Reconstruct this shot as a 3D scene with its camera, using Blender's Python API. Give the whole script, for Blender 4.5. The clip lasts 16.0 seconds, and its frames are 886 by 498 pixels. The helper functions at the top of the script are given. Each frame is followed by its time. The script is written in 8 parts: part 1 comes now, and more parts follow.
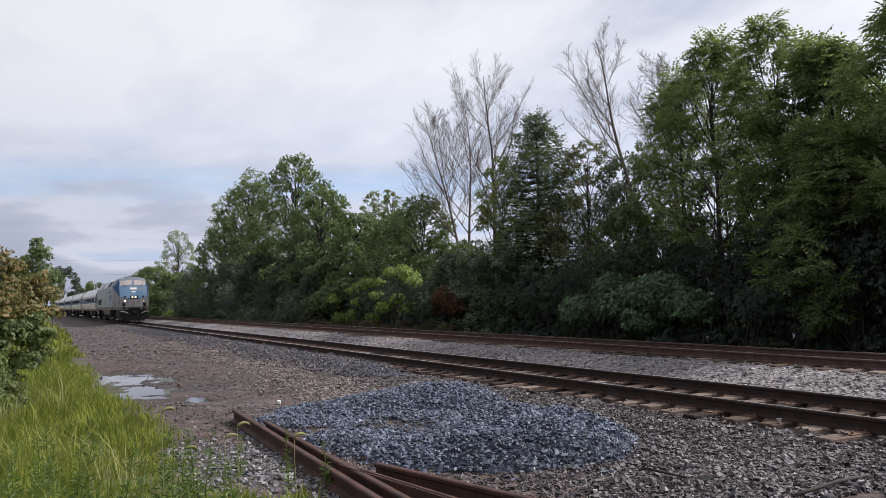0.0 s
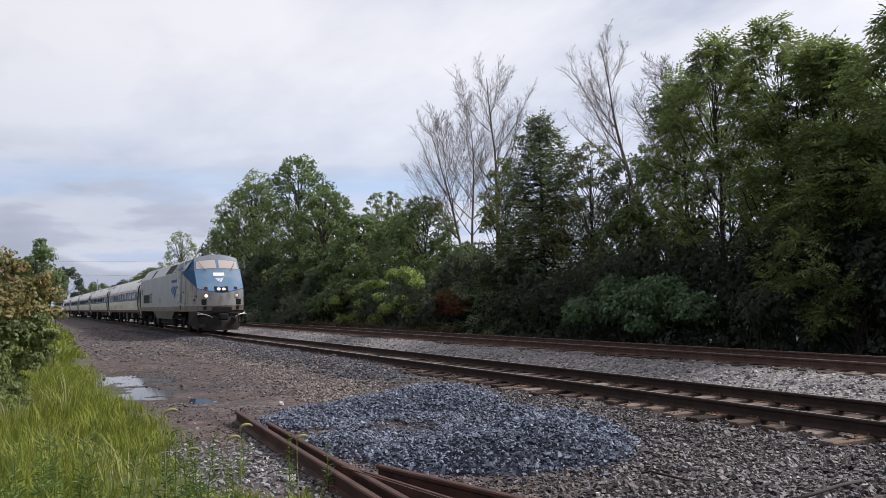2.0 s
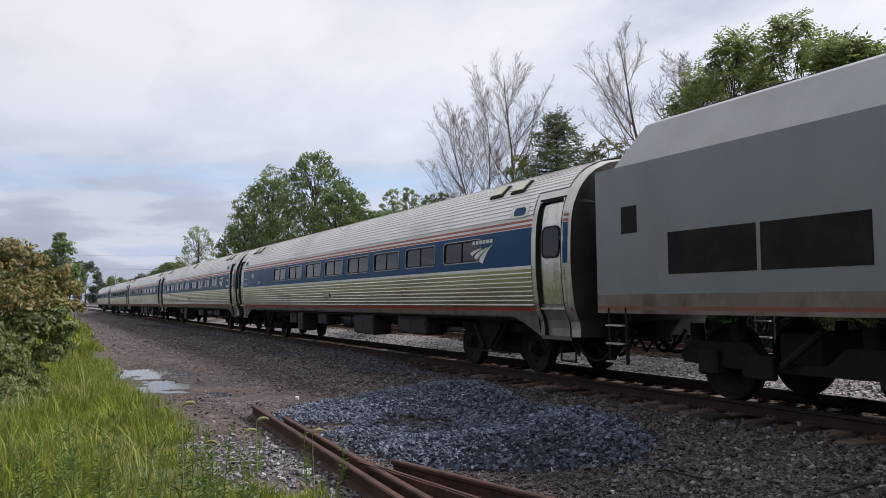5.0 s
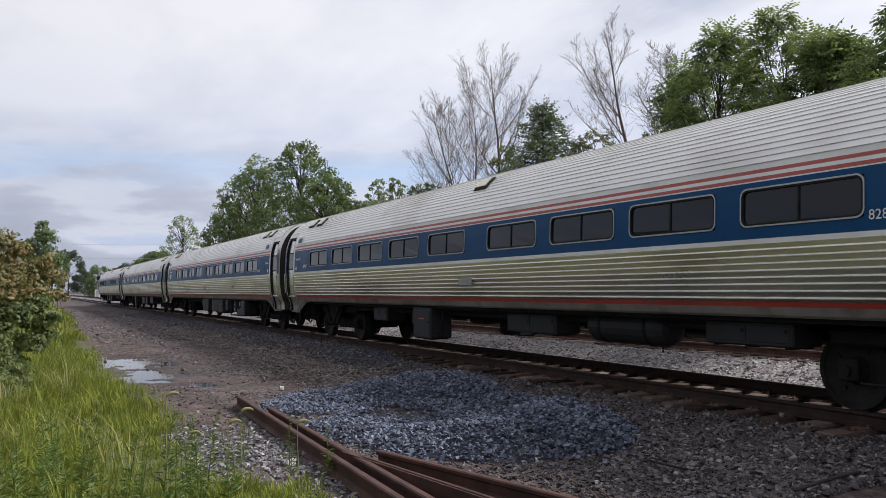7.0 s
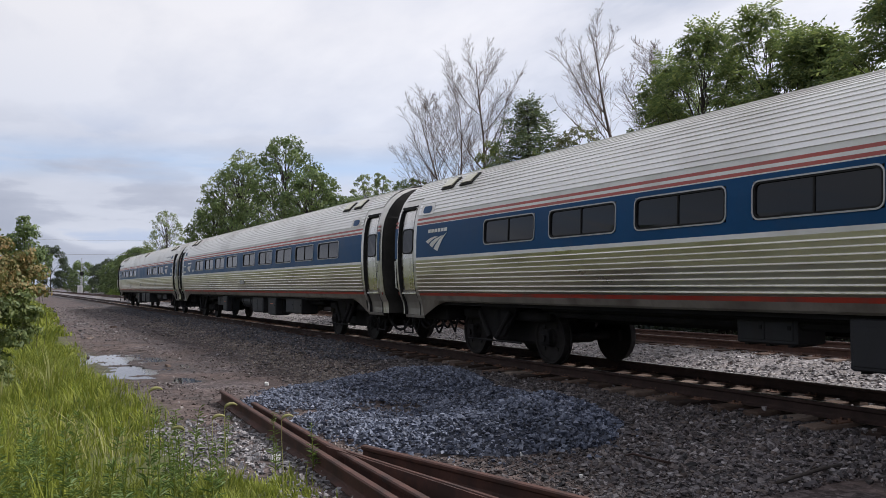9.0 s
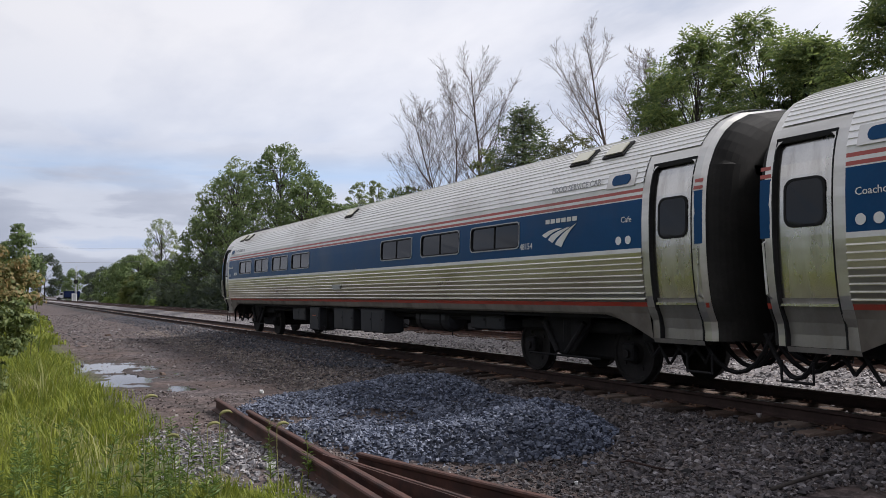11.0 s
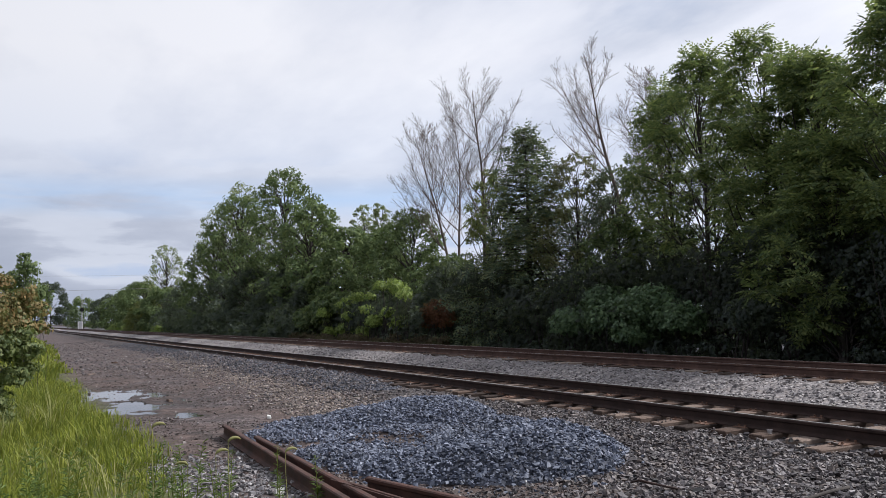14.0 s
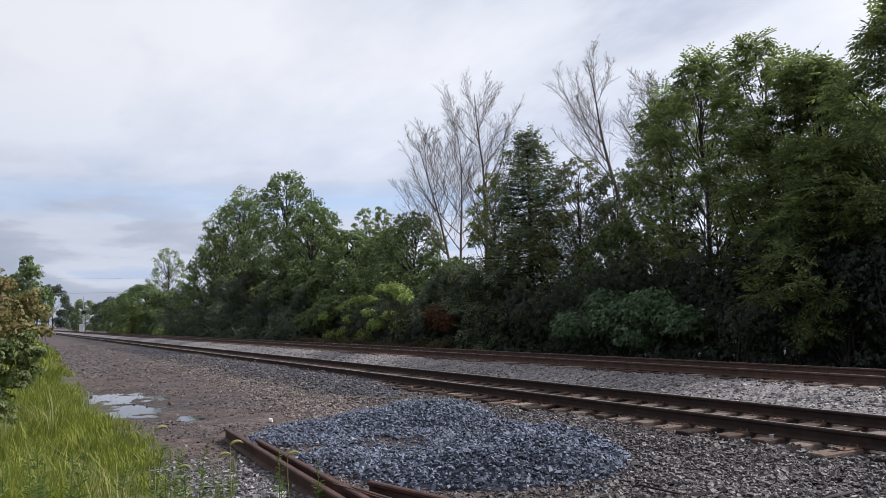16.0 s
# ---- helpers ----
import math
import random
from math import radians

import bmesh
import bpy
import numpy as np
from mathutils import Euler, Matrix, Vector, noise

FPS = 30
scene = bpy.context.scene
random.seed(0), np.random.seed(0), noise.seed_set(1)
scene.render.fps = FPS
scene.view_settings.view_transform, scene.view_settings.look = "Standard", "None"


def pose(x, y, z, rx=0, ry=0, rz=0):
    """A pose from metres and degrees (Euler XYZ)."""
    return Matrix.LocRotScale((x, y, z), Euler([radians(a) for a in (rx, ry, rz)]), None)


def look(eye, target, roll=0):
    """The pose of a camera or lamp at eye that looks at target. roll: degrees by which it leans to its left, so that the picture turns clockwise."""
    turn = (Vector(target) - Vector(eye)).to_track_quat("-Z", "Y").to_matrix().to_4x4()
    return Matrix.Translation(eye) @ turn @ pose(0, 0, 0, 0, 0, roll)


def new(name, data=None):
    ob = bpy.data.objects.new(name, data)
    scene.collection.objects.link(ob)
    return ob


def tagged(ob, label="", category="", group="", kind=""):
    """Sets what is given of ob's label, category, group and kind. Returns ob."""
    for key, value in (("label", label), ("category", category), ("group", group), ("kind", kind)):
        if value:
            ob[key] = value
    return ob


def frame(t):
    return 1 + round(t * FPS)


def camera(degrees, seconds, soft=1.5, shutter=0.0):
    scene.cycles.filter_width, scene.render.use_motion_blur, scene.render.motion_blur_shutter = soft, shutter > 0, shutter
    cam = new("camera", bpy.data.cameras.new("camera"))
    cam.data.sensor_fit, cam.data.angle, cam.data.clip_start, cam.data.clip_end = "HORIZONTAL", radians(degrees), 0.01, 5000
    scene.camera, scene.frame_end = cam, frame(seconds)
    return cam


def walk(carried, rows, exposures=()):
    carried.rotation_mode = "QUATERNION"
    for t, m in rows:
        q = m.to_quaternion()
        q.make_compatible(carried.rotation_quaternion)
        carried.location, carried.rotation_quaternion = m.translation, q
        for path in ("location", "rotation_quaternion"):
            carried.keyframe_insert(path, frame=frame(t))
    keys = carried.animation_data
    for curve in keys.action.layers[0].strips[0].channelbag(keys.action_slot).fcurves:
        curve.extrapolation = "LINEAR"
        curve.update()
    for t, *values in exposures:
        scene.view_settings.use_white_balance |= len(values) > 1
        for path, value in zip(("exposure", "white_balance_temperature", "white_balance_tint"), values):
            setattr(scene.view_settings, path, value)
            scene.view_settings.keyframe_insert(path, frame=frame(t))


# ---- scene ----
cam = camera(57.0, 16.0, soft=0.8)
CAMERA_ROWS = [
    (0, pose(0.023, 0.012, 1.423, 93.569, 1.301, -27.323)),
    (0.5, pose(0.023, 0.014, 1.431, 93.506, 1.254, -27.321)),
    (1, pose(0.024, 0.012, 1.430, 93.626, 1.258, -27.254)),
    (1.5, pose(0.018, 0.009, 1.430, 93.859, 1.246, -27.215)),
    (2, pose(0.023, 0.015, 1.427, 93.687, 1.150, -27.133)),
    (2.5, pose(0.020, 0.012, 1.427, 93.631, 1.125, -27.031)),
    (3, pose(0.026, 0.022, 1.424, 93.823, 0.787, -27.013)),
    (3.5, pose(0.015, 0.014, 1.431, 93.824, 0.760, -26.723)),
    (4, pose(0.013, 0.021, 1.425, 93.803, 0.735, -26.076)),
    (6.3, pose(0.012, -0.005, 1.421, 92.976, 0.589, -26.282)),
    (6.5, pose(0.016, 0.028, 1.425, 92.937, 0.566, -26.612)),
    (7, pose(0.018, 0.022, 1.425, 92.798, 0.439, -27.071)),
    (7.5, pose(0.017, 0.027, 1.419, 92.759, 0.386, -27.245)),
    (8, pose(0.008, 0.016, 1.425, 92.727, 0.462, -27.284)),
    (8.5, pose(0.028, 0.029, 1.420, 92.467, 0.540, -27.808)),
    (11, pose(0.021, 0.015, 1.411, 93.018, 0.552, -28.420)),
    (11.5, pose(0.026, 0.022, 1.419, 93.645, 0.740, -28.439)),
    (12, pose(0.017, 0.006, 1.422, 93.776, 0.889, -28.437)),
    (12.5, pose(0.016, 0.007, 1.421, 93.631, 1.082, -28.298)),
    (13, pose(0.013, 0.005, 1.421, 93.818, 1.767, -27.927)),
    (13.5, pose(0.017, 0.017, 1.424, 94.271, 1.637, -27.997)),
    (14, pose(0.011, 0.010, 1.418, 94.494, 1.624, -28.024)),
    (14.5, pose(0.016, 0.020, 1.417, 94.601, 1.604, -28.077)),
    (15, pose(0.011, 0.021, 1.418, 94.814, 1.392, -28.256)),
    (15.5, pose(0.013, 0.015, 1.422, 94.840, 1.511, -28.181)),
    (16, pose(0.000, 0.000, 1.424, 94.741, 1.510, -27.919)),
]
walk(cam, CAMERA_ROWS, [(0.0, 0.0, 6400, 13), (12.0, 0.0, 6400, 13), (14.0, 0.0, 6310, 12), (16.0, 0.0, 6280, 12)])

# The plan: x across the tracks, y along them, z = 0 at the head of the near track's rails.
TRACK_X, TRACK2_X, TRACK2_Z = 9.267, 14.443, 0.168
SPEED = 17.986
# the rear coupler of the locomotive passes y = 0 at about 5.6 s; its lead or lag in metres at a few times
TRAIN_LAG = [(0.0, 100.4), (2.0, 100.5), (3.5, 100.75), (4.0, 100.8), (6.5, 100.6), (7.0, 100.93), (7.5, 100.98), (8.0, 101.1), (8.5, 101.05), (11.0, 100.8), (12.0, 100.8), (12.5, 101.3), (16.0, 101.3)]


def train_y(t):
    return float(np.interp(t, [a for a, b in TRAIN_LAG], [b for a, b in TRAIN_LAG])) - SPEED * t


# ---- world and sun ----
def sky_world():
    world = bpy.data.worlds.new("overcast_sky")
    scene.world = world
    world.use_nodes = True
    nt = world.node_tree
    nt.nodes.clear()
    N, L = nt.nodes.new, nt.links.new
    out, bg = N("ShaderNodeOutputWorld"), N("ShaderNodeBackground")
    sky = N("ShaderNodeTexSky")
    sky.sky_type, sky.sun_disc = "NISHITA", False
    sky.sun_elevation, sky.sun_rotation = radians(43), radians(105)
    dim = N("ShaderNodeVectorMath"); dim.operation = "SCALE"; dim.inputs["Scale"].default_value = 0.11
    L(sky.outputs[0], dim.inputs[0])
    co = N("ShaderNodeTexCoord")
    sep = N("ShaderNodeSeparateXYZ"); L(co.outputs["Generated"], sep.inputs[0])
    up = N("ShaderNodeMath"); up.operation = "MAXIMUM"; up.inputs[1].default_value = 0.0
    L(sep.outputs["Z"], up.inputs[0])
    den = N("ShaderNodeMath"); den.inputs[1].default_value = 0.16; L(up.outputs[0], den.inputs[0])
    flat = N("ShaderNodeVectorMath"); flat.operation = "DIVIDE"
    comb = N("ShaderNodeCombineXYZ")
    for k in range(3):
        L(den.outputs[0], comb.inputs[k])
    L(co.outputs["Generated"], flat.inputs[0]); L(comb.outputs[0], flat.inputs[1])
    sc = N("ShaderNodeVectorMath"); sc.operation = "MULTIPLY"; sc.inputs[1].default_value = (1.0, 0.55, 1.0)
    L(flat.outputs[0], sc.inputs[0])
    n1 = N("ShaderNodeTexNoise"); n1.inputs["Scale"].default_value = 1.1; n1.inputs["Detail"].default_value = 7
    n1.inputs["Roughness"].default_value = 0.55
    L(sc.outputs[0], n1.inputs["Vector"])
    n2 = N("ShaderNodeTexNoise"); n2.inputs["Scale"].default_value = 3.1; n2.inputs["Detail"].default_value = 6
    L(sc.outputs[0], n2.inputs["Vector"])
    # cloud shade: pale above, greyer and bluer bellies towards the horizon
    shade = N("ShaderNodeValToRGB")
    e = shade.color_ramp.elements
    e[0].position, e[0].color = 0.36, (0.50, 0.545, 0.64, 1)
    e[1].position, e[1].color = 0.60, (0.86, 0.87, 0.905, 1)
    mid = e.new(0.47); mid.color = (0.72, 0.745, 0.81, 1)
    mixn = N("ShaderNodeMix"); mixn.data_type = "FLOAT"; mixn.inputs[0].default_value = 0.3
    L(n1.outputs["Fac"], mixn.inputs[2]); L(n2.outputs["Fac"], mixn.inputs[3])
    L(mixn.outputs[0], shade.inputs["Fac"])
    low = N("ShaderNodeValToRGB")
    e = low.color_ramp.elements
    e[0].position, e[0].color = 0.0, (0.60, 0.68, 0.82, 1)
    e[1].position, e[1].color = 0.30, (1.0, 1.0, 1.0, 1)
    m = e.new(0.12); m.color = (0.80, 0.86, 0.95, 1)
    L(up.outputs[0], low.inputs["Fac"])
    mul = N("ShaderNodeMix"); mul.data_type = "RGBA"; mul.blend_type = "MULTIPLY"; mul.inputs[0].default_value = 1.0
    L(shade.outputs[0], mul.inputs[6]); L(low.outputs[0], mul.inputs[7])
    # cover: small rifts where the blue shows
    cover = N("ShaderNodeValToRGB")
    e = cover.color_ramp.elements
    e[0].position, e[0].color = 0.30, (0.7, 0.7, 0.7, 1)
    e[1].position, e[1].color = 0.40, (1, 1, 1, 1)
    L(n1.outputs["Fac"], cover.inputs["Fac"])
    mix = N("ShaderNodeMix"); mix.data_type = "RGBA"
    L(cover.outputs[0], mix.inputs[0]); L(dim.outputs[0], mix.inputs[6]); L(mul.outputs[2], mix.inputs[7])
    # banks of low cloud lying in long level streaks near the horizon
    lay = N("ShaderNodeMapping"); lay.inputs["Scale"].default_value = (5.5, 5.5, 24.0); lay.inputs["Location"].default_value = (4.3, 1.2, 0.35)
    L(co.outputs["Generated"], lay.inputs[0])
    n3 = N("ShaderNodeTexNoise"); n3.inputs["Scale"].default_value = 1.0; n3.inputs["Detail"].default_value = 6; n3.inputs["Roughness"].default_value = 0.5
    L(lay.outputs[0], n3.inputs["Vector"])
    bank = N("ShaderNodeValToRGB")
    e = bank.color_ramp.elements
    e[0].position, e[0].color = 0.36, (0.43, 0.47, 0.56, 1)
    e[1].position, e[1].color = 0.66, (0.52, 0.61, 0.77, 1)
    for pos, c in ((0.45, (0.50, 0.54, 0.63, 1)), (0.51, (0.64, 0.68, 0.76, 1)), (0.58, (0.67, 0.71, 0.79, 1))):
        e.new(pos).color = c
    L(n3.outputs["Fac"], bank.inputs["Fac"])
    where = N("ShaderNodeValToRGB")
    e = where.color_ramp.elements
    e[0].position, e[0].color = 0.11, (0.85, 0.85, 0.85, 1)
    e[1].position, e[1].color = 0.21, (0, 0, 0, 1)
    L(up.outputs[0], where.inputs["Fac"])
    mix2 = N("ShaderNodeMix"); mix2.data_type = "RGBA"
    L(where.outputs[0], mix2.inputs[0]); L(mix.outputs[2], mix2.inputs[6]); L(bank.outputs[0], mix2.inputs[7])
    # a long thin rift of blue above the low banks
    rift = N("ShaderNodeMapping"); rift.inputs["Scale"].default_value = (2.2, 2.2, 16.0); rift.inputs["Location"].default_value = (1.3, 0.4, 0.2)
    L(co.outputs["Generated"], rift.inputs[0])
    n4 = N("ShaderNodeTexNoise"); n4.inputs["Scale"].default_value = 1.0; n4.inputs["Detail"].default_value = 5
    L(rift.outputs[0], n4.inputs["Vector"])
    tear = N("ShaderNodeValToRGB")
    e = tear.color_ramp.elements
    e[0].position, e[0].color = 0.47, (0, 0, 0, 1)
    e[1].position, e[1].color = 0.56, (0.85, 0.85, 0.85, 1)
    L(n4.outputs["Fac"], tear.inputs["Fac"])
    belt = N("ShaderNodeValToRGB")
    e = belt.color_ramp.elements
    e[0].position, e[0].color = 0.115, (0, 0, 0, 1)
    e[1].position, e[1].color = 0.17, (0, 0, 0, 1)
    e.new(0.14).color = (1, 1, 1, 1)
    L(up.outputs[0], belt.inputs["Fac"])
    both = N("ShaderNodeMath"); both.operation = "MULTIPLY"
    L(tear.outputs[0], both.inputs[0]); L(belt.outputs[0], both.inputs[1])
    mix3 = N("ShaderNodeMix"); mix3.data_type = "RGBA"
    L(both.outputs[0], mix3.inputs[0]); L(mix2.outputs[2], mix3.inputs[6]); mix3.inputs[7].default_value = (0.47, 0.63, 0.86, 1)
    # the cloud is thinner and brighter towards the sun
    glow = N("ShaderNodeMapRange")
    for k, v in (("From Min", -0.9), ("From Max", 0.9), ("To Min", 0.74), ("To Max", 1.18)):
        glow.inputs[k].default_value = v
    L(sep.outputs["X"], glow.inputs["Value"])
    thin = N("ShaderNodeVectorMath"); thin.operation = "SCALE"
    L(mix3.outputs[2], thin.inputs[0]); L(glow.outputs[0], thin.inputs["Scale"])
    L(thin.outputs[0], bg.inputs["Color"])
    bg.inputs["Strength"].default_value = 1.0
    L(bg.outputs[0], out.inputs[0])


sky_world()
sun = new("sun", bpy.data.lights.new("sun", "SUN"))
sun.data.energy, sun.data.angle, sun.data.color = 5.0, radians(10), (1.0, 0.975, 0.935)
sun.matrix_world = look((0, 0, 50), (-30, 8, 50 - 28.5))

# ---- materials ----
def material(name, rough=0.6, metal=0.0, spec=0.5):
    m = bpy.data.materials.new(name)
    m.use_nodes = True
    b = m.node_tree.nodes["Principled BSDF"]
    b.inputs["Roughness"].default_value, b.inputs["Metallic"].default_value = rough, metal
    b.inputs["Specular IOR Level"].default_value = spec
    return m, m.node_tree, b


def tex_noise(nt, scale, detail=4, rough=0.55, stretch=None, co="Object"):
    c = nt.nodes.new("ShaderNodeTexCoord")
    n = nt.nodes.new("ShaderNodeTexNoise")
    n.inputs["Scale"].default_value, n.inputs["Detail"].default_value, n.inputs["Roughness"].default_value = scale, detail, rough
    src = c.outputs[co]
    if stretch:
        mp = nt.nodes.new("ShaderNodeMapping")
        mp.inputs["Scale"].default_value = stretch
        nt.links.new(src, mp.inputs[0])
        src = mp.outputs[0]
    nt.links.new(src, n.inputs["Vector"])
    return n.outputs["Fac"]


def ramp(nt, fac, stops):
    r = nt.nodes.new("ShaderNodeValToRGB")
    e = r.color_ramp.elements
    while len(e) > 1:
        e.remove(e[-1])
    e[0].position, e[0].color = stops[0][0], (*stops[0][1], 1)
    for p, c in stops[1:]:
        e.new(p).color = (*c, 1)
    nt.links.new(fac, r.inputs["Fac"])
    return r.outputs["Color"]


def blend(nt, fac, a, b, mode="MIX"):
    m = nt.nodes.new("ShaderNodeMix")
    m.data_type, m.blend_type = "RGBA", mode
    for sock, v in ((m.inputs[0], fac), (m.inputs[6], a), (m.inputs[7], b)):
        if isinstance(v, (int, float)):
            sock.default_value = v
        elif isinstance(v, tuple):
            sock.default_value = (*v, 1)
        else:
            nt.links.new(v, sock)
    return m.outputs[2]


def bump(nt, b, height, strength=0.3, dist=0.01):
    n = nt.nodes.new("ShaderNodeBump")
    n.inputs["Strength"].default_value, n.inputs["Distance"].default_value = strength, dist
    nt.links.new(height, n.inputs["Height"])
    nt.links.new(n.outputs[0], b.inputs["Normal"])


def grey(v):
    return (v, v, v)


def worn(name, c, c2, rough=0.5, metal=0.0, scale=3.0, fine=40.0, stretch=None, dirt=None, dirt_amount=0.5, bumpy=0.1, spec=0.5):
    """A painted or bare surface: two tones at a large and a small scale, and dirt in patches."""
    coated = metal > 0 or rough <= 0.5
    m, nt, b = material(name, rough, metal, spec)
    big, small = tex_noise(nt, scale, 5, 0.6, stretch), tex_noise(nt, fine, 3)
    col = ramp(nt, big, [(0.35, c), (0.65, c2)])
    col = blend(nt, 0.07 if coated else 0.35, col, ramp(nt, small, [(0.3, grey(0.25)), (0.7, grey(0.75))]), "OVERLAY")
    if dirt:
        f = ramp(nt, tex_noise(nt, scale * 1.7, 4 if coated else 6, 0.55 if coated else 0.7, stretch), [(0.5, grey(0)), (0.72, grey(dirt_amount))])
        col = blend(nt, f, col, dirt)
    nt.links.new(col, b.inputs["Base Color"])
    rr = ramp(nt, big if coated else small, [(0.3, grey(max(0.05, rough - 0.07))), (0.7, grey(min(1, rough + 0.1)))])
    nt.links.new(rr, b.inputs["Roughness"])
    if bumpy:
        bump(nt, b, big if coated else small, bumpy, 0.02 if coated else 0.004)
    return m


def pebbles(name, tones, rough=0.65, spread=0.6, fine=60):
    """Loose stones: each one its own tone."""
    m, nt, b = material(name, rough, spec=0.5)
    g = nt.nodes.new("ShaderNodeNewGeometry")
    n = len(tones)
    col = ramp(nt, g.outputs["Random Per Island"], [(k / (n - 1), c) for k, c in enumerate(tones)])
    col = blend(nt, 0.22, col, ramp(nt, tex_noise(nt, fine, 4), [(0.3, grey(0.2)), (0.7, grey(0.8))]), "OVERLAY")
    col = blend(nt, 0.5, col, ramp(nt, tex_noise(nt, 0.55, 4), [(0.35, grey(0.35)), (0.65, grey(0.62))]), "OVERLAY")
    nt.links.new(col, b.inputs["Base Color"])
    bump(nt, b, tex_noise(nt, fine, 3), 0.25, 0.003)
    return m


def leafy(name, tones, rough=0.55, through_light=0.25, patch=0.5, spec=0.3, spread=(0.36, 0.66)):
    """Leaves: each one its own green, with paler and darker sprays over the crown."""
    m, nt, b = material(name, rough, spec=spec)
    g = nt.nodes.new("ShaderNodeNewGeometry")
    n = len(tones)
    col = ramp(nt, g.outputs["Random Per Island"], [(k / (n - 1), c) for k, c in enumerate(tones)])
    col = blend(nt, 0.6, col, ramp(nt, tex_noise(nt, patch, 3), [(0.35, grey(spread[0])), (0.65, grey(spread[1]))]), "OVERLAY")
    nt.links.new(col, b.inputs["Base Color"])
    t = nt.nodes.new("ShaderNodeBsdfTranslucent")
    nt.links.new(blend(nt, 0.5, col, (0.19, 0.25, 0.055), "MIX"), t.inputs["Color"])
    mx = nt.nodes.new("ShaderNodeMixShader")
    mx.inputs[0].default_value = through_light
    nt.links.new(b.outputs[0], mx.inputs[1]); nt.links.new(t.outputs[0], mx.inputs[2])
    nt.links.new(mx.outputs[0], nt.nodes["Material Output"].inputs["Surface"])
    return m


def ground_material():
    """Trodden gravel and dirt, damp in hollows, loam under the grass."""
    m, nt, b = material("gravel_ground", 0.9, spec=0.3)
    cell = nt.nodes.new("ShaderNodeTexVoronoi"); cell.inputs["Scale"].default_value = 22
    c = nt.nodes.new("ShaderNodeTexCoord"); nt.links.new(c.outputs["Object"], cell.inputs["Vector"])
    stone = ramp(nt, cell.outputs["Color"], [(0.2, (0.034, 0.027, 0.027)), (0.5, (0.072, 0.058, 0.058)), (0.8, (0.135, 0.115, 0.115))])
    dirt = ramp(nt, tex_noise(nt, 5, 6, 0.65), [(0.3, (0.056, 0.040, 0.035)), (0.7, (0.115, 0.086, 0.077))])
    mask = ramp(nt, tex_noise(nt, 0.6, 5, 0.6), [(0.42, grey(0)), (0.58, grey(1))])
    col = blend(nt, mask, dirt, stone)
    lump = nt.nodes.new("ShaderNodeTexVoronoi"); lump.inputs["Scale"].default_value = 8
    nt.links.new(c.outputs["Object"], lump.inputs["Vector"])
    tone = nt.nodes.new("ShaderNodeSeparateXYZ"); nt.links.new(lump.outputs["Color"], tone.inputs[0])
    col = blend(nt, 0.55, col, ramp(nt, tone.outputs[0], [(0.1, grey(0.22)), (0.9, grey(0.78))]), "OVERLAY")
    col = blend(nt, 0.6, col, ramp(nt, tex_noise(nt, 1.6, 6, 0.7), [(0.38, (0.26, 0.24, 0.24)), (0.62, (0.62, 0.60, 0.60))]), "OVERLAY")
    sep = nt.nodes.new("ShaderNodeSeparateXYZ"); nt.links.new(c.outputs["Object"], sep.inputs[0])
    # damp where the ground lies low
    wet = nt.nodes.new("ShaderNodeMapRange")
    for k, v in (("From Min", -0.308), ("From Max", -0.286), ("To Min", 0.33), ("To Max", 1.0)):
        wet.inputs[k].default_value = v
    nt.links.new(sep.outputs["Z"], wet.inputs["Value"])
    col = blend(nt, 1.0, col, wet.outputs[0], "MULTIPLY")
    # loam under the grass verge
    verge = nt.nodes.new("ShaderNodeMapRange")
    for k, v in (("From Min", 1.4), ("From Max", 2.1), ("To Min", 1.0), ("To Max", 0.0)):
        verge.inputs[k].default_value = v
    nt.links.new(sep.outputs["X"], verge.inputs["Value"])
    loam = ramp(nt, tex_noise(nt, 2.2, 6, 0.7), [(0.3, (0.05, 0.047, 0.024)), (0.5, (0.07, 0.08, 0.024)), (0.7, (0.105, 0.115, 0.034))])
    col = blend(nt, verge.outputs[0], col, loam)
    nt.links.new(col, b.inputs["Base Color"])
    rr = nt.nodes.new("ShaderNodeMapRange")
    for k, v in (("From Min", -0.32), ("From Max", -0.29), ("To Min", 0.45), ("To Max", 0.92)):
        rr.inputs[k].default_value = v
    nt.links.new(sep.outputs["Z"], rr.inputs["Value"]); nt.links.new(rr.outputs[0], b.inputs["Roughness"])
    bump(nt, b, cell.outputs["Distance"], 0.6, 0.02)
    return m


def ballast_material(name, tones):
    m, nt, b = material(name, 0.9, spec=0.3)
    cell = nt.nodes.new("ShaderNodeTexVoronoi"); cell.inputs["Scale"].default_value = 17
    c = nt.nodes.new("ShaderNodeTexCoord"); nt.links.new(c.outputs["Object"], cell.inputs["Vector"])
    sep = nt.nodes.new("ShaderNodeSeparateXYZ"); nt.links.new(cell.outputs["Color"], sep.inputs[0])
    n = len(tones)
    col = ramp(nt, sep.outputs[0], [(k / (n - 1), t) for k, t in enumerate(tones)])
    col = blend(nt, 0.5, col, ramp(nt, tex_noise(nt, 0.8, 5), [(0.35, grey(0.35)), (0.65, grey(0.62))]), "OVERLAY")
    nt.links.new(col, b.inputs["Base Color"])
    inv = nt.nodes.new("ShaderNodeMath"); inv.operation = "MULTIPLY"; inv.inputs[1].default_value = -1
    nt.links.new(cell.outputs["Distance"], inv.inputs[0])
    bump(nt, b, inv.outputs[0], 0.9, 0.035)
    return m


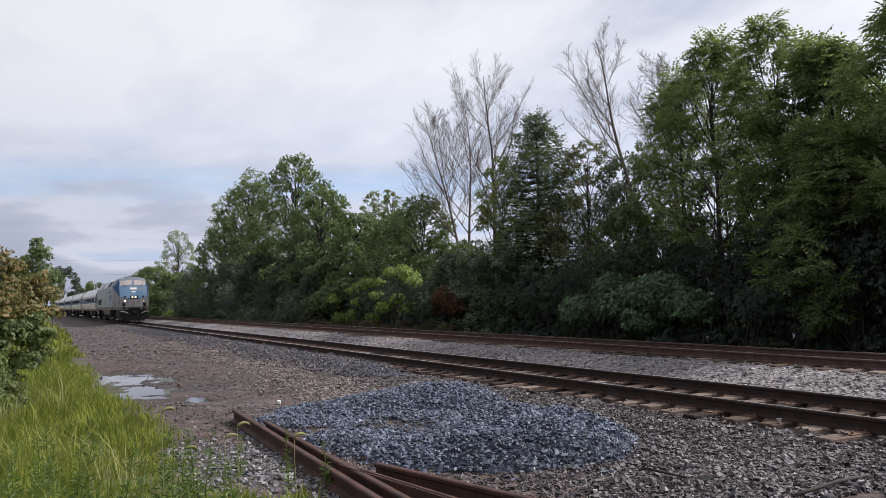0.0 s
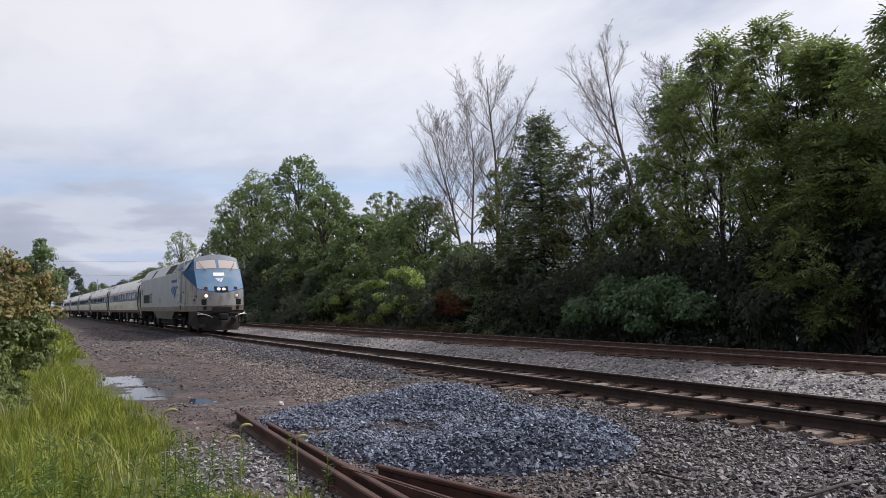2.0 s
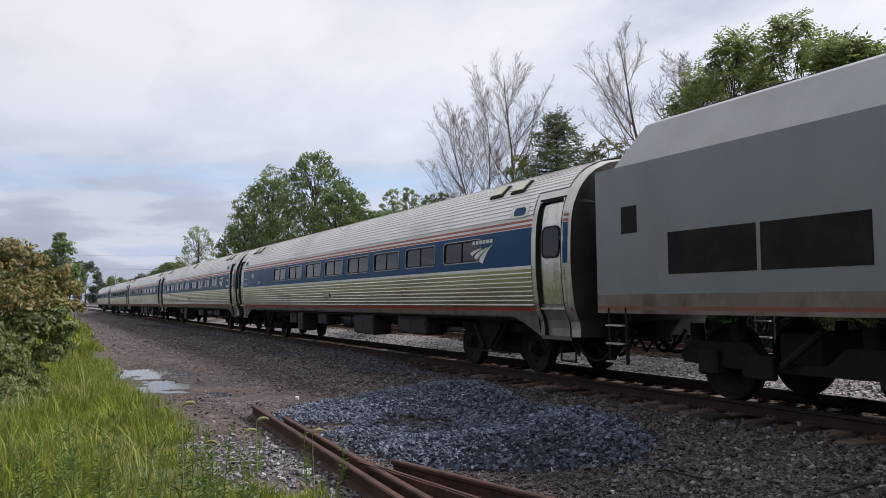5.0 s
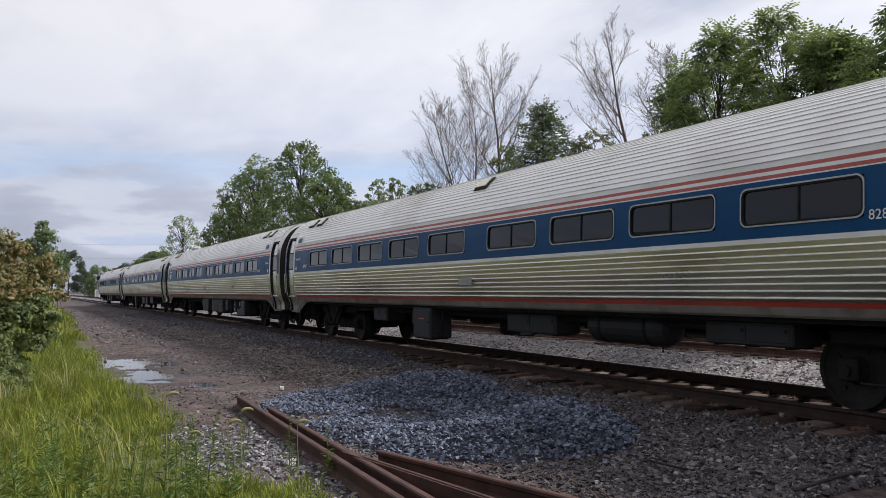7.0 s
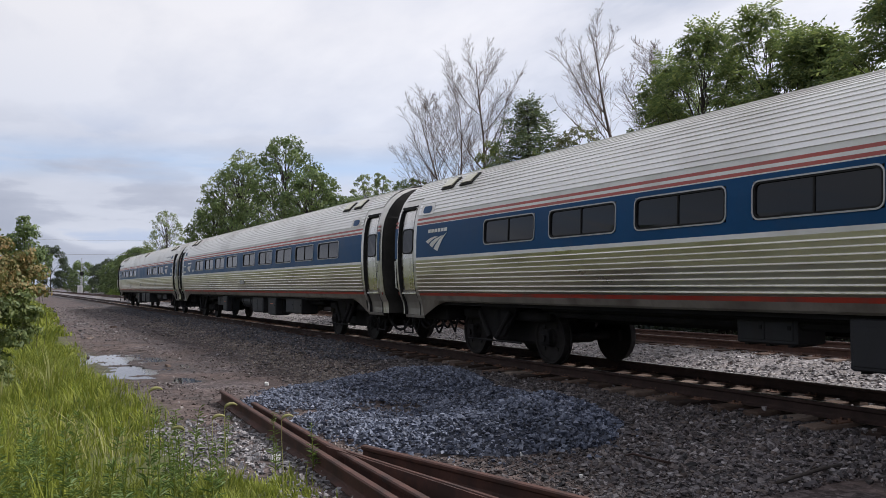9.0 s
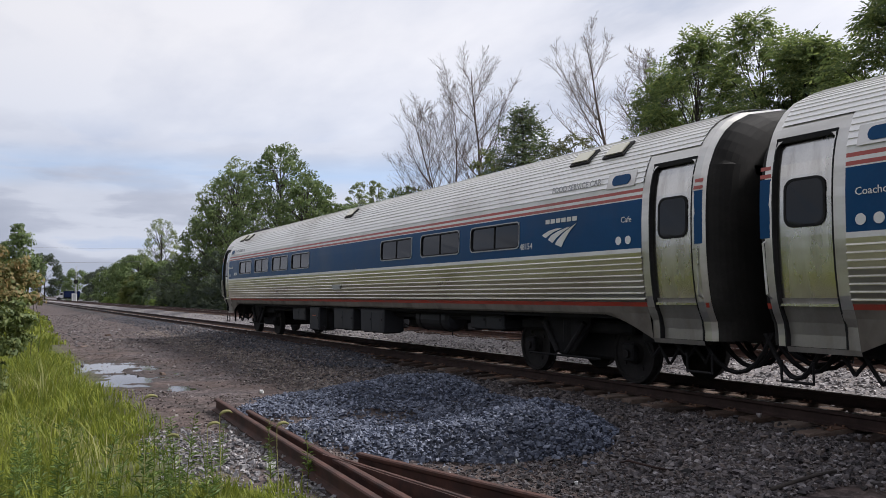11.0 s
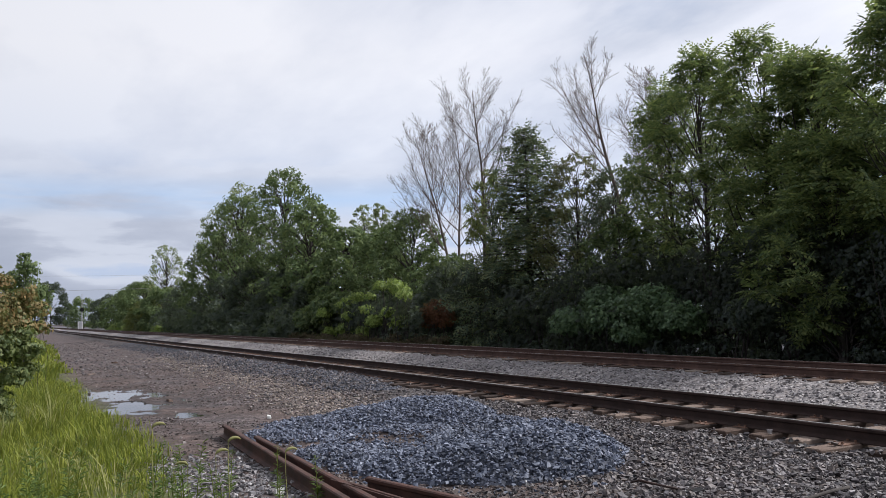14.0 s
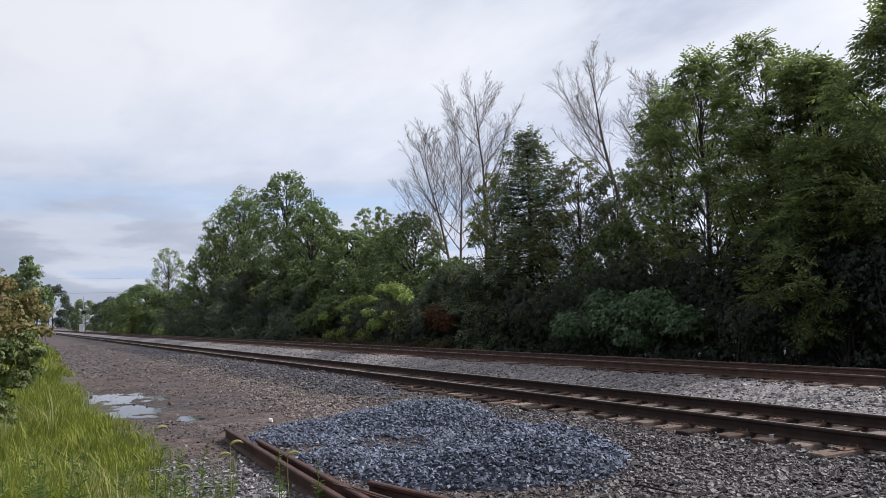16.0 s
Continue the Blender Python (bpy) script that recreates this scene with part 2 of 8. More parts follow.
M_GROUND = ground_material()
BALLAST_TONES = [(0.016, 0.0138, 0.0155), (0.046, 0.0395, 0.043), (0.086, 0.0755, 0.081), (0.072, 0.054, 0.047), (0.124, 0.111, 0.118), (0.094, 0.071, 0.060), (0.27, 0.252, 0.26)]
BLUE_TONES = [(0.017, 0.021, 0.035), (0.04, 0.049, 0.078), (0.068, 0.082, 0.122), (0.10, 0.116, 0.163), (0.19, 0.21, 0.27)]
PALE_TONES = [(0.060, 0.054, 0.055), (0.142, 0.130, 0.134), (0.212, 0.197, 0.200), (0.175, 0.151, 0.142), (0.36, 0.338, 0.337)]
DARK_TONES = [(0.0121, 0.0104, 0.0113), (0.0336, 0.0287, 0.0289), (0.064, 0.0559, 0.0571), (0.0512, 0.0388, 0.0352), (0.1439, 0.1319, 0.1368)]
M_BALLAST = ballast_material("ballast", DARK_TONES)
M_BALLAST_PALE = ballast_material("pale_ballast", PALE_TONES)
M_STONES = pebbles("ballast_stones", BALLAST_TONES)
BROWN_TONES = [(0.020, 0.015, 0.014), (0.048, 0.036, 0.033), (0.088, 0.067, 0.062), (0.070, 0.047, 0.040), (0.125, 0.102, 0.097), (0.090, 0.063, 0.053), (0.24, 0.215, 0.208)]
M_STONES_BROWN = pebbles("brown_dusty_stones", BROWN_TONES)
M_STONES_PALE = pebbles("pale_stones", PALE_TONES)
M_STONES_DARK = pebbles("dirty_stones", DARK_TONES)
M_STONES_SLATE = pebbles("slate_stones", [tuple(0.21 * (2 * a + b) for a, b in zip(p, q)) for p, q in zip(BLUE_TONES, BALLAST_TONES)])
M_STONES_TAN = pebbles("tan_stones", [(0.05, 0.04, 0.034), (0.125, 0.10, 0.086), (0.20, 0.165, 0.143), (0.16, 0.12, 0.098), (0.30, 0.26, 0.23)])
M_STONES_CLEAN = pebbles("clean_stones", [(0.05, 0.048, 0.054), (0.12, 0.115, 0.125), (0.2, 0.192, 0.2), (0.16, 0.145, 0.142), (0.36, 0.345, 0.35)])
M_STONES_BLUE = pebbles("blue_stones", BLUE_TONES)
M_RAIL = worn("rusty_rail", (0.03, 0.020, 0.018), (0.052, 0.033, 0.029), 0.75, 0.0, 4, 60, None, (0.035, 0.025, 0.022), 0.7, spec=0.15)
M_RAIL_FAR = worn("dry_rail_rust", (0.070, 0.043, 0.037), (0.115, 0.070, 0.058), 0.8, 0.0, 4, 60, None, (0.05, 0.034, 0.03), 0.6, spec=0.15)
M_RAIL_OLD = worn("loose_rail_rust", (0.044, 0.025, 0.021), (0.092, 0.044, 0.034), 0.75, 0.0, 3, 50, None, (0.03, 0.024, 0.024), 0.6, spec=0.25)
M_RAIL_TOP = worn("polished_rail_head", (0.42, 0.41, 0.40), (0.55, 0.54, 0.53), 0.35, 0.9, 2, 60, (8, 0.5, 1))
def tie_material():
    """Old ties: each its own shade of tan to near-black brown, split along the grain."""
    m, nt, b = material("weathered_tie", 0.9, spec=0.15)
    info = nt.nodes.new("ShaderNodeObjectInfo")
    col = ramp(nt, info.outputs["Random"], [(0.0, (0.03, 0.022, 0.019)), (0.35, (0.065, 0.046, 0.038)), (0.6, (0.105, 0.073, 0.058)), (0.85, (0.155, 0.115, 0.095)), (1.0, (0.24, 0.195, 0.165))])
    grain = tex_noise(nt, 6, 6, 0.7, (1, 14, 3))
    col = blend(nt, 0.7, col, ramp(nt, grain, [(0.3, grey(0.25)), (0.7, grey(0.72))]), "OVERLAY")
    rust = ramp(nt, tex_noise(nt, 1.6, 5, 0.6), [(0.52, grey(0)), (0.68, grey(0.6))])
    col = blend(nt, rust, col, (0.15, 0.075, 0.045))
    nt.links.new(col, b.inputs["Base Color"])
    bump(nt, b, grain, 0.6, 0.012)
    return m


M_TIE = tie_material()
M_PLATE = worn("tie_plate_rust", (0.10, 0.052, 0.034), (0.16, 0.085, 0.055), 0.85)
M_GRASS = leafy("grass_blades", [(0.088, 0.12, 0.014), (0.175, 0.2, 0.02), (0.225, 0.238, 0.03), (0.122, 0.156, 0.017), (0.245, 0.262, 0.042), (0.058, 0.092, 0.013)], 0.6, 0.38, 2.2, spread=(0.26, 0.74))
M_STRAW = leafy("seeding_stalks", [(0.20, 0.21, 0.07), (0.30, 0.29, 0.12), (0.36, 0.33, 0.17)], 0.6, 0.35, 1.2)
# wide patch contrast and a pale last tone put sunlit tips into the colour
M_LEAF_BIG = leafy("pinnate_leaves", [(0.068, 0.102, 0.058), (0.10, 0.142, 0.07), (0.138, 0.182, 0.08), (0.20, 0.242, 0.09), (0.27, 0.30, 0.115)], 0.7, 0.5, 0.8, spec=0.15, spread=(0.3, 0.74))
# blue is raised here and in BIG, DARK and GREY to stand for haze
M_LEAF_MID = leafy("maple_leaves", [(0.056, 0.09, 0.046), (0.096, 0.139, 0.062), (0.142, 0.19, 0.078), (0.195, 0.242, 0.098)], 0.62, 0.32, 0.3, spec=0.2)
M_LEAF_PALE = leafy("aspen_leaves", [(0.15, 0.19, 0.09), (0.21, 0.25, 0.12), (0.27, 0.31, 0.16)], 0.62, 0.34, 0.3, spec=0.2)
M_LEAF_BRIGHT = leafy("sumac_leaves", [(0.10, 0.16, 0.036), (0.21, 0.30, 0.06), (0.34, 0.42, 0.10), (0.15, 0.22, 0.046)], 0.5, 0.32, 0.8, 0.4)
# the shade below the trees is put into these two dark leaf colours
M_LEAF_DARK = leafy("leaves_darkened_as_shade", [(0.038, 0.049, 0.052), (0.058, 0.074, 0.071), (0.082, 0.097, 0.08), (0.052, 0.06, 0.071)], 0.65, 0.42, 0.6, 0.12)
M_LEAF_DEEP = leafy("leaves_darkened_as_deep_shade", [(0.026, 0.032, 0.034), (0.041, 0.05, 0.046), (0.058, 0.068, 0.055), (0.036, 0.041, 0.048)], 0.65, 0.3, 0.6, 0.12)
# lighter copy of DARK: weaker shade and distant haze put into the colour
M_LEAF_GREY = leafy("haze_lightened_leaves", [(0.051, 0.066, 0.064), (0.078, 0.098, 0.083), (0.114, 0.132, 0.098)], 0.65, 0.38, 0.6, 0.15)
M_LEAF_BUSH = leafy("bush_leaves", [(0.055, 0.08, 0.03), (0.085, 0.115, 0.04), (0.12, 0.15, 0.05), (0.16, 0.18, 0.06)], 0.55, 0.3, 0.9, 0.3)
M_LEAF_IVY = leafy("vine_leaves", [(0.045, 0.083, 0.042), (0.075, 0.128, 0.060), (0.118, 0.178, 0.080)], 0.5, 0.22, 0.7, 0.35)
M_LEAF_OLIVE = leafy("olive_leaves", [(0.08, 0.085, 0.04), (0.12, 0.115, 0.055), (0.15, 0.155, 0.06)], 0.55, 0.3, 0.6, 0.3)
M_LEAF_RUST = leafy("turning_leaves", [(0.09, 0.12, 0.045), (0.14, 0.14, 0.055), (0.20, 0.15, 0.06), (0.23, 0.145, 0.06), (0.13, 0.13, 0.05)], 0.55, 0.3, 1.2)
M_LEAF_RED = leafy("dead_brown_leaves", [(0.13, 0.05, 0.032), (0.09, 0.042, 0.028), (0.17, 0.075, 0.045)], 0.65, 0.3, 1.0, 0.1)
M_DRY = leafy("dry_brown_weeds", [(0.06, 0.045, 0.034), (0.095, 0.068, 0.05), (0.13, 0.10, 0.065), (0.07, 0.08, 0.04)], 0.75, 0.2, 1.0, 0.1)
M_LEAF_YELLOW = leafy("yellow_leaves", [(0.13, 0.155, 0.045), (0.20, 0.21, 0.06), (0.10, 0.14, 0.04)], 0.5, 0.3)
M_LEAF_WEED = leafy("weed_leaves", [(0.07, 0.12, 0.03), (0.11, 0.17, 0.045), (0.15, 0.21, 0.06)], 0.55, 0.3, 1.0)
# needles lightened and blued: the haze over dark foliage is in the colour
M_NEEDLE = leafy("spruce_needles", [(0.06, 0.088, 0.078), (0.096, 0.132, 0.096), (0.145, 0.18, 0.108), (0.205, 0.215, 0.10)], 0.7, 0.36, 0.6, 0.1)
M_BARK = worn("bark", (0.027, 0.021, 0.019), (0.052, 0.043, 0.038), 0.9, 0, 3, 30, (1, 1, 0.2), None, 0, 0.5)
M_BARK_DEAD = worn("dead_bark", (0.078, 0.058, 0.049), (0.145, 0.112, 0.094), 0.9, 0, 2, 30, (1, 1, 0.2), None, 0, 0.3)
M_STEEL = worn("stainless_steel", (0.56, 0.54, 0.505), (0.67, 0.65, 0.61), 0.33, 0.9, 0.7, 30, (1, 0.3, 2.0), (0.24, 0.21, 0.17), 0.5, 0.02)
# the olive tint stands for grass mirrored in the lower flutes; soot in patches
M_STEEL_LOW = worn("sooty_stainless", (0.60, 0.575, 0.455), (0.68, 0.65, 0.525), 0.32, 1.0, 0.6, 30, (1, 0.4, 2.0), (0.27, 0.24, 0.18), 0.65, 0.02)
M_DOOR = worn("brushed_door_steel", (0.60, 0.58, 0.54), (0.70, 0.68, 0.64), 0.24, 1.0, 1.2, 30, (1, 2.0, 0.5), (0.27, 0.245, 0.20), 0.45, 0.05)
M_KICK = worn("dull_kick_plate_steel", (0.27, 0.255, 0.235), (0.36, 0.345, 0.32), 0.45, 0.55, 1.2, 30, (1, 1.5, 0.6), (0.17, 0.145, 0.12), 0.6, 0.03)
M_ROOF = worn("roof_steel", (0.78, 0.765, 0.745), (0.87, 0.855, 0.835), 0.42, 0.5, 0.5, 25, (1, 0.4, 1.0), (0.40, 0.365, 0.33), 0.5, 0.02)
M_BLUE = worn("blue_band_paint", (0.006, 0.053, 0.143), (0.009, 0.065, 0.17), 0.4, 0, 1, 30, None, (0.04, 0.06, 0.10), 0.25, 0.01, spec=0.12)
M_CAB_BLUE = worn("cab_blue_paint", (0.004, 0.048, 0.14), (0.006, 0.06, 0.17), 0.45, 0, 1, 30, None, (0.05, 0.08, 0.13), 0.2, 0.01, spec=0.12)
# the sky's reflection is put into the nose's pale blue; grey patches are dust
M_NOSE_BLUE = worn("nose_blue_with_sky_sheen", (0.085, 0.165, 0.265), (0.115, 0.19, 0.285), 0.5, 0.0, 1, 30, None, (0.24, 0.26, 0.28), 0.5, 0.01, spec=0.22)
M_RED = worn("red_stripe_paint", (0.30, 0.028, 0.015), (0.38, 0.042, 0.022), 0.5, 0, 1, 30, None, (0.10, 0.05, 0.04), 0.8, 0.01)
M_FADED = worn("rubbed_red_line", (0.19, 0.06, 0.042), (0.22, 0.08, 0.058), 0.6, 0, 0.35, 30, None, (0.14, 0.105, 0.085), 1.0, 0.01)
M_ROSE = worn("faded_red_stripe", (0.36, 0.07, 0.058), (0.43, 0.09, 0.075), 0.5, 0, 1, 30, None, (0.27, 0.14, 0.12), 0.4, 0.01)
M_WHITE = worn("white_stripe_paint", (0.66, 0.66, 0.64), (0.76, 0.76, 0.74), 0.45, 0, 1, 30, None, (0.4, 0.38, 0.33), 0.35, 0.01)
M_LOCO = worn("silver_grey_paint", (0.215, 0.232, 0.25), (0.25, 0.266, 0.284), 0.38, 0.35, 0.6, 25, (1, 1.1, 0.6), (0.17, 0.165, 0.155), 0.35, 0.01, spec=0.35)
M_LOCO_RUSTY = worn("rust_stained_silver_paint", (0.265, 0.262, 0.262), (0.33, 0.325, 0.32), 0.5, 0.1, 1.3, 25, (1, 1.8, 0.4), (0.15, 0.105, 0.068), 0.85, 0.02, spec=0.25)
M_CHIP = worn("bare_rust", (0.035, 0.022, 0.018), (0.07, 0.04, 0.028), 0.85, spec=0.1)
M_LOCO_TOP = worn("pale_silver_tone", (0.34, 0.345, 0.355), (0.42, 0.425, 0.43), 0.42, 0.2, 0.7, 25, None, (0.30, 0.28, 0.25), 0.5, 0.02)
M_NOSE_TOP = worn("weathered_cab_roof", (0.15, 0.18, 0.215), (0.21, 0.23, 0.255), 0.45, 0.15, 0.9, 25, None, (0.25, 0.21, 0.17), 0.6, 0.02, spec=0.3)
M_GRIME = worn("sooty_sill_paint", (0.15, 0.135, 0.118), (0.25, 0.225, 0.20), 0.6, 0.1, 1.2, 25, (1, 0.8, 0.6), (0.07, 0.052, 0.042), 0.75, 0.04, spec=0.2)
M_SILL = worn("rust_smeared_sill_paint", (0.13, 0.107, 0.088), (0.23, 0.205, 0.178), 0.6, 0.1, 1.4, 25, (1, 0.9, 0.5), (0.10, 0.064, 0.045), 0.8, 0.04, spec=0.2)
M_TANK = worn("sooty_skirt_paint", (0.085, 0.078, 0.072), (0.145, 0.134, 0.124), 0.6, 0.1, 1.0, 25, (1, 0.8, 0.6), (0.05, 0.042, 0.037), 0.7, 0.04, spec=0.2)
M_PILOT = worn("dusty_pilot_paint", (0.022, 0.020, 0.0195), (0.040, 0.035, 0.032), 0.65, 0.1, 1.1, 25, (1, 1, 0.6), (0.035, 0.030, 0.027), 0.6, 0.05, spec=0.15)
M_SKIRT = worn("dark_grey_skirt", (0.018, 0.0174, 0.018), (0.033, 0.0312, 0.03), 0.6, 0.1, 1, 25, None, (0.035, 0.03, 0.027), 0.5, 0.05, spec=0.15)
M_UNDER = worn("black_underframe", (0.013, 0.013, 0.0142), (0.023, 0.022, 0.0235), 0.75, 0.0, 2, 30, None, (0.022, 0.02, 0.019), 0.5, 0.1, spec=0.12)
M_WHEEL = worn("wheel_steel", (0.015, 0.014, 0.0145), (0.027, 0.025, 0.025), 0.7, 0.0, 3, 30, spec=0.12)
M_RUBBER = worn("grey_diaphragm", (0.018, 0.017, 0.0165), (0.030, 0.028, 0.026), 0.7, 0, 1.5, 30, None, (0.016, 0.015, 0.014), 0.5, 0.04, spec=0.15)
M_GASKET = worn("black_gasket", (0.017, 0.017, 0.018), (0.027, 0.027, 0.027), 0.6, spec=0.06)
M_TRIM = worn("window_trim", (0.30, 0.30, 0.30), (0.40, 0.40, 0.40), 0.4, 0.8)
M_CHROME = worn("grab_rail_steel", (0.60, 0.59, 0.57), (0.70, 0.69, 0.67), 0.3, 0.85)
M_NOSE_PALE = worn("faded_nose_emblem", (0.50, 0.54, 0.58), (0.58, 0.61, 0.64), 0.5)
M_NAVY = worn("navy_box_paint", (0.006, 0.012, 0.045), (0.01, 0.018, 0.06), 0.6, 0, 1, 30, None, (0.03, 0.035, 0.05), 0.4, 0.01, spec=0.1)
M_LOGO_BLUE = worn("logo_blue", (0.006, 0.06, 0.22), (0.009, 0.07, 0.25), 0.45, spec=0.12)


def glass_material(name, c, rough=0.05):
    m, nt, b = material(name, rough, 0, 0.35)
    b.inputs["Base Color"].default_value = (*c, 1)
    bump(nt, b, tex_noise(nt, 1.3, 2), 0.03, 0.02)
    return m


M_GLASS = glass_material("tinted_glass", (0.010, 0.011, 0.013), 0.06)
# the beige base colour stands for bright sky reflected in the panes
M_WINDSHIELD = glass_material("windshield_glass", (0.40, 0.345, 0.32), 0.16)


def glow_material(name, c, power):
    m, nt, b = material(name, 0.2)
    b.inputs["Base Color"].default_value = (*c, 1)
    b.inputs["Emission Color"].default_value = (*c, 1)
    b.inputs["Emission Strength"].default_value = power
    return m


M_LAMP = glow_material("lit_headlamp", (0.86, 0.70, 0.48), 1.5)
M_DITCH = glow_material("dim_ditch_lamp", (0.58, 0.47, 0.36), 0.4)
M_DEADLAMP = worn("unlit_red_lens", (0.05, 0.012, 0.01), (0.07, 0.016, 0.012), 0.2)


def water_material():
    m, nt, b = material("puddle_water", 0.03, 0, 0.5)
    b.inputs["Base Color"].default_value = (0.03, 0.028, 0.025, 1)
    bump(nt, b, tex_noise(nt, 9, 3), 0.05, 0.01)
    return m


M_WATER = water_material()


# ---- mesh helpers ----
class Shape:
    """Vertices, faces and a material index for each face, gathered before they become one mesh."""

    def __init__(self):
        self.v, self.f, self.m = [], [], []

    def add(self, verts, faces, mat=0):
        k = len(self.v)
        self.v += [tuple(p) for p in verts]
        self.f += [tuple(i + k for i in f) for f in faces]
        self.m += [mat] * len(faces)
        return self

    def box(self, x0, x1, y0, y1, z0, z1, mat=0, c=0.0):
        """A box; c chamfers its long upright and top edges."""
        if not c:
            vs = [(x, y, z) for z in (z0, z1) for y in (y0, y1) for x in (x0, x1)]
            return self.add(vs, [(0, 2, 3, 1), (4, 5, 7, 6), (0, 1, 5, 4), (2, 6, 7, 3), (0, 4, 6, 2), (1, 3, 7, 5)], mat)
        def ring(i, z):
            return [(x0 + i + c, y0 + i, z), (x1 - i - c, y0 + i, z), (x1 - i, y0 + i + c, z), (x1 - i, y1 - i - c, z),
                    (x1 - i - c, y1 - i, z), (x0 + i + c, y1 - i, z), (x0 + i, y1 - i - c, z), (x0 + i, y0 + i + c, z)]
        return self.loft([ring(c, z0), ring(0, z0 + c), ring(0, z1 - c), ring(c, z1)], mat)

    def loft(self, rings, mat=0, caps=True, closed=True):
        n = len(rings[0])
        vs = [p for r in rings for p in r]
        fs = []
        for j in range(len(rings) - 1):
            for i in range(n if closed else n - 1):
                a, b = j * n + i, j * n + (i + 1) % n
                fs.append((a, b, b + n, a + n))
        if caps and closed:
            fs.append(tuple(range(n))[::-1])
            fs.append(tuple(range((len(rings) - 1) * n, len(rings) * n)))
        return self.add(vs, fs, mat)

    def tube(self, path, radii, sides=6, mat=0, caps=True):
        path = [Vector(p) for p in path]
        if isinstance(radii, (int, float)):
            radii = [radii] * len(path)
        rings = []
        for k, p in enumerate(path):
            d = (path[min(k + 1, len(path) - 1)] - path[max(k - 1, 0)])
            d = d.normalized() if d.length > 1e-9 else Vector((0, 0, 1))
            side = d.orthogonal().normalized() if abs(d.z) > 0.99 else d.cross(Vector((0, 0, 1))).normalized()
            upv = side.cross(d)
            rings.append([tuple(p + float(radii[k]) * (math.cos(2 * math.pi * i / sides) * side + math.sin(2 * math.pi * i / sides) * upv)) for i in range(sides)])
        return self.loft(rings, mat, caps)

    def disc(self, c, axis, profile, sides=24, mat=0):
        """A turned shape about an axis through c: profile of (radius, along)."""
        ax = Vector(axis).normalized()
        u = ax.orthogonal().normalized()
        w = ax.cross(u)
        rings = [[tuple(Vector(c) + ax * h + max(r, 1e-4) * (math.cos(2 * math.pi * i / sides) * u + math.sin(2 * math.pi * i / sides) * w)) for i in range(sides)] for r, h in profile]
        return self.loft(rings, mat, True)

    def prism(self, outline, axis, a, b, mat=0):
        """An outline of pairs swept along an axis ('x': pairs are y, z; 'y': x, z; 'z': x, y)."""
        put = {"x": lambda p, h: (h, p[0], p[1]), "y": lambda p, h: (p[0], h, p[1]), "z": lambda p, h: (p[0], p[1], h)}[axis]
        return self.loft([[put(p, a) for p in outline], [put(p, b) for p in outline]], mat)

    def mesh(self, name, mats, smooth=False):
        me = bpy.data.meshes.new(name)
        me.from_pydata(self.v, [], self.f)
        for m in mats if isinstance(mats, (list, tuple)) else [mats]:
            me.materials.append(m)
        me.polygons.foreach_set("material_index", self.m)
        bm = bmesh.new()
        bm.from_mesh(me)
        bmesh.ops.recalc_face_normals(bm, faces=bm.faces[:])
        bm.to_mesh(me)
        bm.free()
        if smooth:
            me.shade_smooth()
        return me


def part(name, shape, mats, parent, label="", smooth=False):
    ob = new(name, shape.mesh(name, mats, smooth) if isinstance(shape, Shape) else shape)
    ob.parent = parent
    return tagged(ob, label)


def thing(name, label, category, m=None, group="", kind=""):
    ob = new(name)
    ob.empty_display_size = 0.2
    if m is not None:
        ob.matrix_basis = m
    return tagged(ob, label, category, group, kind)


def raw_mesh(name, verts, faces, mats, mat_index=None, smooth=False):
    """A mesh straight from arrays: verts (n, 3), faces (m, k)."""
    me = bpy.data.meshes.new(name)
    n, (m, k) = len(verts), faces.shape
    me.vertices.add(n)
    me.vertices.foreach_set("co", np.ascontiguousarray(verts, np.float32).ravel())
    me.loops.add(m * k)
    me.loops.foreach_set("vertex_index", np.ascontiguousarray(faces, np.int32).ravel())
    me.polygons.add(m)
    me.polygons.foreach_set("loop_start", np.arange(0, m * k, k, dtype=np.int32))
    me.polygons.foreach_set("loop_total", np.full(m, k, np.int32))
    for x in mats if isinstance(mats, (list, tuple)) else [mats]:
        me.materials.append(x)
    if mat_index is not None:
        me.polygons.foreach_set("material_index", mat_index.astype(np.int32))
    me.update(calc_edges=True)
    if smooth:
        me.shade_smooth()
    else:
        me.shade_flat()
    return me


def turns(rng, n, tilt=None):
    """n random turns; with tilt, about z first and then off upright by at most that many radians."""
    a = rng.uniform(0, 2 * np.pi, n)
    if tilt is None:
        q = rng.normal(size=(n, 4))
        q /= np.linalg.norm(q, axis=1)[:, None]
        w, x, y, z = q.T
        return np.stack([np.stack([1 - 2 * (y * y + z * z), 2 * (x * y - w * z), 2 * (x * z + w * y)], 1),
                         np.stack([2 * (x * y + w * z), 1 - 2 * (x * x + z * z), 2 * (y * z - w * x)], 1),
                         np.stack([2 * (x * z - w * y), 2 * (y * z + w * x), 1 - 2 * (x * x + y * y)], 1)], 1)
    b = rng.uniform(-tilt, tilt, n)
    ca, sa, cb, sb, o = np.cos(a), np.sin(a), np.cos(b), np.sin(b), np.zeros(n)
    return np.stack([np.stack([ca, -sa * cb, sa * sb], 1), np.stack([sa, ca * cb, -ca * sb], 1), np.stack([o, sb, cb], 1)], 1)


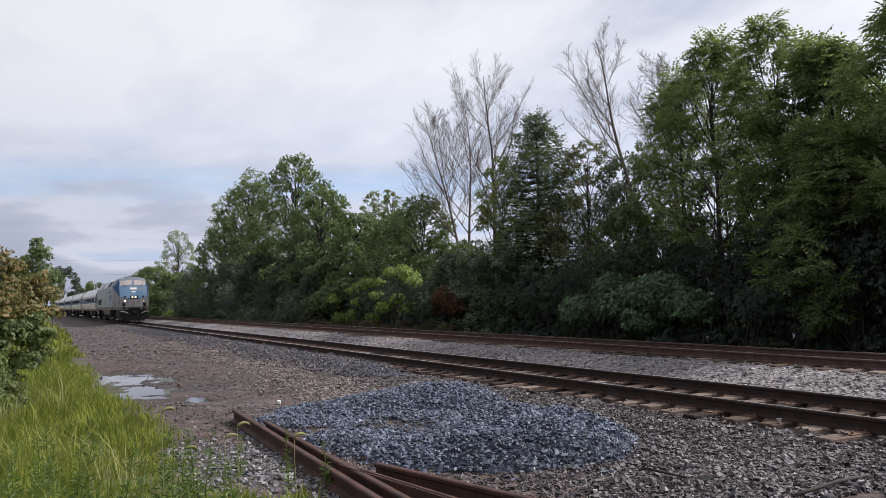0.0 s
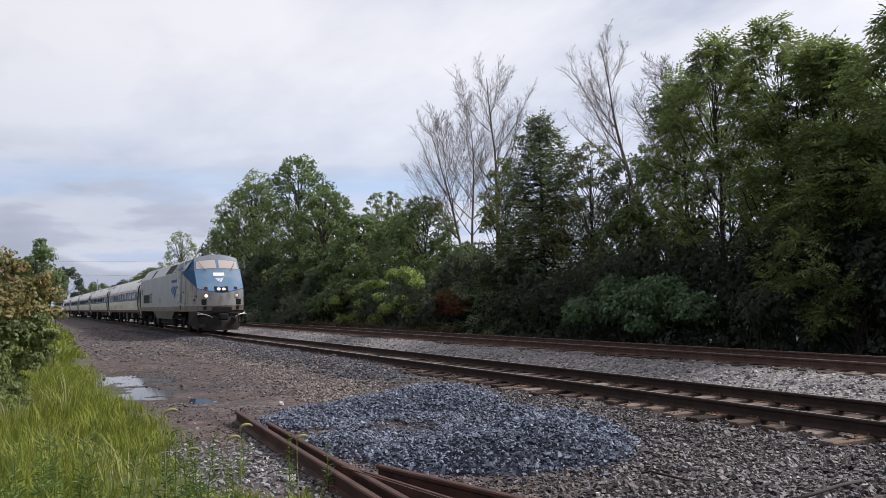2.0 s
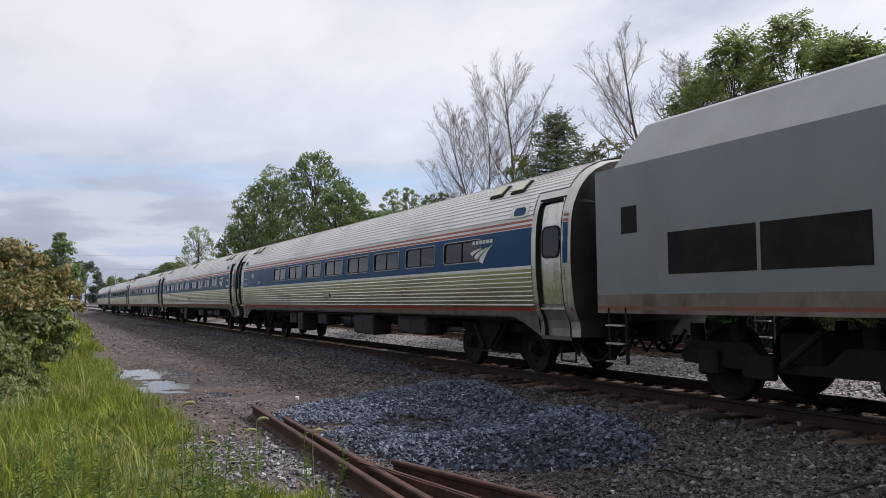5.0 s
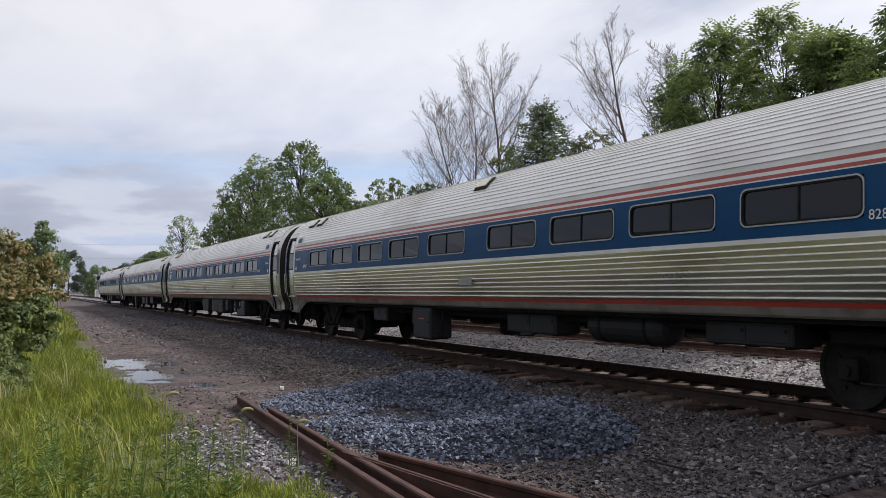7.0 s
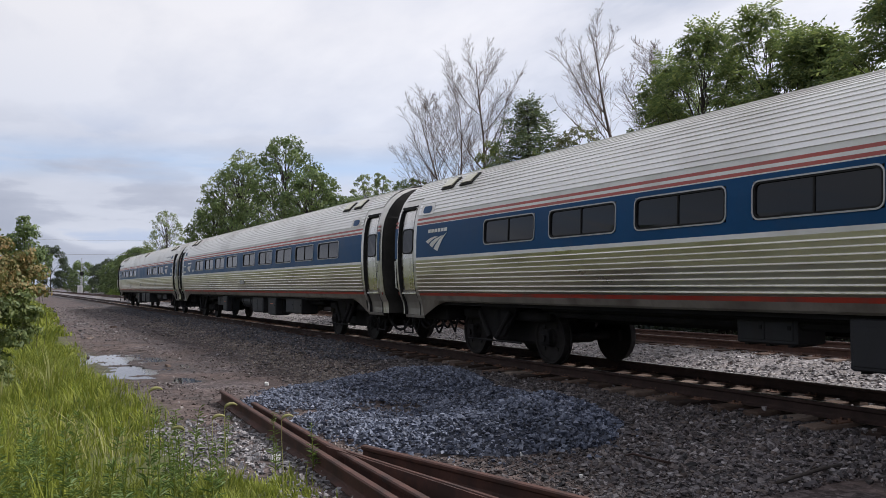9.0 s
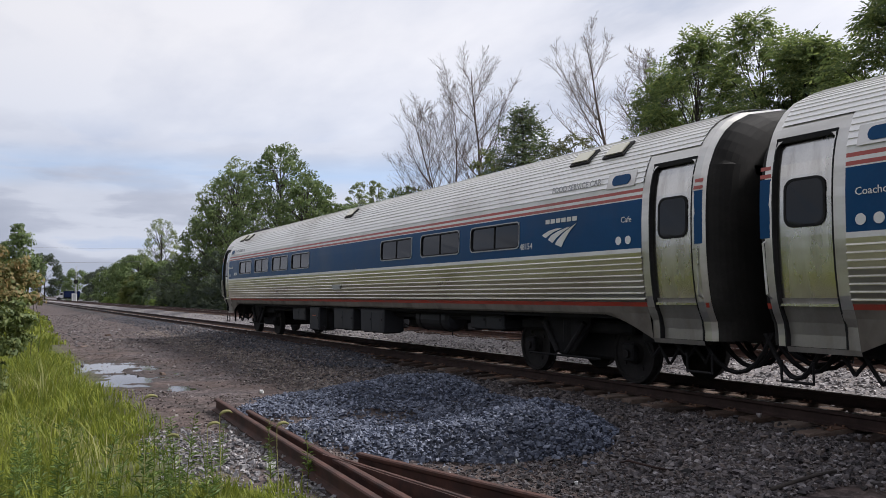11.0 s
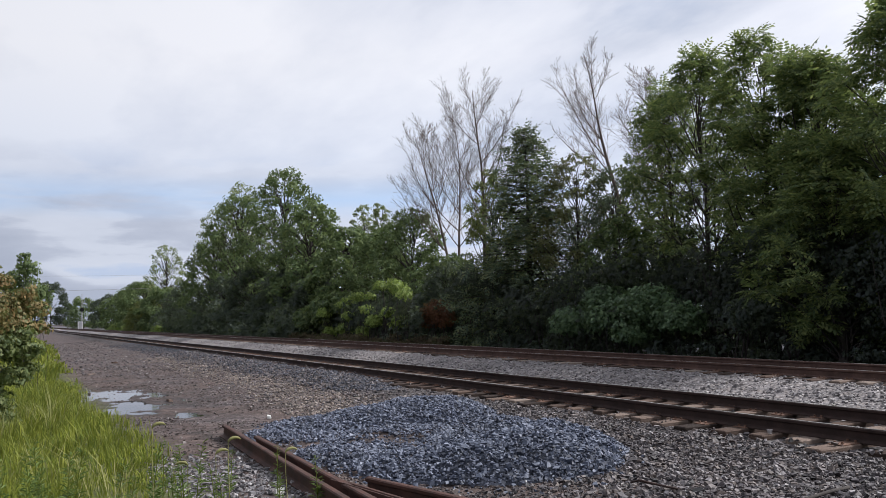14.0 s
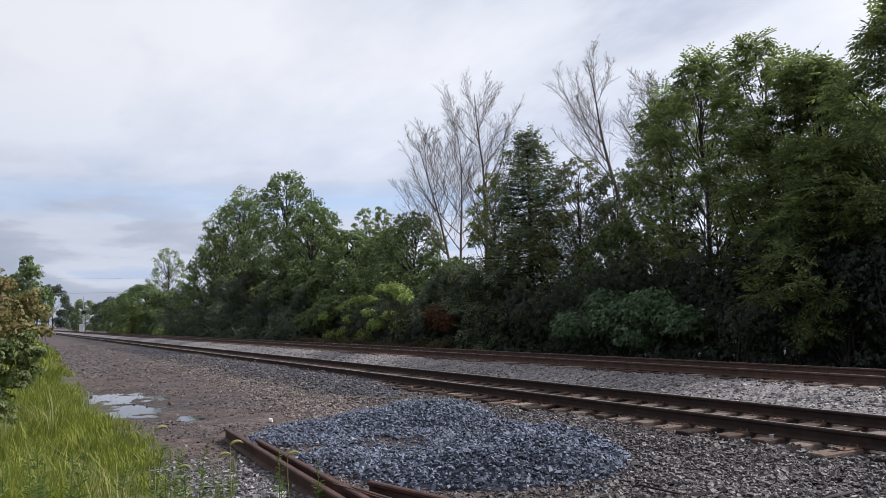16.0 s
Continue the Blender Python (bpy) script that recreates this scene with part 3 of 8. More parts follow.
def strew(tv, tf, places, rot, size):
    """Copies of a small template at many places, as arrays for one mesh."""
    n, k = len(places), len(tv)
    size = np.broadcast_to(np.asarray(size, float).reshape(n, -1), (n, 3)) if np.ndim(size) else np.full((n, 3), size)
    v = np.einsum("nij,nkj->nki", rot, tv[None] * size[:, None, :]) + places[:, None, :]
    f = tf[None] + (np.arange(n) * k)[:, None, None]
    return v.reshape(-1, 3), f.reshape(-1, tf.shape[1])


def smooth_noise(x, y, scale, seed=0):
    """Rolling noise in about -1 to 1 from a few sines, for arrays."""
    r = np.random.RandomState(seed)
    s = 0
    for k in range(7):
        a, b, p = r.uniform(-1, 1), r.uniform(-1, 1), r.uniform(0, 7)
        s = s + np.sin((a * x + b * y) * (1 + 0.6 * k) / scale * 3 + p) / (1 + 0.4 * k)
    return s / 2.6

# ---- ground ----
def step(a, b, x):
    t = np.clip((x - a) / (b - a), 0, 1)
    return t * t * (3 - 2 * t)


def ground_z(x, y):
    """Height of the ground sheet."""
    x, y = np.asarray(x, float), np.asarray(y, float)
    z = -0.285 + 0.012 * smooth_noise(x, y, 1.6, 3) + 0.008 * smooth_noise(x, y, 0.5, 4) + 0.006 * smooth_noise(x, y * 2.2, 0.24, 5)
    hollow = np.exp(-((x - 2.25) / 0.95) ** 2 - ((y - 21.3) / 1.9) ** 2) + 0.95 * np.exp(-((x - 2.08) / 0.46) ** 2 - ((y - 17.2) / 1.1) ** 2) + 0.9 * np.exp(-((x - 2.95) / 0.24) ** 2 - ((y - 15.4) / 0.5) ** 2)
    damp = np.exp(-((x - 3.0) / 1.2) ** 2 - ((y - 17.0) / 4.0) ** 2) * (0.7 + 0.5 * smooth_noise(x, y, 0.9, 17))
    z = z - 0.046 * hollow - hollow * (0.016 * smooth_noise(x, y * 0.6, 0.4, 6) + 0.034 * smooth_noise(x, y * 0.55, 0.3, 7))
    z = z - 0.012 * damp + 0.03 * np.exp(-((x - 1.65) / 0.36) ** 2 - ((y - 18.9) / 0.45) ** 2) + 0.05 * step(1.6, -1.0, x)
    z = z + np.clip(hollow, 0, 1) * 0.03 * np.clip(smooth_noise(x * 0.8, y, 0.85, 9) + 0.25 * smooth_noise(x, y, 0.3, 19), 0, 1)
    bed1 = step(TRACK_X - 3.0, TRACK_X - 1.7, x) * step(TRACK2_X + 3.4, TRACK2_X + 2.0, x)
    z = z + bed1 * 0.035
    fresh = np.exp(-((x - (TRACK_X - 1.75)) / 0.9) ** 2) * step(17.0, 20.5, y) * 0.13
    z = z + fresh
    bed2 = step(TRACK2_X - 3.0, TRACK2_X - 1.5, x) * step(TRACK2_X + 3.2, TRACK2_X + 1.6, x)
    z = z + bed2 * 0.195
    z = z - 0.35 * step(TRACK2_X + 1.9, TRACK2_X + 4.2, x)
    z = z + 0.5 * step(24, 40, x) + 0.3 * step(-3, -14, x)
    return z


def pile_z(x, y):
    """Height of the heap of blue stone above the ground: a ring-like ridge with a hollow, open to one side."""
    x, y = np.asarray(x, float), np.asarray(y, float)
    h = np.zeros(np.broadcast(x, y).shape)
    for cx, cy, rx, ry, hh in PILE_LOBES:
        d = ((x - cx) / rx) ** 2 + ((y - cy) / ry) ** 2
        h = np.maximum(h, hh * np.clip(1 - d, 0, 1) ** 0.9)
    return h * (1 + 0.10 * smooth_noise(x, y, 0.55, 12))


PILE_LOBES = [(6.15, 12.2, 1.15, 1.35, 0.32), (5.25, 12.25, 1.1, 1.1, 0.23), (4.35, 12.2, 1.0, 1.0, 0.13), (3.7, 11.6, 0.8, 1.0, 0.07), (5.85, 8.3, 0.85, 1.1, 0.32), (5.25, 7.9, 1.0, 1.2, 0.34),
              (4.6, 7.8, 0.95, 1.05, 0.29), (3.95, 8.2, 0.75, 1.0, 0.18), (3.55, 9.3, 0.55, 1.1, 0.09), (6.5, 10.4, 0.5, 1.0, 0.13), (5.0, 10.3, 1.6, 1.9, 0.05)]


def spaced(parts):
    return np.unique(np.round(np.concatenate([np.arange(a, b, s) for a, b, s in parts]), 4))


def sheet(name, xs, ys, zf, mat):
    X, Y = np.meshgrid(xs, ys)
    v = np.stack([X, Y, zf(X, Y)], -1).reshape(-1, 3)
    nx, ny = len(xs), len(ys)
    i = (np.arange(ny - 1)[:, None] * nx + np.arange(nx - 1)[None]).ravel()
    f = np.stack([i, i + 1, i + nx + 1, i + nx], 1)
    return new(name, raw_mesh(name, v, f, mat, None, True))


xs = spaced([(-900, -60, 60), (-60, -6, 4), (-6, 0, 0.4), (0, 1, 0.16), (1, 4.2, 0.08), (4.2, 8, 0.16), (8, 20, 0.25), (20, 60, 4), (60, 901, 60)])
ys = spaced([(-300, -20, 20), (-20, 4, 2), (4, 26, 0.2), (26, 60, 1.0), (60, 200, 5), (200, 2400, 60)])
ground = tagged(sheet("ground", xs, ys, ground_z, M_GROUND), "brown-grey trodden gravel and dirt beside the tracks", "ground", kind="structure")
bx = spaced([(TRACK_X - 2.6, TRACK_X + 1.45, 0.13)])
by = spaced([(-40, 4, 1.5), (4, 30, 0.16), (30, 80, 0.8), (80, 700, 12)])


def lift(X, Y, edge0, edge1, w=0.5):
    return ground_z(X, Y) + 0.03 * np.minimum(step(edge0, edge0 + w, X), step(edge1, edge1 - w, X)) - 0.012 + 0.012 * smooth_noise(X, Y, 0.3, 8)


ballast = tagged(sheet("ballast_bed", bx, by, lambda X, Y: lift(X, Y, bx[0], bx[-1]), M_BALLAST), "grey-brown crushed stone ballast under the near track", "ballast", kind="structure")
cx = spaced([(TRACK_X + 1.3, TRACK2_X + 2.6, 0.15)])
ballast2 = tagged(sheet("ballast_bed", cx, by, lambda X, Y: lift(X, Y, cx[0], cx[-1]), M_BALLAST_PALE), "pale grey crushed stone ballast under the far track", "ballast", kind="structure")


# ---- puddle ----
def puddle():
    s = Shape()
    s.box(1.0, 4.2, 14.6, 24.0, -0.36, -0.3065)
    ob = new("puddle", s.mesh("puddle", M_WATER))
    return tagged(ob, "shallow rain puddle reflecting the pale sky on gravel", "puddle", kind="structure")


puddle()


# ---- loose stones ----
def stone_template(kind):
    if kind == 0:
        v = np.array([(x, y, z) for z in (-1, 1) for y in (-1, 1) for x in (-1, 1)], float)
        f = np.array([(0, 2, 3), (0, 3, 1), (4, 5, 7), (4, 7, 6), (0, 1, 5), (0, 5, 4), (2, 6, 7), (2, 7, 3), (0, 4, 6), (0, 6, 2), (1, 3, 7), (1, 7, 5)])
    else:
        v = np.array([(1, 0, 0), (-1, 0, 0), (0, 1, 0), (0, -1, 0), (0, 0, 1), (0, 0, -1)], float)
        f = np.array([(0, 2, 4), (2, 1, 4), (1, 3, 4), (3, 0, 4), (2, 0, 5), (1, 2, 5), (3, 1, 5), (0, 3, 5)])
    return v / np.linalg.norm(v[0]), f


def stones(name, label, places, sizes, mat, rng, kind=0, flat=0.85):
    tv, tf = stone_template(kind)
    n = len(places)
    vs, fs, base = [], [], 0
    groups = np.array_split(rng.permutation(n), 30)
    for g in groups:
        if not len(g):
            continue
        # a broken block: flat faces, tapered and sheared
        t = tv.copy()
        if kind == 0:
            top = t[:, 2] > 0
            t[top, :2] = t[top, :2] * rng.uniform(0.45, 0.9, 2) + rng.uniform(-0.3, 0.3, 2)
            right = t[:, 0] > t[:, 0].mean()
            t[right & top, 2] *= rng.uniform(0.3, 1.0)
            t = t * rng.uniform(0.62, 1.25, (8, 1)) + rng.normal(0, 0.07, (8, 3))
        else:
            t = t * rng.uniform(0.6, 1.15, (len(t), 1))
        sz = sizes[g][:, None] * rng.uniform([0.7, 0.55, 0.45], [1.25, 1.0, 0.95], (len(g), 3)) * (0.66 if kind == 0 else 0.62)
        v, f = strew(t, tf, np.zeros((len(g), 3)), turns(rng, len(g), 1.3), sz)
        v = v.reshape(len(g), -1, 3)
        v[:, :, 2] *= flat
        v = (v + places[g][:, None, :]).reshape(-1, 3)
        vs.append(v); fs.append(f + base); base += len(v)
    return tagged(new(name, raw_mesh(name, np.concatenate(vs), np.concatenate(fs), mat)), label, "gravel", kind="stuff")


def gravel_field(rng, n, x0, x1, y0, y1, near_bias=1.0):
    x = rng.uniform(x0, x1, n)
    y = y0 + (y1 - y0) * rng.uniform(0, 1, n) ** near_bias
    return x, y


rng = np.random.RandomState(11)
# open ground between verge and track
x, y = gravel_field(rng, 54000, 1.3, TRACK_X - 1.6, 5.0, 34, 2.1)
in_pile = pile_z(x, y) > 0.04
sparse = smooth_noise(x, y, 2.2, 21) + 0.5 * step(2.0, 5.5, x) - 0.5 * np.exp(-((x - 2.6) / 1.6) ** 2 - ((y - 18) / 5) ** 2)
keep = ~in_pile & ((y < 16) | (rng.uniform(0, 1, len(x)) < 0.6)) & (sparse + rng.normal(0, 0.35, len(x)) > -0.15) & (rng.uniform(0, 1, len(x)) < 0.35 + 0.65 * step(1.5, 2.6, x))
x, y = x[keep], y[keep]
sz = rng.gamma(4, 0.0098, len(x)).clip(0.015, 0.11) * (0.72 + 0.26 * step(3.5, 7, x)) * (1 + 0.012 * (y - 6))
P = np.stack([x, y, ground_z(x, y) + sz * 0.12], 1)
near = y < 16
third = rng.uniform(0, 1, len(x))
dusty = x < 4.3 + 0.7 * smooth_noise(x, y, 1.5, 23) + rng.normal(0, 0.35, len(x)) + 0.05 * (y - 10)
stones("gravel", "brown dusty gravel stones on trodden dirt", P[near & dusty], sz[near & dusty], M_STONES_BROWN, rng, 0)
stones("gravel", "brown dusty gravel stones on trodden dirt", P[~near & dusty], sz[~near & dusty], M_STONES_BROWN, rng, 1)
stones("gravel", "loose grey and brown gravel stones on trodden ground", P[near & ~dusty & (third < 0.62)], sz[near & ~dusty & (third < 0.62)], M_STONES, rng, 0)
stones("gravel", "dirty dark gravel stones on trodden ground", P[near & ~dusty & (third >= 0.62)], sz[near & ~dusty & (third >= 0.62)], M_STONES_DARK, rng, 0)
stones("gravel", "loose grey and brown gravel stones on trodden ground", P[~near & ~dusty], sz[~near & ~dusty], M_STONES, rng, 1)
# thicker towards the track
x, y = gravel_field(rng, 19000, 3.6, TRACK_X - 1.2, 4.6, 13, 1.3)
keep = (pile_z(x, y) < 0.03) & (rng.uniform(0, 1, len(x)) < step(3.4, 5.6, x))
x, y = x[keep], y[keep]
sz = rng.gamma(6, 0.0068, len(x)).clip(0.02, 0.085)
stones("gravel", "thick loose gravel stones towards the near track", np.stack([x, y, ground_z(x, y) + sz * rng.uniform(0.1, 0.5, len(x)) + 0.02 * step(TRACK_X - 2.6, TRACK_X - 2.1, x)], 1), sz, M_STONES, rng, 0)
# thinner and further along
x = rng.uniform(2.2, TRACK_X - 1.7, 4500)
y = rng.uniform(28, 80, 4500)
sz = rng.gamma(6, 0.012, len(x)).clip(0.04, 0.14)
stones("gravel", "scattered gravel further along the tracks", np.stack([x, y, ground_z(x, y) + sz * 0.1], 1), sz, M_STONES, rng, 1)
# shoulder and crib of the near track
x, y = gravel_field(rng, 23000, TRACK_X - 2.9, TRACK2_X - 2.2, 3.0, 42, 1.8)
tie_gap = np.abs(((y + 40) / 0.53) % 1 - 0.5) < 0.27
on_tie = (np.abs(x - TRACK_X) < 1.3) & ~tie_gap & ~((np.abs(x - TRACK_X) > 1.0) & (rng.uniform(0, 1, len(x)) < 0.22))
rail_clear = (np.abs(np.abs(x - TRACK_X) - 0.7525) > 0.11)
keep = ~on_tie & rail_clear
x, y = x[keep], y[keep]
sz = rng.gamma(5, 0.0098, len(x)).clip(0.02, 0.11) * (1 + 0.012 * (y - 6))
lift_on = 0.07 * ((np.abs(x - TRACK_X) < 1.3) & (np.abs(x - TRACK_X) > 0.95) & ~tie_gap[keep])
P = np.stack([x, y, ground_z(x, y) + 0.018 + sz * 0.12 + lift_on], 1)
near = (y < 14) & (x < TRACK_X)
dirty = rng.uniform(0, 1, len(x)) < 0.55
stones("ballast_stones", "grey-brown crushed stone ballast round the ties", P[near & ~dirty], sz[near & ~dirty], M_STONES, rng, 0)
stones("ballast_stones", "oil-darkened crushed stone ballast round the ties", P[near & dirty], sz[near & dirty], M_STONES_DARK, rng, 0)
between = x > TRACK_X + 1.0 + rng.normal(0, 0.15, len(x))
stones("ballast_stones", "grey-brown crushed stone ballast round the ties", P[~near & ~between], sz[~near & ~between], M_STONES, rng, 1)
stones("ballast_stones", "pale grey crushed stone ballast between the tracks", P[~near & between], sz[~near & between], M_STONES_PALE, rng, 1)
# fresher blue stone along the shoulder
x, y = gravel_field(rng, 15000, TRACK_X - 3.9, TRACK_X - 0.87, 16.6, 62, 1.7)
keep = (np.abs(x - (TRACK_X - 1.8 - 0.004 * (y - 20))) < (0.88 + 0.22 * smooth_noise(x, y, 2.0, 44) + rng.normal(0, 0.18, len(x))) * step(15.8, 18.4, y))
x, y = x[keep], y[keep]
sz = rng.gamma(6, 0.0085, len(x)).clip(0.03, 0.1)
stones("ballast_stones", "fresher blue-grey stone along the track's shoulder", np.stack([x, y, ground_z(x, y) + 0.02 + sz * 0.15], 1), sz, M_STONES_SLATE, rng, 1)
# pale tan stone in a drift beside it
x, y = gravel_field(rng, 11000, 4.2, 7.8, 13.6, 40, 1.7)
keep = np.abs(x - 5.55 - 0.045 * np.clip(y - 15, 0, 14)) < 0.85 + 0.3 * smooth_noise(x, y, 1.8, 45) + rng.normal(0, 0.3, len(x))
x, y = x[keep & (pile_z(x, y) < 0.02)], y[keep & (pile_z(x, y) < 0.02)]
sz = rng.gamma(6, 0.0085, len(x)).clip(0.025, 0.1)
stones("gravel", "pale tan gravel in a drift across the trodden ground", np.stack([x, y, ground_z(x, y) + sz * 0.15], 1), sz, M_STONES_TAN, rng, 1)
# clean crushed stone between the verge and the scrap rails
x, y = rng.uniform(1.3, 2.75, 5200), rng.uniform(5.6, 11.2, 5200)
keep = rng.uniform(0, 1, len(x)) < (0.75 + 0.5 * smooth_noise(x, y, 0.6, 46)) * step(1.25, 1.7, x) * step(11.2, 9.2, y)
x, y = x[keep], y[keep]
sz = rng.gamma(6, 0.0072, len(x)).clip(0.02, 0.085)
stones("gravel", "clean pale grey stones beside the scrap rails", np.stack([x, y, ground_z(x, y) + sz * 0.2], 1), sz, M_STONES_CLEAN, rng, 0)
# far track
x, y = gravel_field(rng, 12000, TRACK2_X - 2.4, TRACK2_X + 2.3, 8, 60, 1.6)
tie_gap = np.abs(((y + 40) / 0.53) % 1 - 0.5) < 0.27
keep = ~((np.abs(x - TRACK2_X) < 1.3) & ~tie_gap) & (np.abs(np.abs(x - TRACK2_X) - 0.7525) > 0.11)
x, y = x[keep], y[keep]
sz = rng.gamma(6, 0.009, len(x)).clip(0.03, 0.1)
P = np.stack([x, y, ground_z(x, y) + 0.018 + sz * 0.12], 1)
stones("ballast_stones", "pale grey crushed stone ballast between the tracks", P, sz, M_STONES_PALE, rng, 1)


def heap():
    xs, ys = np.arange(2.6, 7.9, 0.08), np.arange(6.4, 14.4, 0.08)
    X, Y = np.meshgrid(xs, ys)
    H = pile_z(X, Y)
    Z = ground_z(X, Y) + np.maximum(H - 0.075, -0.06)
    v = np.stack([X, Y, Z], -1).reshape(-1, 3)
    nx, ny = len(xs), len(ys)
    i = (np.arange(ny - 1)[:, None] * nx + np.arange(nx - 1)[None]).ravel()
    f = np.stack([i, i + 1, i + nx + 1, i + nx], 1)
    core = tagged(new("ballast_mound", raw_mesh("ballast_mound", v, f, M_STONES_BLUE, None, False)), "low ring-shaped heap of blue-grey crushed stone on the gravel", "stone heap")
    r = np.random.RandomState(5)
    n = 40000
    x, y = r.uniform(2.6, 7.9, n), r.uniform(6.4, 14.4, n)
    h = pile_z(x, y)
    keep = (h > 0.02) & (r.uniform(0, 1, n) < 0.72 + 2.2 * h) & (r.uniform(0, 1, n) < 1.25 - 0.06 * (y - 6.8))
    bare = ((x - 4.55) / 0.5) ** 2 + ((y - 10.3) / 0.5) ** 2 < 1 + 0.5 * smooth_noise(x, y, 0.4, 61)
    keep &= ~bare | (r.uniform(0, 1, n) < 0.12)
    x, y, h = x[keep], y[keep], h[keep]
    sz = r.gamma(7, 0.0066, len(x)).clip(0.022, 0.085)
    P = np.stack([x, y, ground_z(x, y) + h + sz * r.uniform(-0.1, 0.3, len(x))], 1)
    for sel, kd in ((y < 9.6, 0), (y >= 9.6, 1)):
        ob = stones("crushed_stone", "", P[sel], sz[sel], M_STONES_BLUE, r, kd, 0.9)
        ob.parent = core
        tagged(ob, "blue-grey angular crushed stones", kind="stuff")
        del ob["category"]
    # strays round its foot
    n = 2600
    x, y = r.uniform(2.9, 8.0, n), r.uniform(6.2, 14.8, n)
    grown = np.maximum(pile_z(x + 0.35, y), np.maximum(pile_z(x - 0.3, y), np.maximum(pile_z(x, y + 0.45), pile_z(x, y - 0.45))))
    keep = (pile_z(x, y) < 0.04) & (grown > 0.03)
    x, y = x[keep], y[keep]
    sz = r.gamma(7, 0.006, len(x)).clip(0.02, 0.08)
    stones("gravel", "blue-grey stones strayed from the heap", np.stack([x, y, ground_z(x, y) + sz * 0.2], 1), sz, M_STONES_BLUE, r, 0)


heap()


# ---- tracks ----
RAIL_OUTLINE = [(-0.07, -0.17), (0.07, -0.17), (0.07, -0.158), (0.018, -0.142), (0.01, -0.128), (0.01, -0.055), (0.035, -0.038), (0.037, -0.012), (0.025, -0.002),
                (-0.025, -0.002), (-0.037, -0.012), (-0.035, -0.038), (-0.01, -0.055), (-0.01, -0.128), (-0.018, -0.142), (-0.07, -0.158)]


def rail_shape(y0, y1, head=True, n=1):
    s = Shape()
    s.loft([[(x, y0 + (y1 - y0) * k / n, z) for x, z in RAIL_OUTLINE] for k in range(n + 1)])
    if head:
        s.add([(-0.022, y0, 0.0), (0.022, y0, 0.0), (0.022, y1, 0.0), (-0.022, y1, 0.0)], [(0, 1, 2, 3)], 1)
    return s


def track(cx, cz, label, group, rust):
    t = thing("railway_track", label, "railway track", pose(cx, 0, cz), group, "structure")
    for sx in (-0.7525, 0.7525):
        ob = part("rail", rail_shape(-60, 640), [rust, M_RAIL_TOP], t, "rusty steel rail with a worn bright head")
        ob.location.x = sx
    return t


track1 = track(TRACK_X, 0, "rusty steel rails on weathered wooden ties, near track", "railway tracks", M_RAIL)
track2 = track(TRACK2_X, TRACK2_Z, "rusty steel rails on wooden ties, far track", "railway tracks", M_RAIL_FAR)


def loose_rails():
    """Four scrapped rails lying beside the heap."""
    def lay(a, b, tilt, label):
        d = Vector(b) - Vector(a)
        s = rail_shape(0, d.length, False, 6)
        ob = new("scrap_rail", s.mesh("scrap_rail", M_RAIL_OLD))
        yaw = math.degrees(math.atan2(-d.x, d.y))
        ob.matrix_basis = pose(a[0], a[1], a[2], math.degrees(math.asin(d.z / d.length)), 0, yaw) @ pose(0, 0, 0, 0, tilt, 0)
        tagged(ob, label, "scrap rail", "scrapped rails beside the stone heap")
    lay((2.83, 12.2, -0.11), (2.44, 4.4, -0.10), 0, "long rusty scrap rail lying upright on gravel")
    lay((2.95, 10.9, -0.13), (2.68, 4.4, -0.12), 0, "rusty scrap rail lying beside a longer one")
    lay((3.02, 7.25, -0.09), (3.74, 4.4, -0.10), 0, "rusty scrap rail leaning across the others")
    lay((2.90, 7.52, -0.19), (3.36, 4.6, -0.20), -90, "dark rusty scrap rail lying on its side under another")


loose_rails()

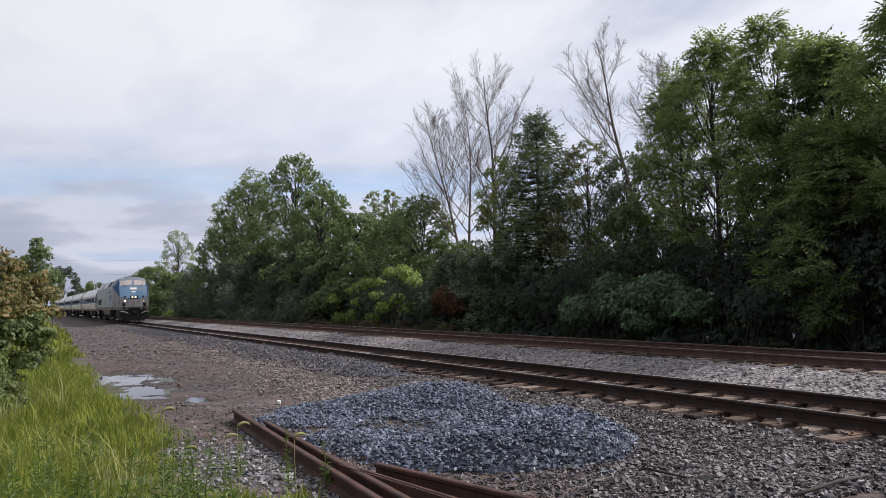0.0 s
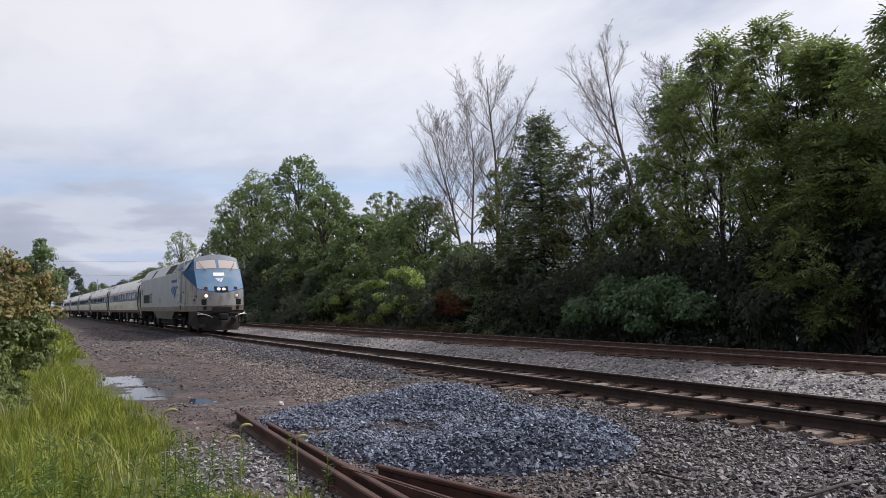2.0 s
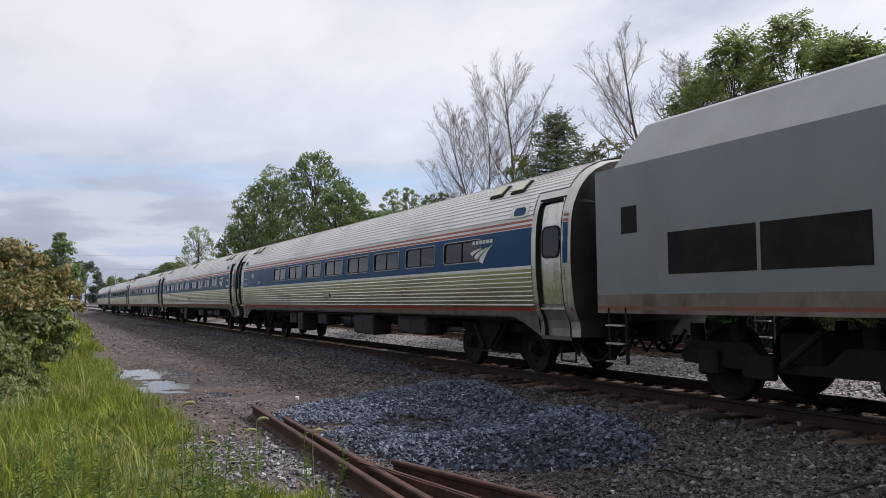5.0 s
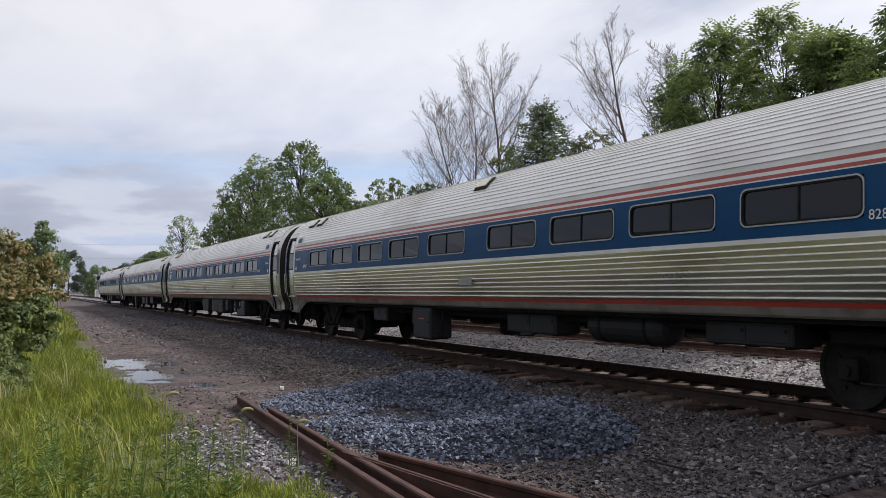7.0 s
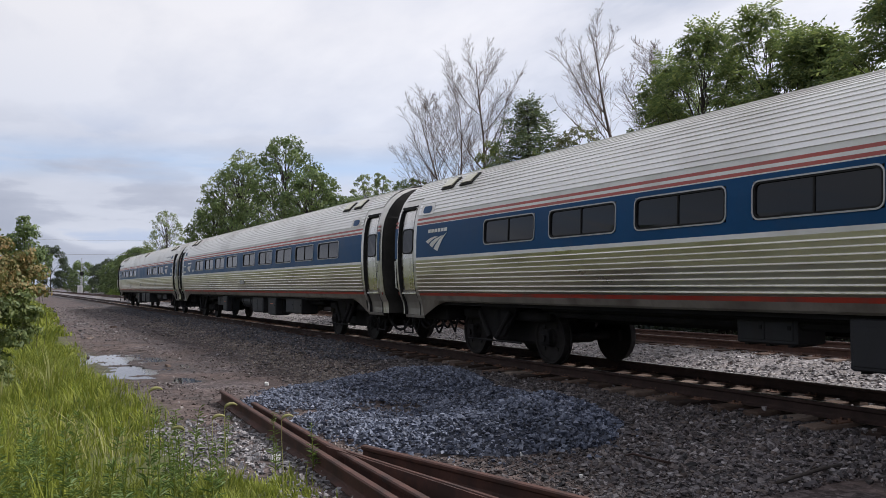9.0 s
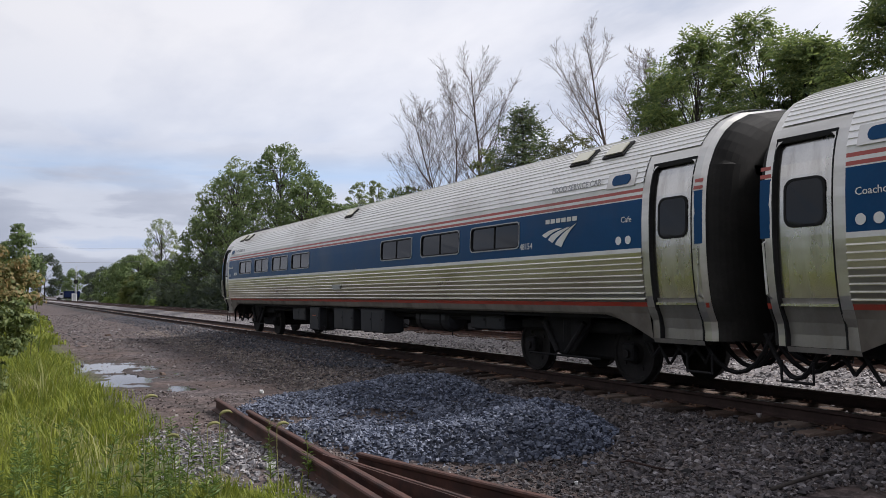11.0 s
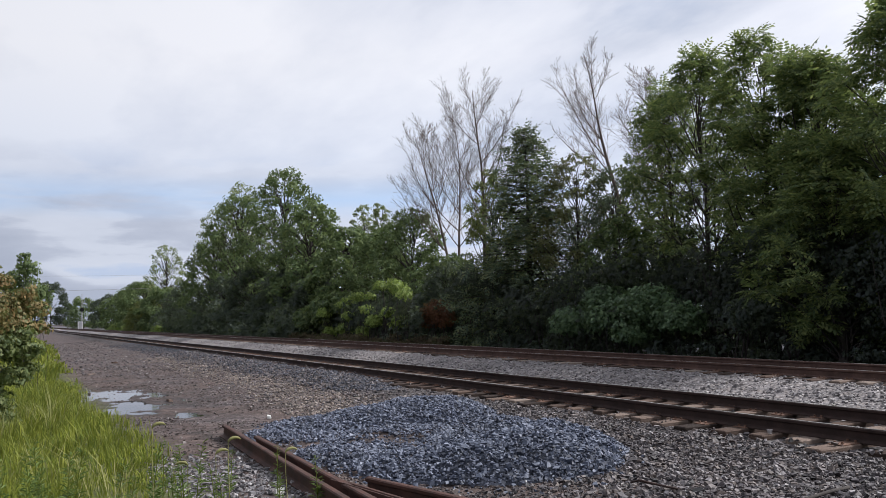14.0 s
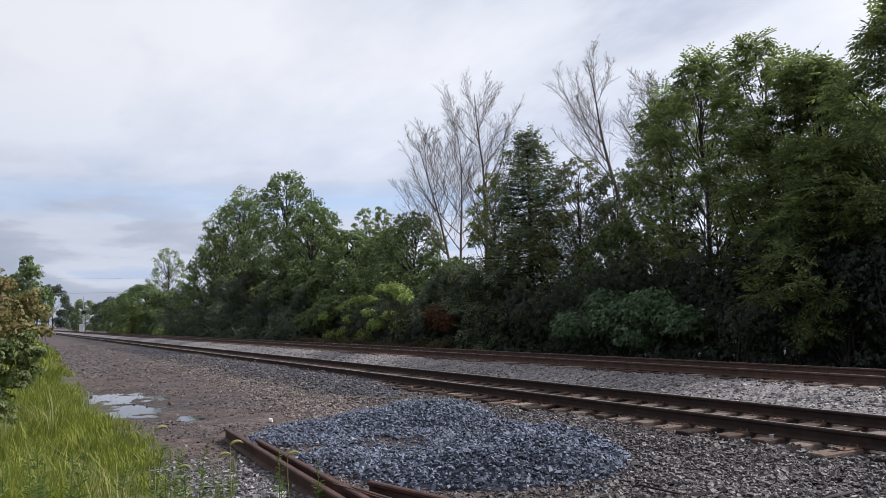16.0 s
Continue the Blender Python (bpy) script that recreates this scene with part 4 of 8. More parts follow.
# ---- plants ----
def leaf_template(kind):
    """Vertices and triangles of one spray of leaves, about one unit long, growing along +y."""
    vs, fs = [], []
    def leaf(p, d, w, up):
        p, d, up = Vector(p), Vector(d), Vector(up)
        side = d.cross(up).normalized() * w
        k = len(vs)
        vs.extend([p, p + d * 0.5 + side - up * w * 0.25, p + d, p + d * 0.5 - side - up * w * 0.25])
        fs.extend([(k, k + 1, k + 2), (k, k + 2, k + 3)])
    r = random.Random(4)
    if kind == "pinnate":
        for i in range(4):
            t = 0.18 + 0.21 * i
            z = -0.28 * t * t
            for sgn in (-1, 1):
                leaf((0, t, z), (sgn * 0.31, 0.16, -0.12 - 0.06 * r.random()), 0.082, (0, 0, 1))
        leaf((0, 0.98, -0.27), (0, 0.26, -0.12), 0.06, (0, 0, 1))
    elif kind == "spray":
        for i in range(5):
            a = r.uniform(-1.3, 1.3)
            t = 0.1 + 0.17 * i
            leaf((0.05 * (-1) ** i, t, r.uniform(-0.05, 0.05)), (math.sin(a) * 0.42, 0.28 + 0.1 * math.cos(a), r.uniform(-0.22, 0.12)), 0.18, (r.uniform(-0.4, 0.4), r.uniform(-0.4, 0.2), 1))
    elif kind == "needle":
        for i in range(3):
            t = i * 0.3
            for sgn in (-1, 1):
                leaf((0, t, -0.06 * t), (sgn * 0.30 * (1.05 - 0.55 * t), 0.22, r.uniform(-0.10, 0.04)), 0.08, (0, 0, 1))
        leaf((0, 0.85, 0), (0, 0.3, 0), 0.04, (0, 0, 1))
    elif kind == "leaf":
        for i in range(3):
            leaf((r.uniform(-0.3, 0.3), r.uniform(-0.1, 0.4), r.uniform(-0.2, 0.2)), (r.uniform(-0.5, 0.5), r.uniform(0.4, 0.8), r.uniform(-0.4, 0.1)), 0.26, (r.uniform(-0.5, 0.5), 0, 1))
    return np.array([tuple(v) for v in vs]), np.array(fs)


TEMPLATES = {k: leaf_template(k) for k in ("pinnate", "spray", "needle", "leaf")}


def outward(rng, dirs, droop=0.35, loose=0.5):
    """Turns that carry +y along the given directions, drooping and scattered."""
    d = dirs + rng.normal(0, loose, dirs.shape)
    d[:, 2] -= droop
    d /= np.linalg.norm(d, axis=1)[:, None] + 1e-9
    up = np.tile([0.0, 0.0, 1.0], (len(d), 1)) + rng.normal(0, 0.3, d.shape)
    s = np.cross(d, up)
    s /= np.linalg.norm(s, axis=1)[:, None] + 1e-9
    u = np.cross(s, d)
    return np.stack([s, d, u], 2)


def facing(rng, dirs, droop=0.5, loose=0.42):
    """Turns that lay each spray flat on its clump: blades face out and up, tips hang."""
    u = dirs + np.array([0.0, 0.0, 0.4]) + rng.normal(0, loose, dirs.shape)
    u /= np.linalg.norm(u, axis=1)[:, None] + 1e-9
    y = rng.normal(0, 0.6, dirs.shape) + np.array([0.0, 0.0, -droop])
    y -= u * np.sum(u * y, axis=1)[:, None]
    y /= np.linalg.norm(y, axis=1)[:, None] + 1e-9
    return np.stack([np.cross(y, u), y, u], 2)


def clump_points(rng, clumps, total, fill=0.55):
    """Points over the skins of the clumps, and their outward directions."""
    w = np.array([c[3] ** 2 for c in clumps])
    pick = rng.choice(len(clumps), total, p=w / w.sum())
    d = rng.normal(size=(total, 3))
    d /= np.linalg.norm(d, axis=1)[:, None]
    d[:, 2] = np.where(d[:, 2] < -0.3, -d[:, 2] * rng.choice([1, -0.6], total), d[:, 2])
    c = np.array(clumps)[pick]
    r = c[:, 3] * rng.uniform(fill, 1.08, total)
    p = c[:, :3] + d * r[:, None] * np.array([1, 1, 0.72])
    return p, d


def limb(s, a, b, r0, r1, rng, sag=0.0, sides=5, n=4):
    a, b = np.array(a, float), np.array(b, float)
    L = np.linalg.norm(b - a)
    bend = rng.normal(0, 0.06 * L, 3)
    path = [tuple(a + (b - a) * t + bend * math.sin(math.pi * t) + np.array([0, 0, -sag * L * t * (1 - t)])) for t in np.linspace(0, 1, n + 1)]
    s.tube(path, list(np.linspace(r0, r1, n + 1)), sides, 0, False)


def leafy_tree(x, y, h, r, low, n_clumps, n_leaves, leaf, size, mat, label, seed, trunk_r=0.16, category="tree", group="", bark=None, lean=(0, 0), open_=0.0, top=0.75, name="tree", clump_r=0.30, z=None, tuft=0.0):
    """A tapered trunk with limbs to clumps of leaves. low: height of the crown's foot; open_: share of clumps left out."""
    rng = np.random.RandomState(seed)
    z0 = float(ground_z(x, y)) - 0.05 if z is None else z
    ob = thing(name, label, category, pose(x, y, z0), group)
    clumps = []
    for k in range(n_clumps):
        t = (k + rng.uniform(0, 1)) / n_clumps
        zz = low + (h - low) * (0.06 + 0.90 * t ** 0.85)
        u = (zz - low) / (h - low)
        rad = r * (math.sin(math.pi * min(1.0, 0.16 + u * 0.82)) ** top) * rng.uniform(0.5, 1.0)
        a = k * 2.39996 + rng.uniform(-0.5, 0.5)
        cr = tuft * rng.uniform(0.8, 1.2) if tuft else r * clump_r * rng.uniform(0.65, 1.25) * (1.05 - 0.45 * u)
        if rng.uniform() < open_:
            continue
        clumps.append((rad * math.cos(a) + lean[0] * u, rad * math.sin(a) + lean[1] * u, zz - cr * 0.4, cr))
    s = Shape()
    trunk_top = h * 0.86
    pts = [(lean[0] * t * 0.6 + rng.normal(0, 0.10) * t, lean[1] * t * 0.6 + rng.normal(0, 0.10) * t, trunk_top * t) for t in np.linspace(0, 1, 7)]
    s.tube(pts, [trunk_r * (1.35 if k == 0 else 1) * (1 - 0.85 * k / 6) for k in range(7)], 8, 0, False)
    for c in clumps:
        zt = min(trunk_top * 0.95, max(low * 0.6, c[2] - rng.uniform(0.12, 0.3) * h))
        t = zt / trunk_top
        k = min(5, int(t * 6)); f = t * 6 - k
        a = np.array(pts[k]) * (1 - f) + np.array(pts[k + 1]) * f
        limb(s, a, c[:3], trunk_r * (0.24 if tuft else 0.3) * (1.1 - 0.6 * t), 0.012, rng, -0.15)
    part("trunk", s, bark or M_BARK, ob, "", True)
    p, d = clump_points(rng, clumps, n_leaves, 0.25 if tuft else 0.55)
    if tuft:
        # leaves spring from the twig ends like a rosette and bow at the tip
        d[:, 2] = 0.75 * np.abs(d[:, 2]) - 0.05
    tv, tf = TEMPLATES[leaf]
    v, f = strew(tv, tf, p, outward(rng, d, 0.22, 0.22) if tuft else facing(rng, d), 0.9 * size * rng.uniform(0.65, 1.25, len(p)))
    part("crown", raw_mesh("crown", v, f, mat), None, ob)
    return ob


def spruce(x, y, h, r, n_tiers, size, mat, label, seed):
    rng = np.random.RandomState(seed)
    ob = thing("spruce", label, "spruce tree", pose(x, y, float(ground_z(x, y)) - 0.05))
    s = Shape()
    s.tube([(0, 0, h * t) for t in np.linspace(0, 0.98, 8)], [0.17 * (1.02 - t) + 0.01 for t in np.linspace(0, 1, 8)], 8, 0, False)
    P, Dr = [], []
    for k in range(n_tiers):
        t = (k + 0.4) / n_tiers
        zz = h * (0.12 + 0.87 * t)
        rad = r * (1 - t) ** 0.72 * rng.uniform(0.75, 1.15) + 0.15
        for j in range(int(7 + 5 * (1 - t))):
            a = j * 2.4 + k * 1.7 + rng.uniform(-0.4, 0.4)
            rr = rad * rng.uniform(0.65, 1.1)
            d = np.array([math.cos(a), math.sin(a), -0.18 + 0.45 * t])
            a0 = np.array([0, 0, zz])
            limb(s, a0, a0 + d * rr, 0.03, 0.006, rng, 0.1, 4, 3)
            m = int(6 + rr * 9)
            q = rng.uniform(0.12, 1.03, m) ** 0.8
            P.append(a0 + d[None] * (q * rr)[:, None] + rng.normal(0, 0.10 + 0.04 * rr, (m, 3)) * np.array([1, 1, 0.6]))
            Dr.append(np.tile(d, (m, 1)))
    part("trunk", s, M_BARK, ob, "", True)
    P, Dr = np.concatenate(P), np.concatenate(Dr)
    tv, tf = TEMPLATES["needle"]
    v, f = strew(tv, tf, P, outward(rng, Dr, 0.12, 0.6), size * rng.uniform(0.7, 1.3, len(P)))
    part("crown", raw_mesh("crown", v, f, mat), None, ob)
    return ob


def bare_tree(x, y, h, lean, spread, seed, label, stems=1, trunk_r=0.15, first=0.4, group="dead trees"):
    """A leafless tree: stems that fork into finer and finer twigs."""
    rng = np.random.RandomState(seed)
    ob = thing("dead_tree", label, "dead tree", pose(x, y, float(ground_z(x, y)) - 0.05), group)
    s, tw = Shape(), Shape()
    def grow(p, d, length, r, depth):
        n = (9, 8, 5, 3)[depth]
        path, rad = [tuple(p)], [r]
        q, dd = np.array(p, float), np.array(d, float)
        for k in range(n):
            dd = dd + rng.normal(0, (0.04, 0.07, 0.12, 0.15)[depth], 3) + np.array([0, 0, (0.02, 0.11, 0.10, 0.03)[depth]])
            dd /= np.linalg.norm(dd)
            q = q + dd * length / n
            path.append(tuple(q)); rad.append(max(0.0055, r * (1 - 0.88 * (k + 1) / n)))
            if depth < 3 and k < n - 1:
                for _ in range(1 + (rng.uniform() < (0.9, 0.85, 0.6)[depth])):
                    a = rng.uniform(0, 2 * np.pi)
                    side = np.array([math.cos(a), math.sin(a), 0.0])
                    nd = dd * rng.uniform(0.7, 1.05) + side * spread * rng.uniform(0.6, 1.25) * (1.25 if depth == 0 else 0.9)
                    nd /= np.linalg.norm(nd)
                    left = 1 - (k + 0.3) / n
                    grow(q, nd, length * ((0.16 + 0.58 * left) if depth == 0 else (0.18 + 0.32 * left)) * rng.uniform(0.7, 1.15), max(0.006, rad[-1] * 0.5), depth + 1)
        (s if depth == 0 else tw).tube(path, rad, 6 if depth == 0 else (4 if depth < 2 else 3), 0, False)
    for k in range(stems):
        a = 2 * math.pi * k / max(1, stems) + 0.6
        d = np.array([lean[0] + (0.11 * math.cos(a) if stems > 1 else 0), lean[1] + (0.11 * math.sin(a) if stems > 1 else 0), 1.0])
        d /= np.linalg.norm(d)
        base = np.array([0.12 * math.cos(a), 0.12 * math.sin(a), 0]) if stems > 1 else np.zeros(3)
        hk = h * (1 if k == 0 else rng.uniform(0.8, 0.95))
        low = base + d * hk * first
        s.tube([tuple(base), tuple(base + d * hk * first * 0.5 + rng.normal(0, 0.06, 3)), tuple(low)], [trunk_r * 1.2, trunk_r, trunk_r * 0.85], 7, 0, False)
        grow(low, d, hk * (1 - first), trunk_r * 0.85, 0)
    part("trunk", s, M_BARK_DEAD, ob, "bare grey-brown trunk", True)
    part("crown", tw, M_BARK_DEAD, ob, "bare twigs without leaves", True)
    return ob


def thicket(name, label, category, blobs, n, leaf, size, mat, seed, group="", stems=True, droop=0.35, stem_r=0.03):
    """A shrub or bank of leaves over low mounds: blobs of (x, y, z, radius) in the plan."""
    rng = np.random.RandomState(seed)
    x0, y0 = blobs[0][0], blobs[0][1]
    z0 = float(ground_z(x0, y0))
    ob = thing(name, label, category, pose(x0, y0, z0 - 0.03), group)
    local = [(b[0] - x0, b[1] - y0, b[2] - z0, b[3]) for b in blobs]
    if stems:
        s = Shape()
        for b in local:
            for _ in range(3):
                g = (b[0] + rng.uniform(-0.3, 0.3) * b[3], b[1] + rng.uniform(-0.3, 0.3) * b[3])
                gz = float(ground_z(g[0] + x0, g[1] + y0)) - z0
                limb(s, (g[0], g[1], gz), (b[0] + rng.uniform(-0.6, 0.6) * b[3], b[1] + rng.uniform(-0.6, 0.6) * b[3], b[2] + 0.5 * b[3]), stem_r, 0.25 * stem_r, rng)
        tagged(part("woody_growth", s, M_BARK, ob), kind="stuff")
    p, d = clump_points(rng, local, n, 0.5)
    gz = ground_z(p[:, 0] + x0, p[:, 1] + y0) - z0
    ok = p[:, 2] > gz + 0.03
    p, d = p[ok], d[ok]
    tv, tf = TEMPLATES[leaf]
    v, f = strew(tv, tf, p, outward(rng, d, droop) if leaf == "pinnate" else facing(rng, d), size * rng.uniform(0.6, 1.3, len(p)))
    part("foliage", raw_mesh("foliage", v, f, mat), None, ob)
    return ob


# the tall pinnate-leaved trees at the end of the row
BIG = "tall dark-green tree with feathery drooping leaves behind the tracks"
ROW = "trees in a row behind the tracks"
for k, (x, y, h, r, low, nc, nl) in enumerate([
        (22.6, 23.4, 10.9, 2.1, 3.6, 62, 1500), (21.8, 20.9, 11.5, 2.5, 3.0, 76, 2000), (21.4, 17.9, 11.1, 2.5, 3.0, 76, 2100),
        (20.8, 15.6, 9.8, 2.3, 1.6, 92, 2900), (20.4, 12.2, 10.7, 2.5, 1.4, 104, 3300), (19.5, 14.2, 6.6, 2.0, 0.8, 66, 2000)]):
    leafy_tree(x, y, h, r, low, nc, int(nl * 1.2), "pinnate", 0.47, M_LEAF_BIG, BIG, 40 + k, 0.12, "tree", ROW, open_=0.14, top=1.0, tuft=0.36)
# trees added to close sky gaps; their dark leaves carry painted shade
leafy_tree(23.6, 22.2, 7.4, 2.3, 0.8, 60, 2600, "spray", 0.24, M_LEAF_DARK, "broadleaf tree behind the feathery ones, shade in its leaf colour", 58, 0.11, "tree", ROW, open_=0.15, clump_r=0.22)
leafy_tree(23.4, 25.6, 6.2, 2.0, 0.8, 50, 2000, "spray", 0.24, M_LEAF_DARK, "broadleaf tree behind the feathery ones, shade in its leaf colour", 59, 0.10, "tree", ROW, open_=0.15, clump_r=0.22)
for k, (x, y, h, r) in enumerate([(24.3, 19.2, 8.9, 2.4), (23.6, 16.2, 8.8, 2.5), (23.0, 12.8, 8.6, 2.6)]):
    leafy_tree(x, y, h, r, 1.0, 60, 1900, "spray", 0.28, M_LEAF_DARK, "broadleaf tree behind the feathery ones, shade in its leaf colour", 74 + k, 0.11, "tree", ROW, open_=0.1, clump_r=0.22)
# mixed trees beside the spruce
leafy_tree(20.8, 33.9, 9.3, 1.3, 3.4, 56, 2200, "spray", 0.22, M_LEAF_YELLOW, "slender yellow-green tree beside a dark spruce", 60, 0.10, "tree", ROW, open_=0.2)
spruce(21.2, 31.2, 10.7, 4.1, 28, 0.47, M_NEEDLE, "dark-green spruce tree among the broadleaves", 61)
leafy_tree(22.0, 28.6, 9.2, 2.2, 2.0, 110, 4200, "spray", 0.2, M_LEAF_OLIVE, "olive-brown broadleaf tree thin in its crown", 68, 0.09, "tree", ROW, open_=0.25, clump_r=0.2)
# this tree and the low one at y 36 take the lightened copy of DARK
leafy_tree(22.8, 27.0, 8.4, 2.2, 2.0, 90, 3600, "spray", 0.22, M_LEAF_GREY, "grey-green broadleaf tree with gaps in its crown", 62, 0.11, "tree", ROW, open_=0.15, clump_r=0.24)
leafy_tree(21.4, 25.3, 5.9, 1.9, 1.2, 30, 1800, "spray", 0.34, M_LEAF_MID, "mid-green low broadleaf tree in the row", 63, 0.12, "tree", ROW)
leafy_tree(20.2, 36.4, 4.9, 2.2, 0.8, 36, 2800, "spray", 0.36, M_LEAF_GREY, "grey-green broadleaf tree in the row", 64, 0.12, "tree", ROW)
leafy_tree(22.0, 41.0, 5.6, 2.3, 0.8, 40, 2800, "spray", 0.38, M_LEAF_MID, "mid-green broadleaf tree in the row", 65, 0.14, "tree", ROW)
leafy_tree(22.4, 46.0, 9.0, 2.7, 1.2, 76, 4200, "spray", 0.35, M_LEAF_MID, "mid-green broadleaf tree in the row", 66, 0.14, "tree", ROW)
leafy_tree(22.8, 51.0, 8.6, 2.7, 1.0, 70, 3800, "spray", 0.35, M_LEAF_MID, "mid-green broadleaf tree in the row", 56, 0.14, "tree", ROW)
leafy_tree(26.0, 62.4, 11.7, 1.25, 2.5, 64, 2600, "leaf", 0.2, M_LEAF_PALE, "pale grey-green poplar behind the row", 67, 0.10, "tree", ROW, top=0.5, clump_r=0.34)
leafy_tree(26.0, 58.8, 11.2, 1.1, 2.5, 60, 2400, "leaf", 0.2, M_LEAF_PALE, "pale grey-green poplar behind the row", 69, 0.10, "tree", ROW, top=0.5, clump_r=0.34)
# the broad group further off
for k, (x, y, h, r, low, nc, nl, m, lab) in enumerate([
        (23.5, 76.0, 17.0, 4.8, 2.5, 64, 6500, M_LEAF_MID, "broad bright-topped maple crown over the row"), (22.5, 90.0, 16.4, 4.6, 2.5, 52, 4800, M_LEAF_MID, "broad green maple in the row"),
        (22.5, 65.5, 12.2, 3.8, 1.8, 52, 5200, M_LEAF_MID, "broad green maple in the row"), (22.0, 56.0, 9.0, 3.2, 1.2, 46, 4600, M_LEAF_MID, "rounded green maple in the row"),
        (21.0, 96.0, 11.8, 4.0, 1.4, 46, 4200, M_LEAF_MID, "rounded green maple in the row"), (24.0, 103.0, 17.2, 4.0, 5.0, 40, 1700, M_LEAF_PALE, "pale-leaved aspen above the maples"), (23.5, 92.0, 18.0, 3.4, 6.0, 36, 1500, M_LEAF_PALE, "pale-leaved aspen above the maples"),
        # the low edge trees' dark leaves paint the shade below the maples
        (20.8, 67.0, 6.4, 3.4, 0.8, 40, 4200, M_LEAF_DARK, "low tree at the wood's edge, shade in its leaf colour"), (20.5, 76.5, 7.2, 3.6, 0.8, 40, 4200, M_LEAF_DARK, "low tree at the wood's edge, shade in its leaf colour"),
        (20.2, 87.0, 6.8, 3.4, 0.8, 36, 3400, M_LEAF_GREY, "low grey-green tree at the wood's edge"), (20.6, 58.5, 5.4, 2.8, 0.7, 36, 3600, M_LEAF_DARK, "low tree at the wood's edge, shade in its leaf colour"),
        (20.0, 107.0, 7.0, 3.6, 0.8, 36, 3000, M_LEAF_GREY, "low grey-green tree at the wood's edge")]):
    leafy_tree(x, y, h, r, low, int(nc * 1.9), int(nl * (0.8 if h < 8 else 1.1)), "leaf", 0.35, m, lab, 80 + k, 0.22, "tree", "broad trees further along the tracks", clump_r=0.26)
# the far end of the row
FAR = "far trees along the tracks"
for k, (x, y, h, r, low, nl, m, lab) in enumerate([
        (20.5, 124, 13.6, 3.2, 5.0, 1000, M_LEAF_PALE, "thin pale-leaved tree standing above the row"), (19.5, 120, 7.2, 3.8, 0.8, 2000, M_LEAF_MID, "far rounded green tree"),
        (18.6, 128, 5.6, 3.4, 0.6, 1800, M_LEAF_YELLOW, "far yellow-green tree beside the line"), (21.0, 150, 9.5, 4.6, 0.9, 1800, M_LEAF_MID, "far rounded green tree"),
        (22.0, 166, 9.8, 5.0, 0.9, 1700, M_LEAF_MID, "far rounded green tree"), (21.5, 184, 9.0, 5.0, 0.9, 1500, M_LEAF_MID, "far rounded green tree"),
        (21.5, 205, 9.0, 5.0, 0.9, 1400, M_LEAF_DARK, "far rounded green tree"), (14.0, 330, 17.5, 6.5, 2.0, 1800, M_LEAF_DARK, "distant tree across the line of the tracks"),
        (2.0, 340, 11.0, 8.0, 1.0, 1500, M_LEAF_DARK, "distant tree across the line of the tracks"), (24.0, 320, 12.0, 7.0, 1.0, 1500, M_LEAF_MID, "distant tree across the line of the tracks"), (-14.0, 345, 9.0, 9.0, 1.0, 1400, M_LEAF_MID, "distant tree across the line of the tracks")]):
    leafy_tree(x, y, h, r, low, 110 if k == 0 else 44, int(nl * 2.4), "leaf", 0.26 if k == 0 else 0.44 + 0.0012 * max(0, y - 150), m, lab, 110 + k, 0.15 if k == 0 else 0.22, "tree", FAR, open_=0.2 if k == 0 else 0.0, clump_r=0.2 if k == 0 else 0.3)
# leafless trees
bare_tree(24.0, 43.0, 14.4, (0.0, 0.09), 0.68, 7, "leafless dead tree with several rising stems", 2, 0.10, 0.36)
bare_tree(24.0, 39.9, 14.8, (0.0, -0.02), 0.68, 9, "leafless dead tree with a single straight stem", 1, 0.14, 0.36)
bare_tree(24.5, 26.2, 14.1, (-0.02, 0.30), 0.75, 12, "leafless dead tree leaning over the spruce", 1, 0.13, 0.38)
bare_tree(27.5, 28.6, 13.2, (0.0, 0.05), 0.8, 15, "leafless dead tree behind the feathery trees", 1, 0.12, 0.5)
# the field's far hedge, behind the viewpoint
for k, (x, y, h, r) in enumerate([(-26, -14, 8.5, 4.2), (-28, -4, 7.0, 4.0), (-26, 6, 9.0, 4.6), (-29, 16, 7.5, 4.2), (-27, 26, 8.5, 4.4), (-30, 37, 8.0, 4.6), (-28, 49, 9.0, 4.6), (-31, 62, 8.0, 4.6), (-27, -25, 8.5, 4.4), (-20, -36, 9.0, 4.6), (-8, -42, 9.0, 4.8), (3, -46, 9.0, 4.6)]):
    leafy_tree(x, y, h, r, 0.6, 26, 600, "leaf", 0.9, M_LEAF_MID, "green hedgerow tree across the field", 150 + k, 0.2, "tree", "hedgerow across the field")
# shrubs and creepers under the trees
rs = np.random.RandomState(200)
SUMAC = [(18.45 + rs.uniform(-0.4, 0.4), yy + rs.uniform(-0.5, 0.5), zz + 0.25 + rs.uniform(-0.3, 0.3), rs.uniform(0.28, 0.56)) for yy, zz in
         [(52.5, 0.9), (51.4, 0.3), (50.6, 1.2), (49.4, 1.7), (48.6, 0.6), (47.6, 1.9), (46.8, 1.2), (46.0, 2.0), (45.2, 0.5), (44.6, 2.2), (43.6, 1.4), (42.9, 2.6), (42.2, 0.6), (41.5, 2.7), (40.8, 1.6), (40.2, 2.9), (39.5, 0.8), (39.2, 2.6), (38.6, 2.2)]]
thicket("shrub", "bright yellow-green sumac shrub at the wood's edge", "shrub", SUMAC, 3800, "leaf", 0.17, M_LEAF_BRIGHT, 201, "shrubs below the trees")
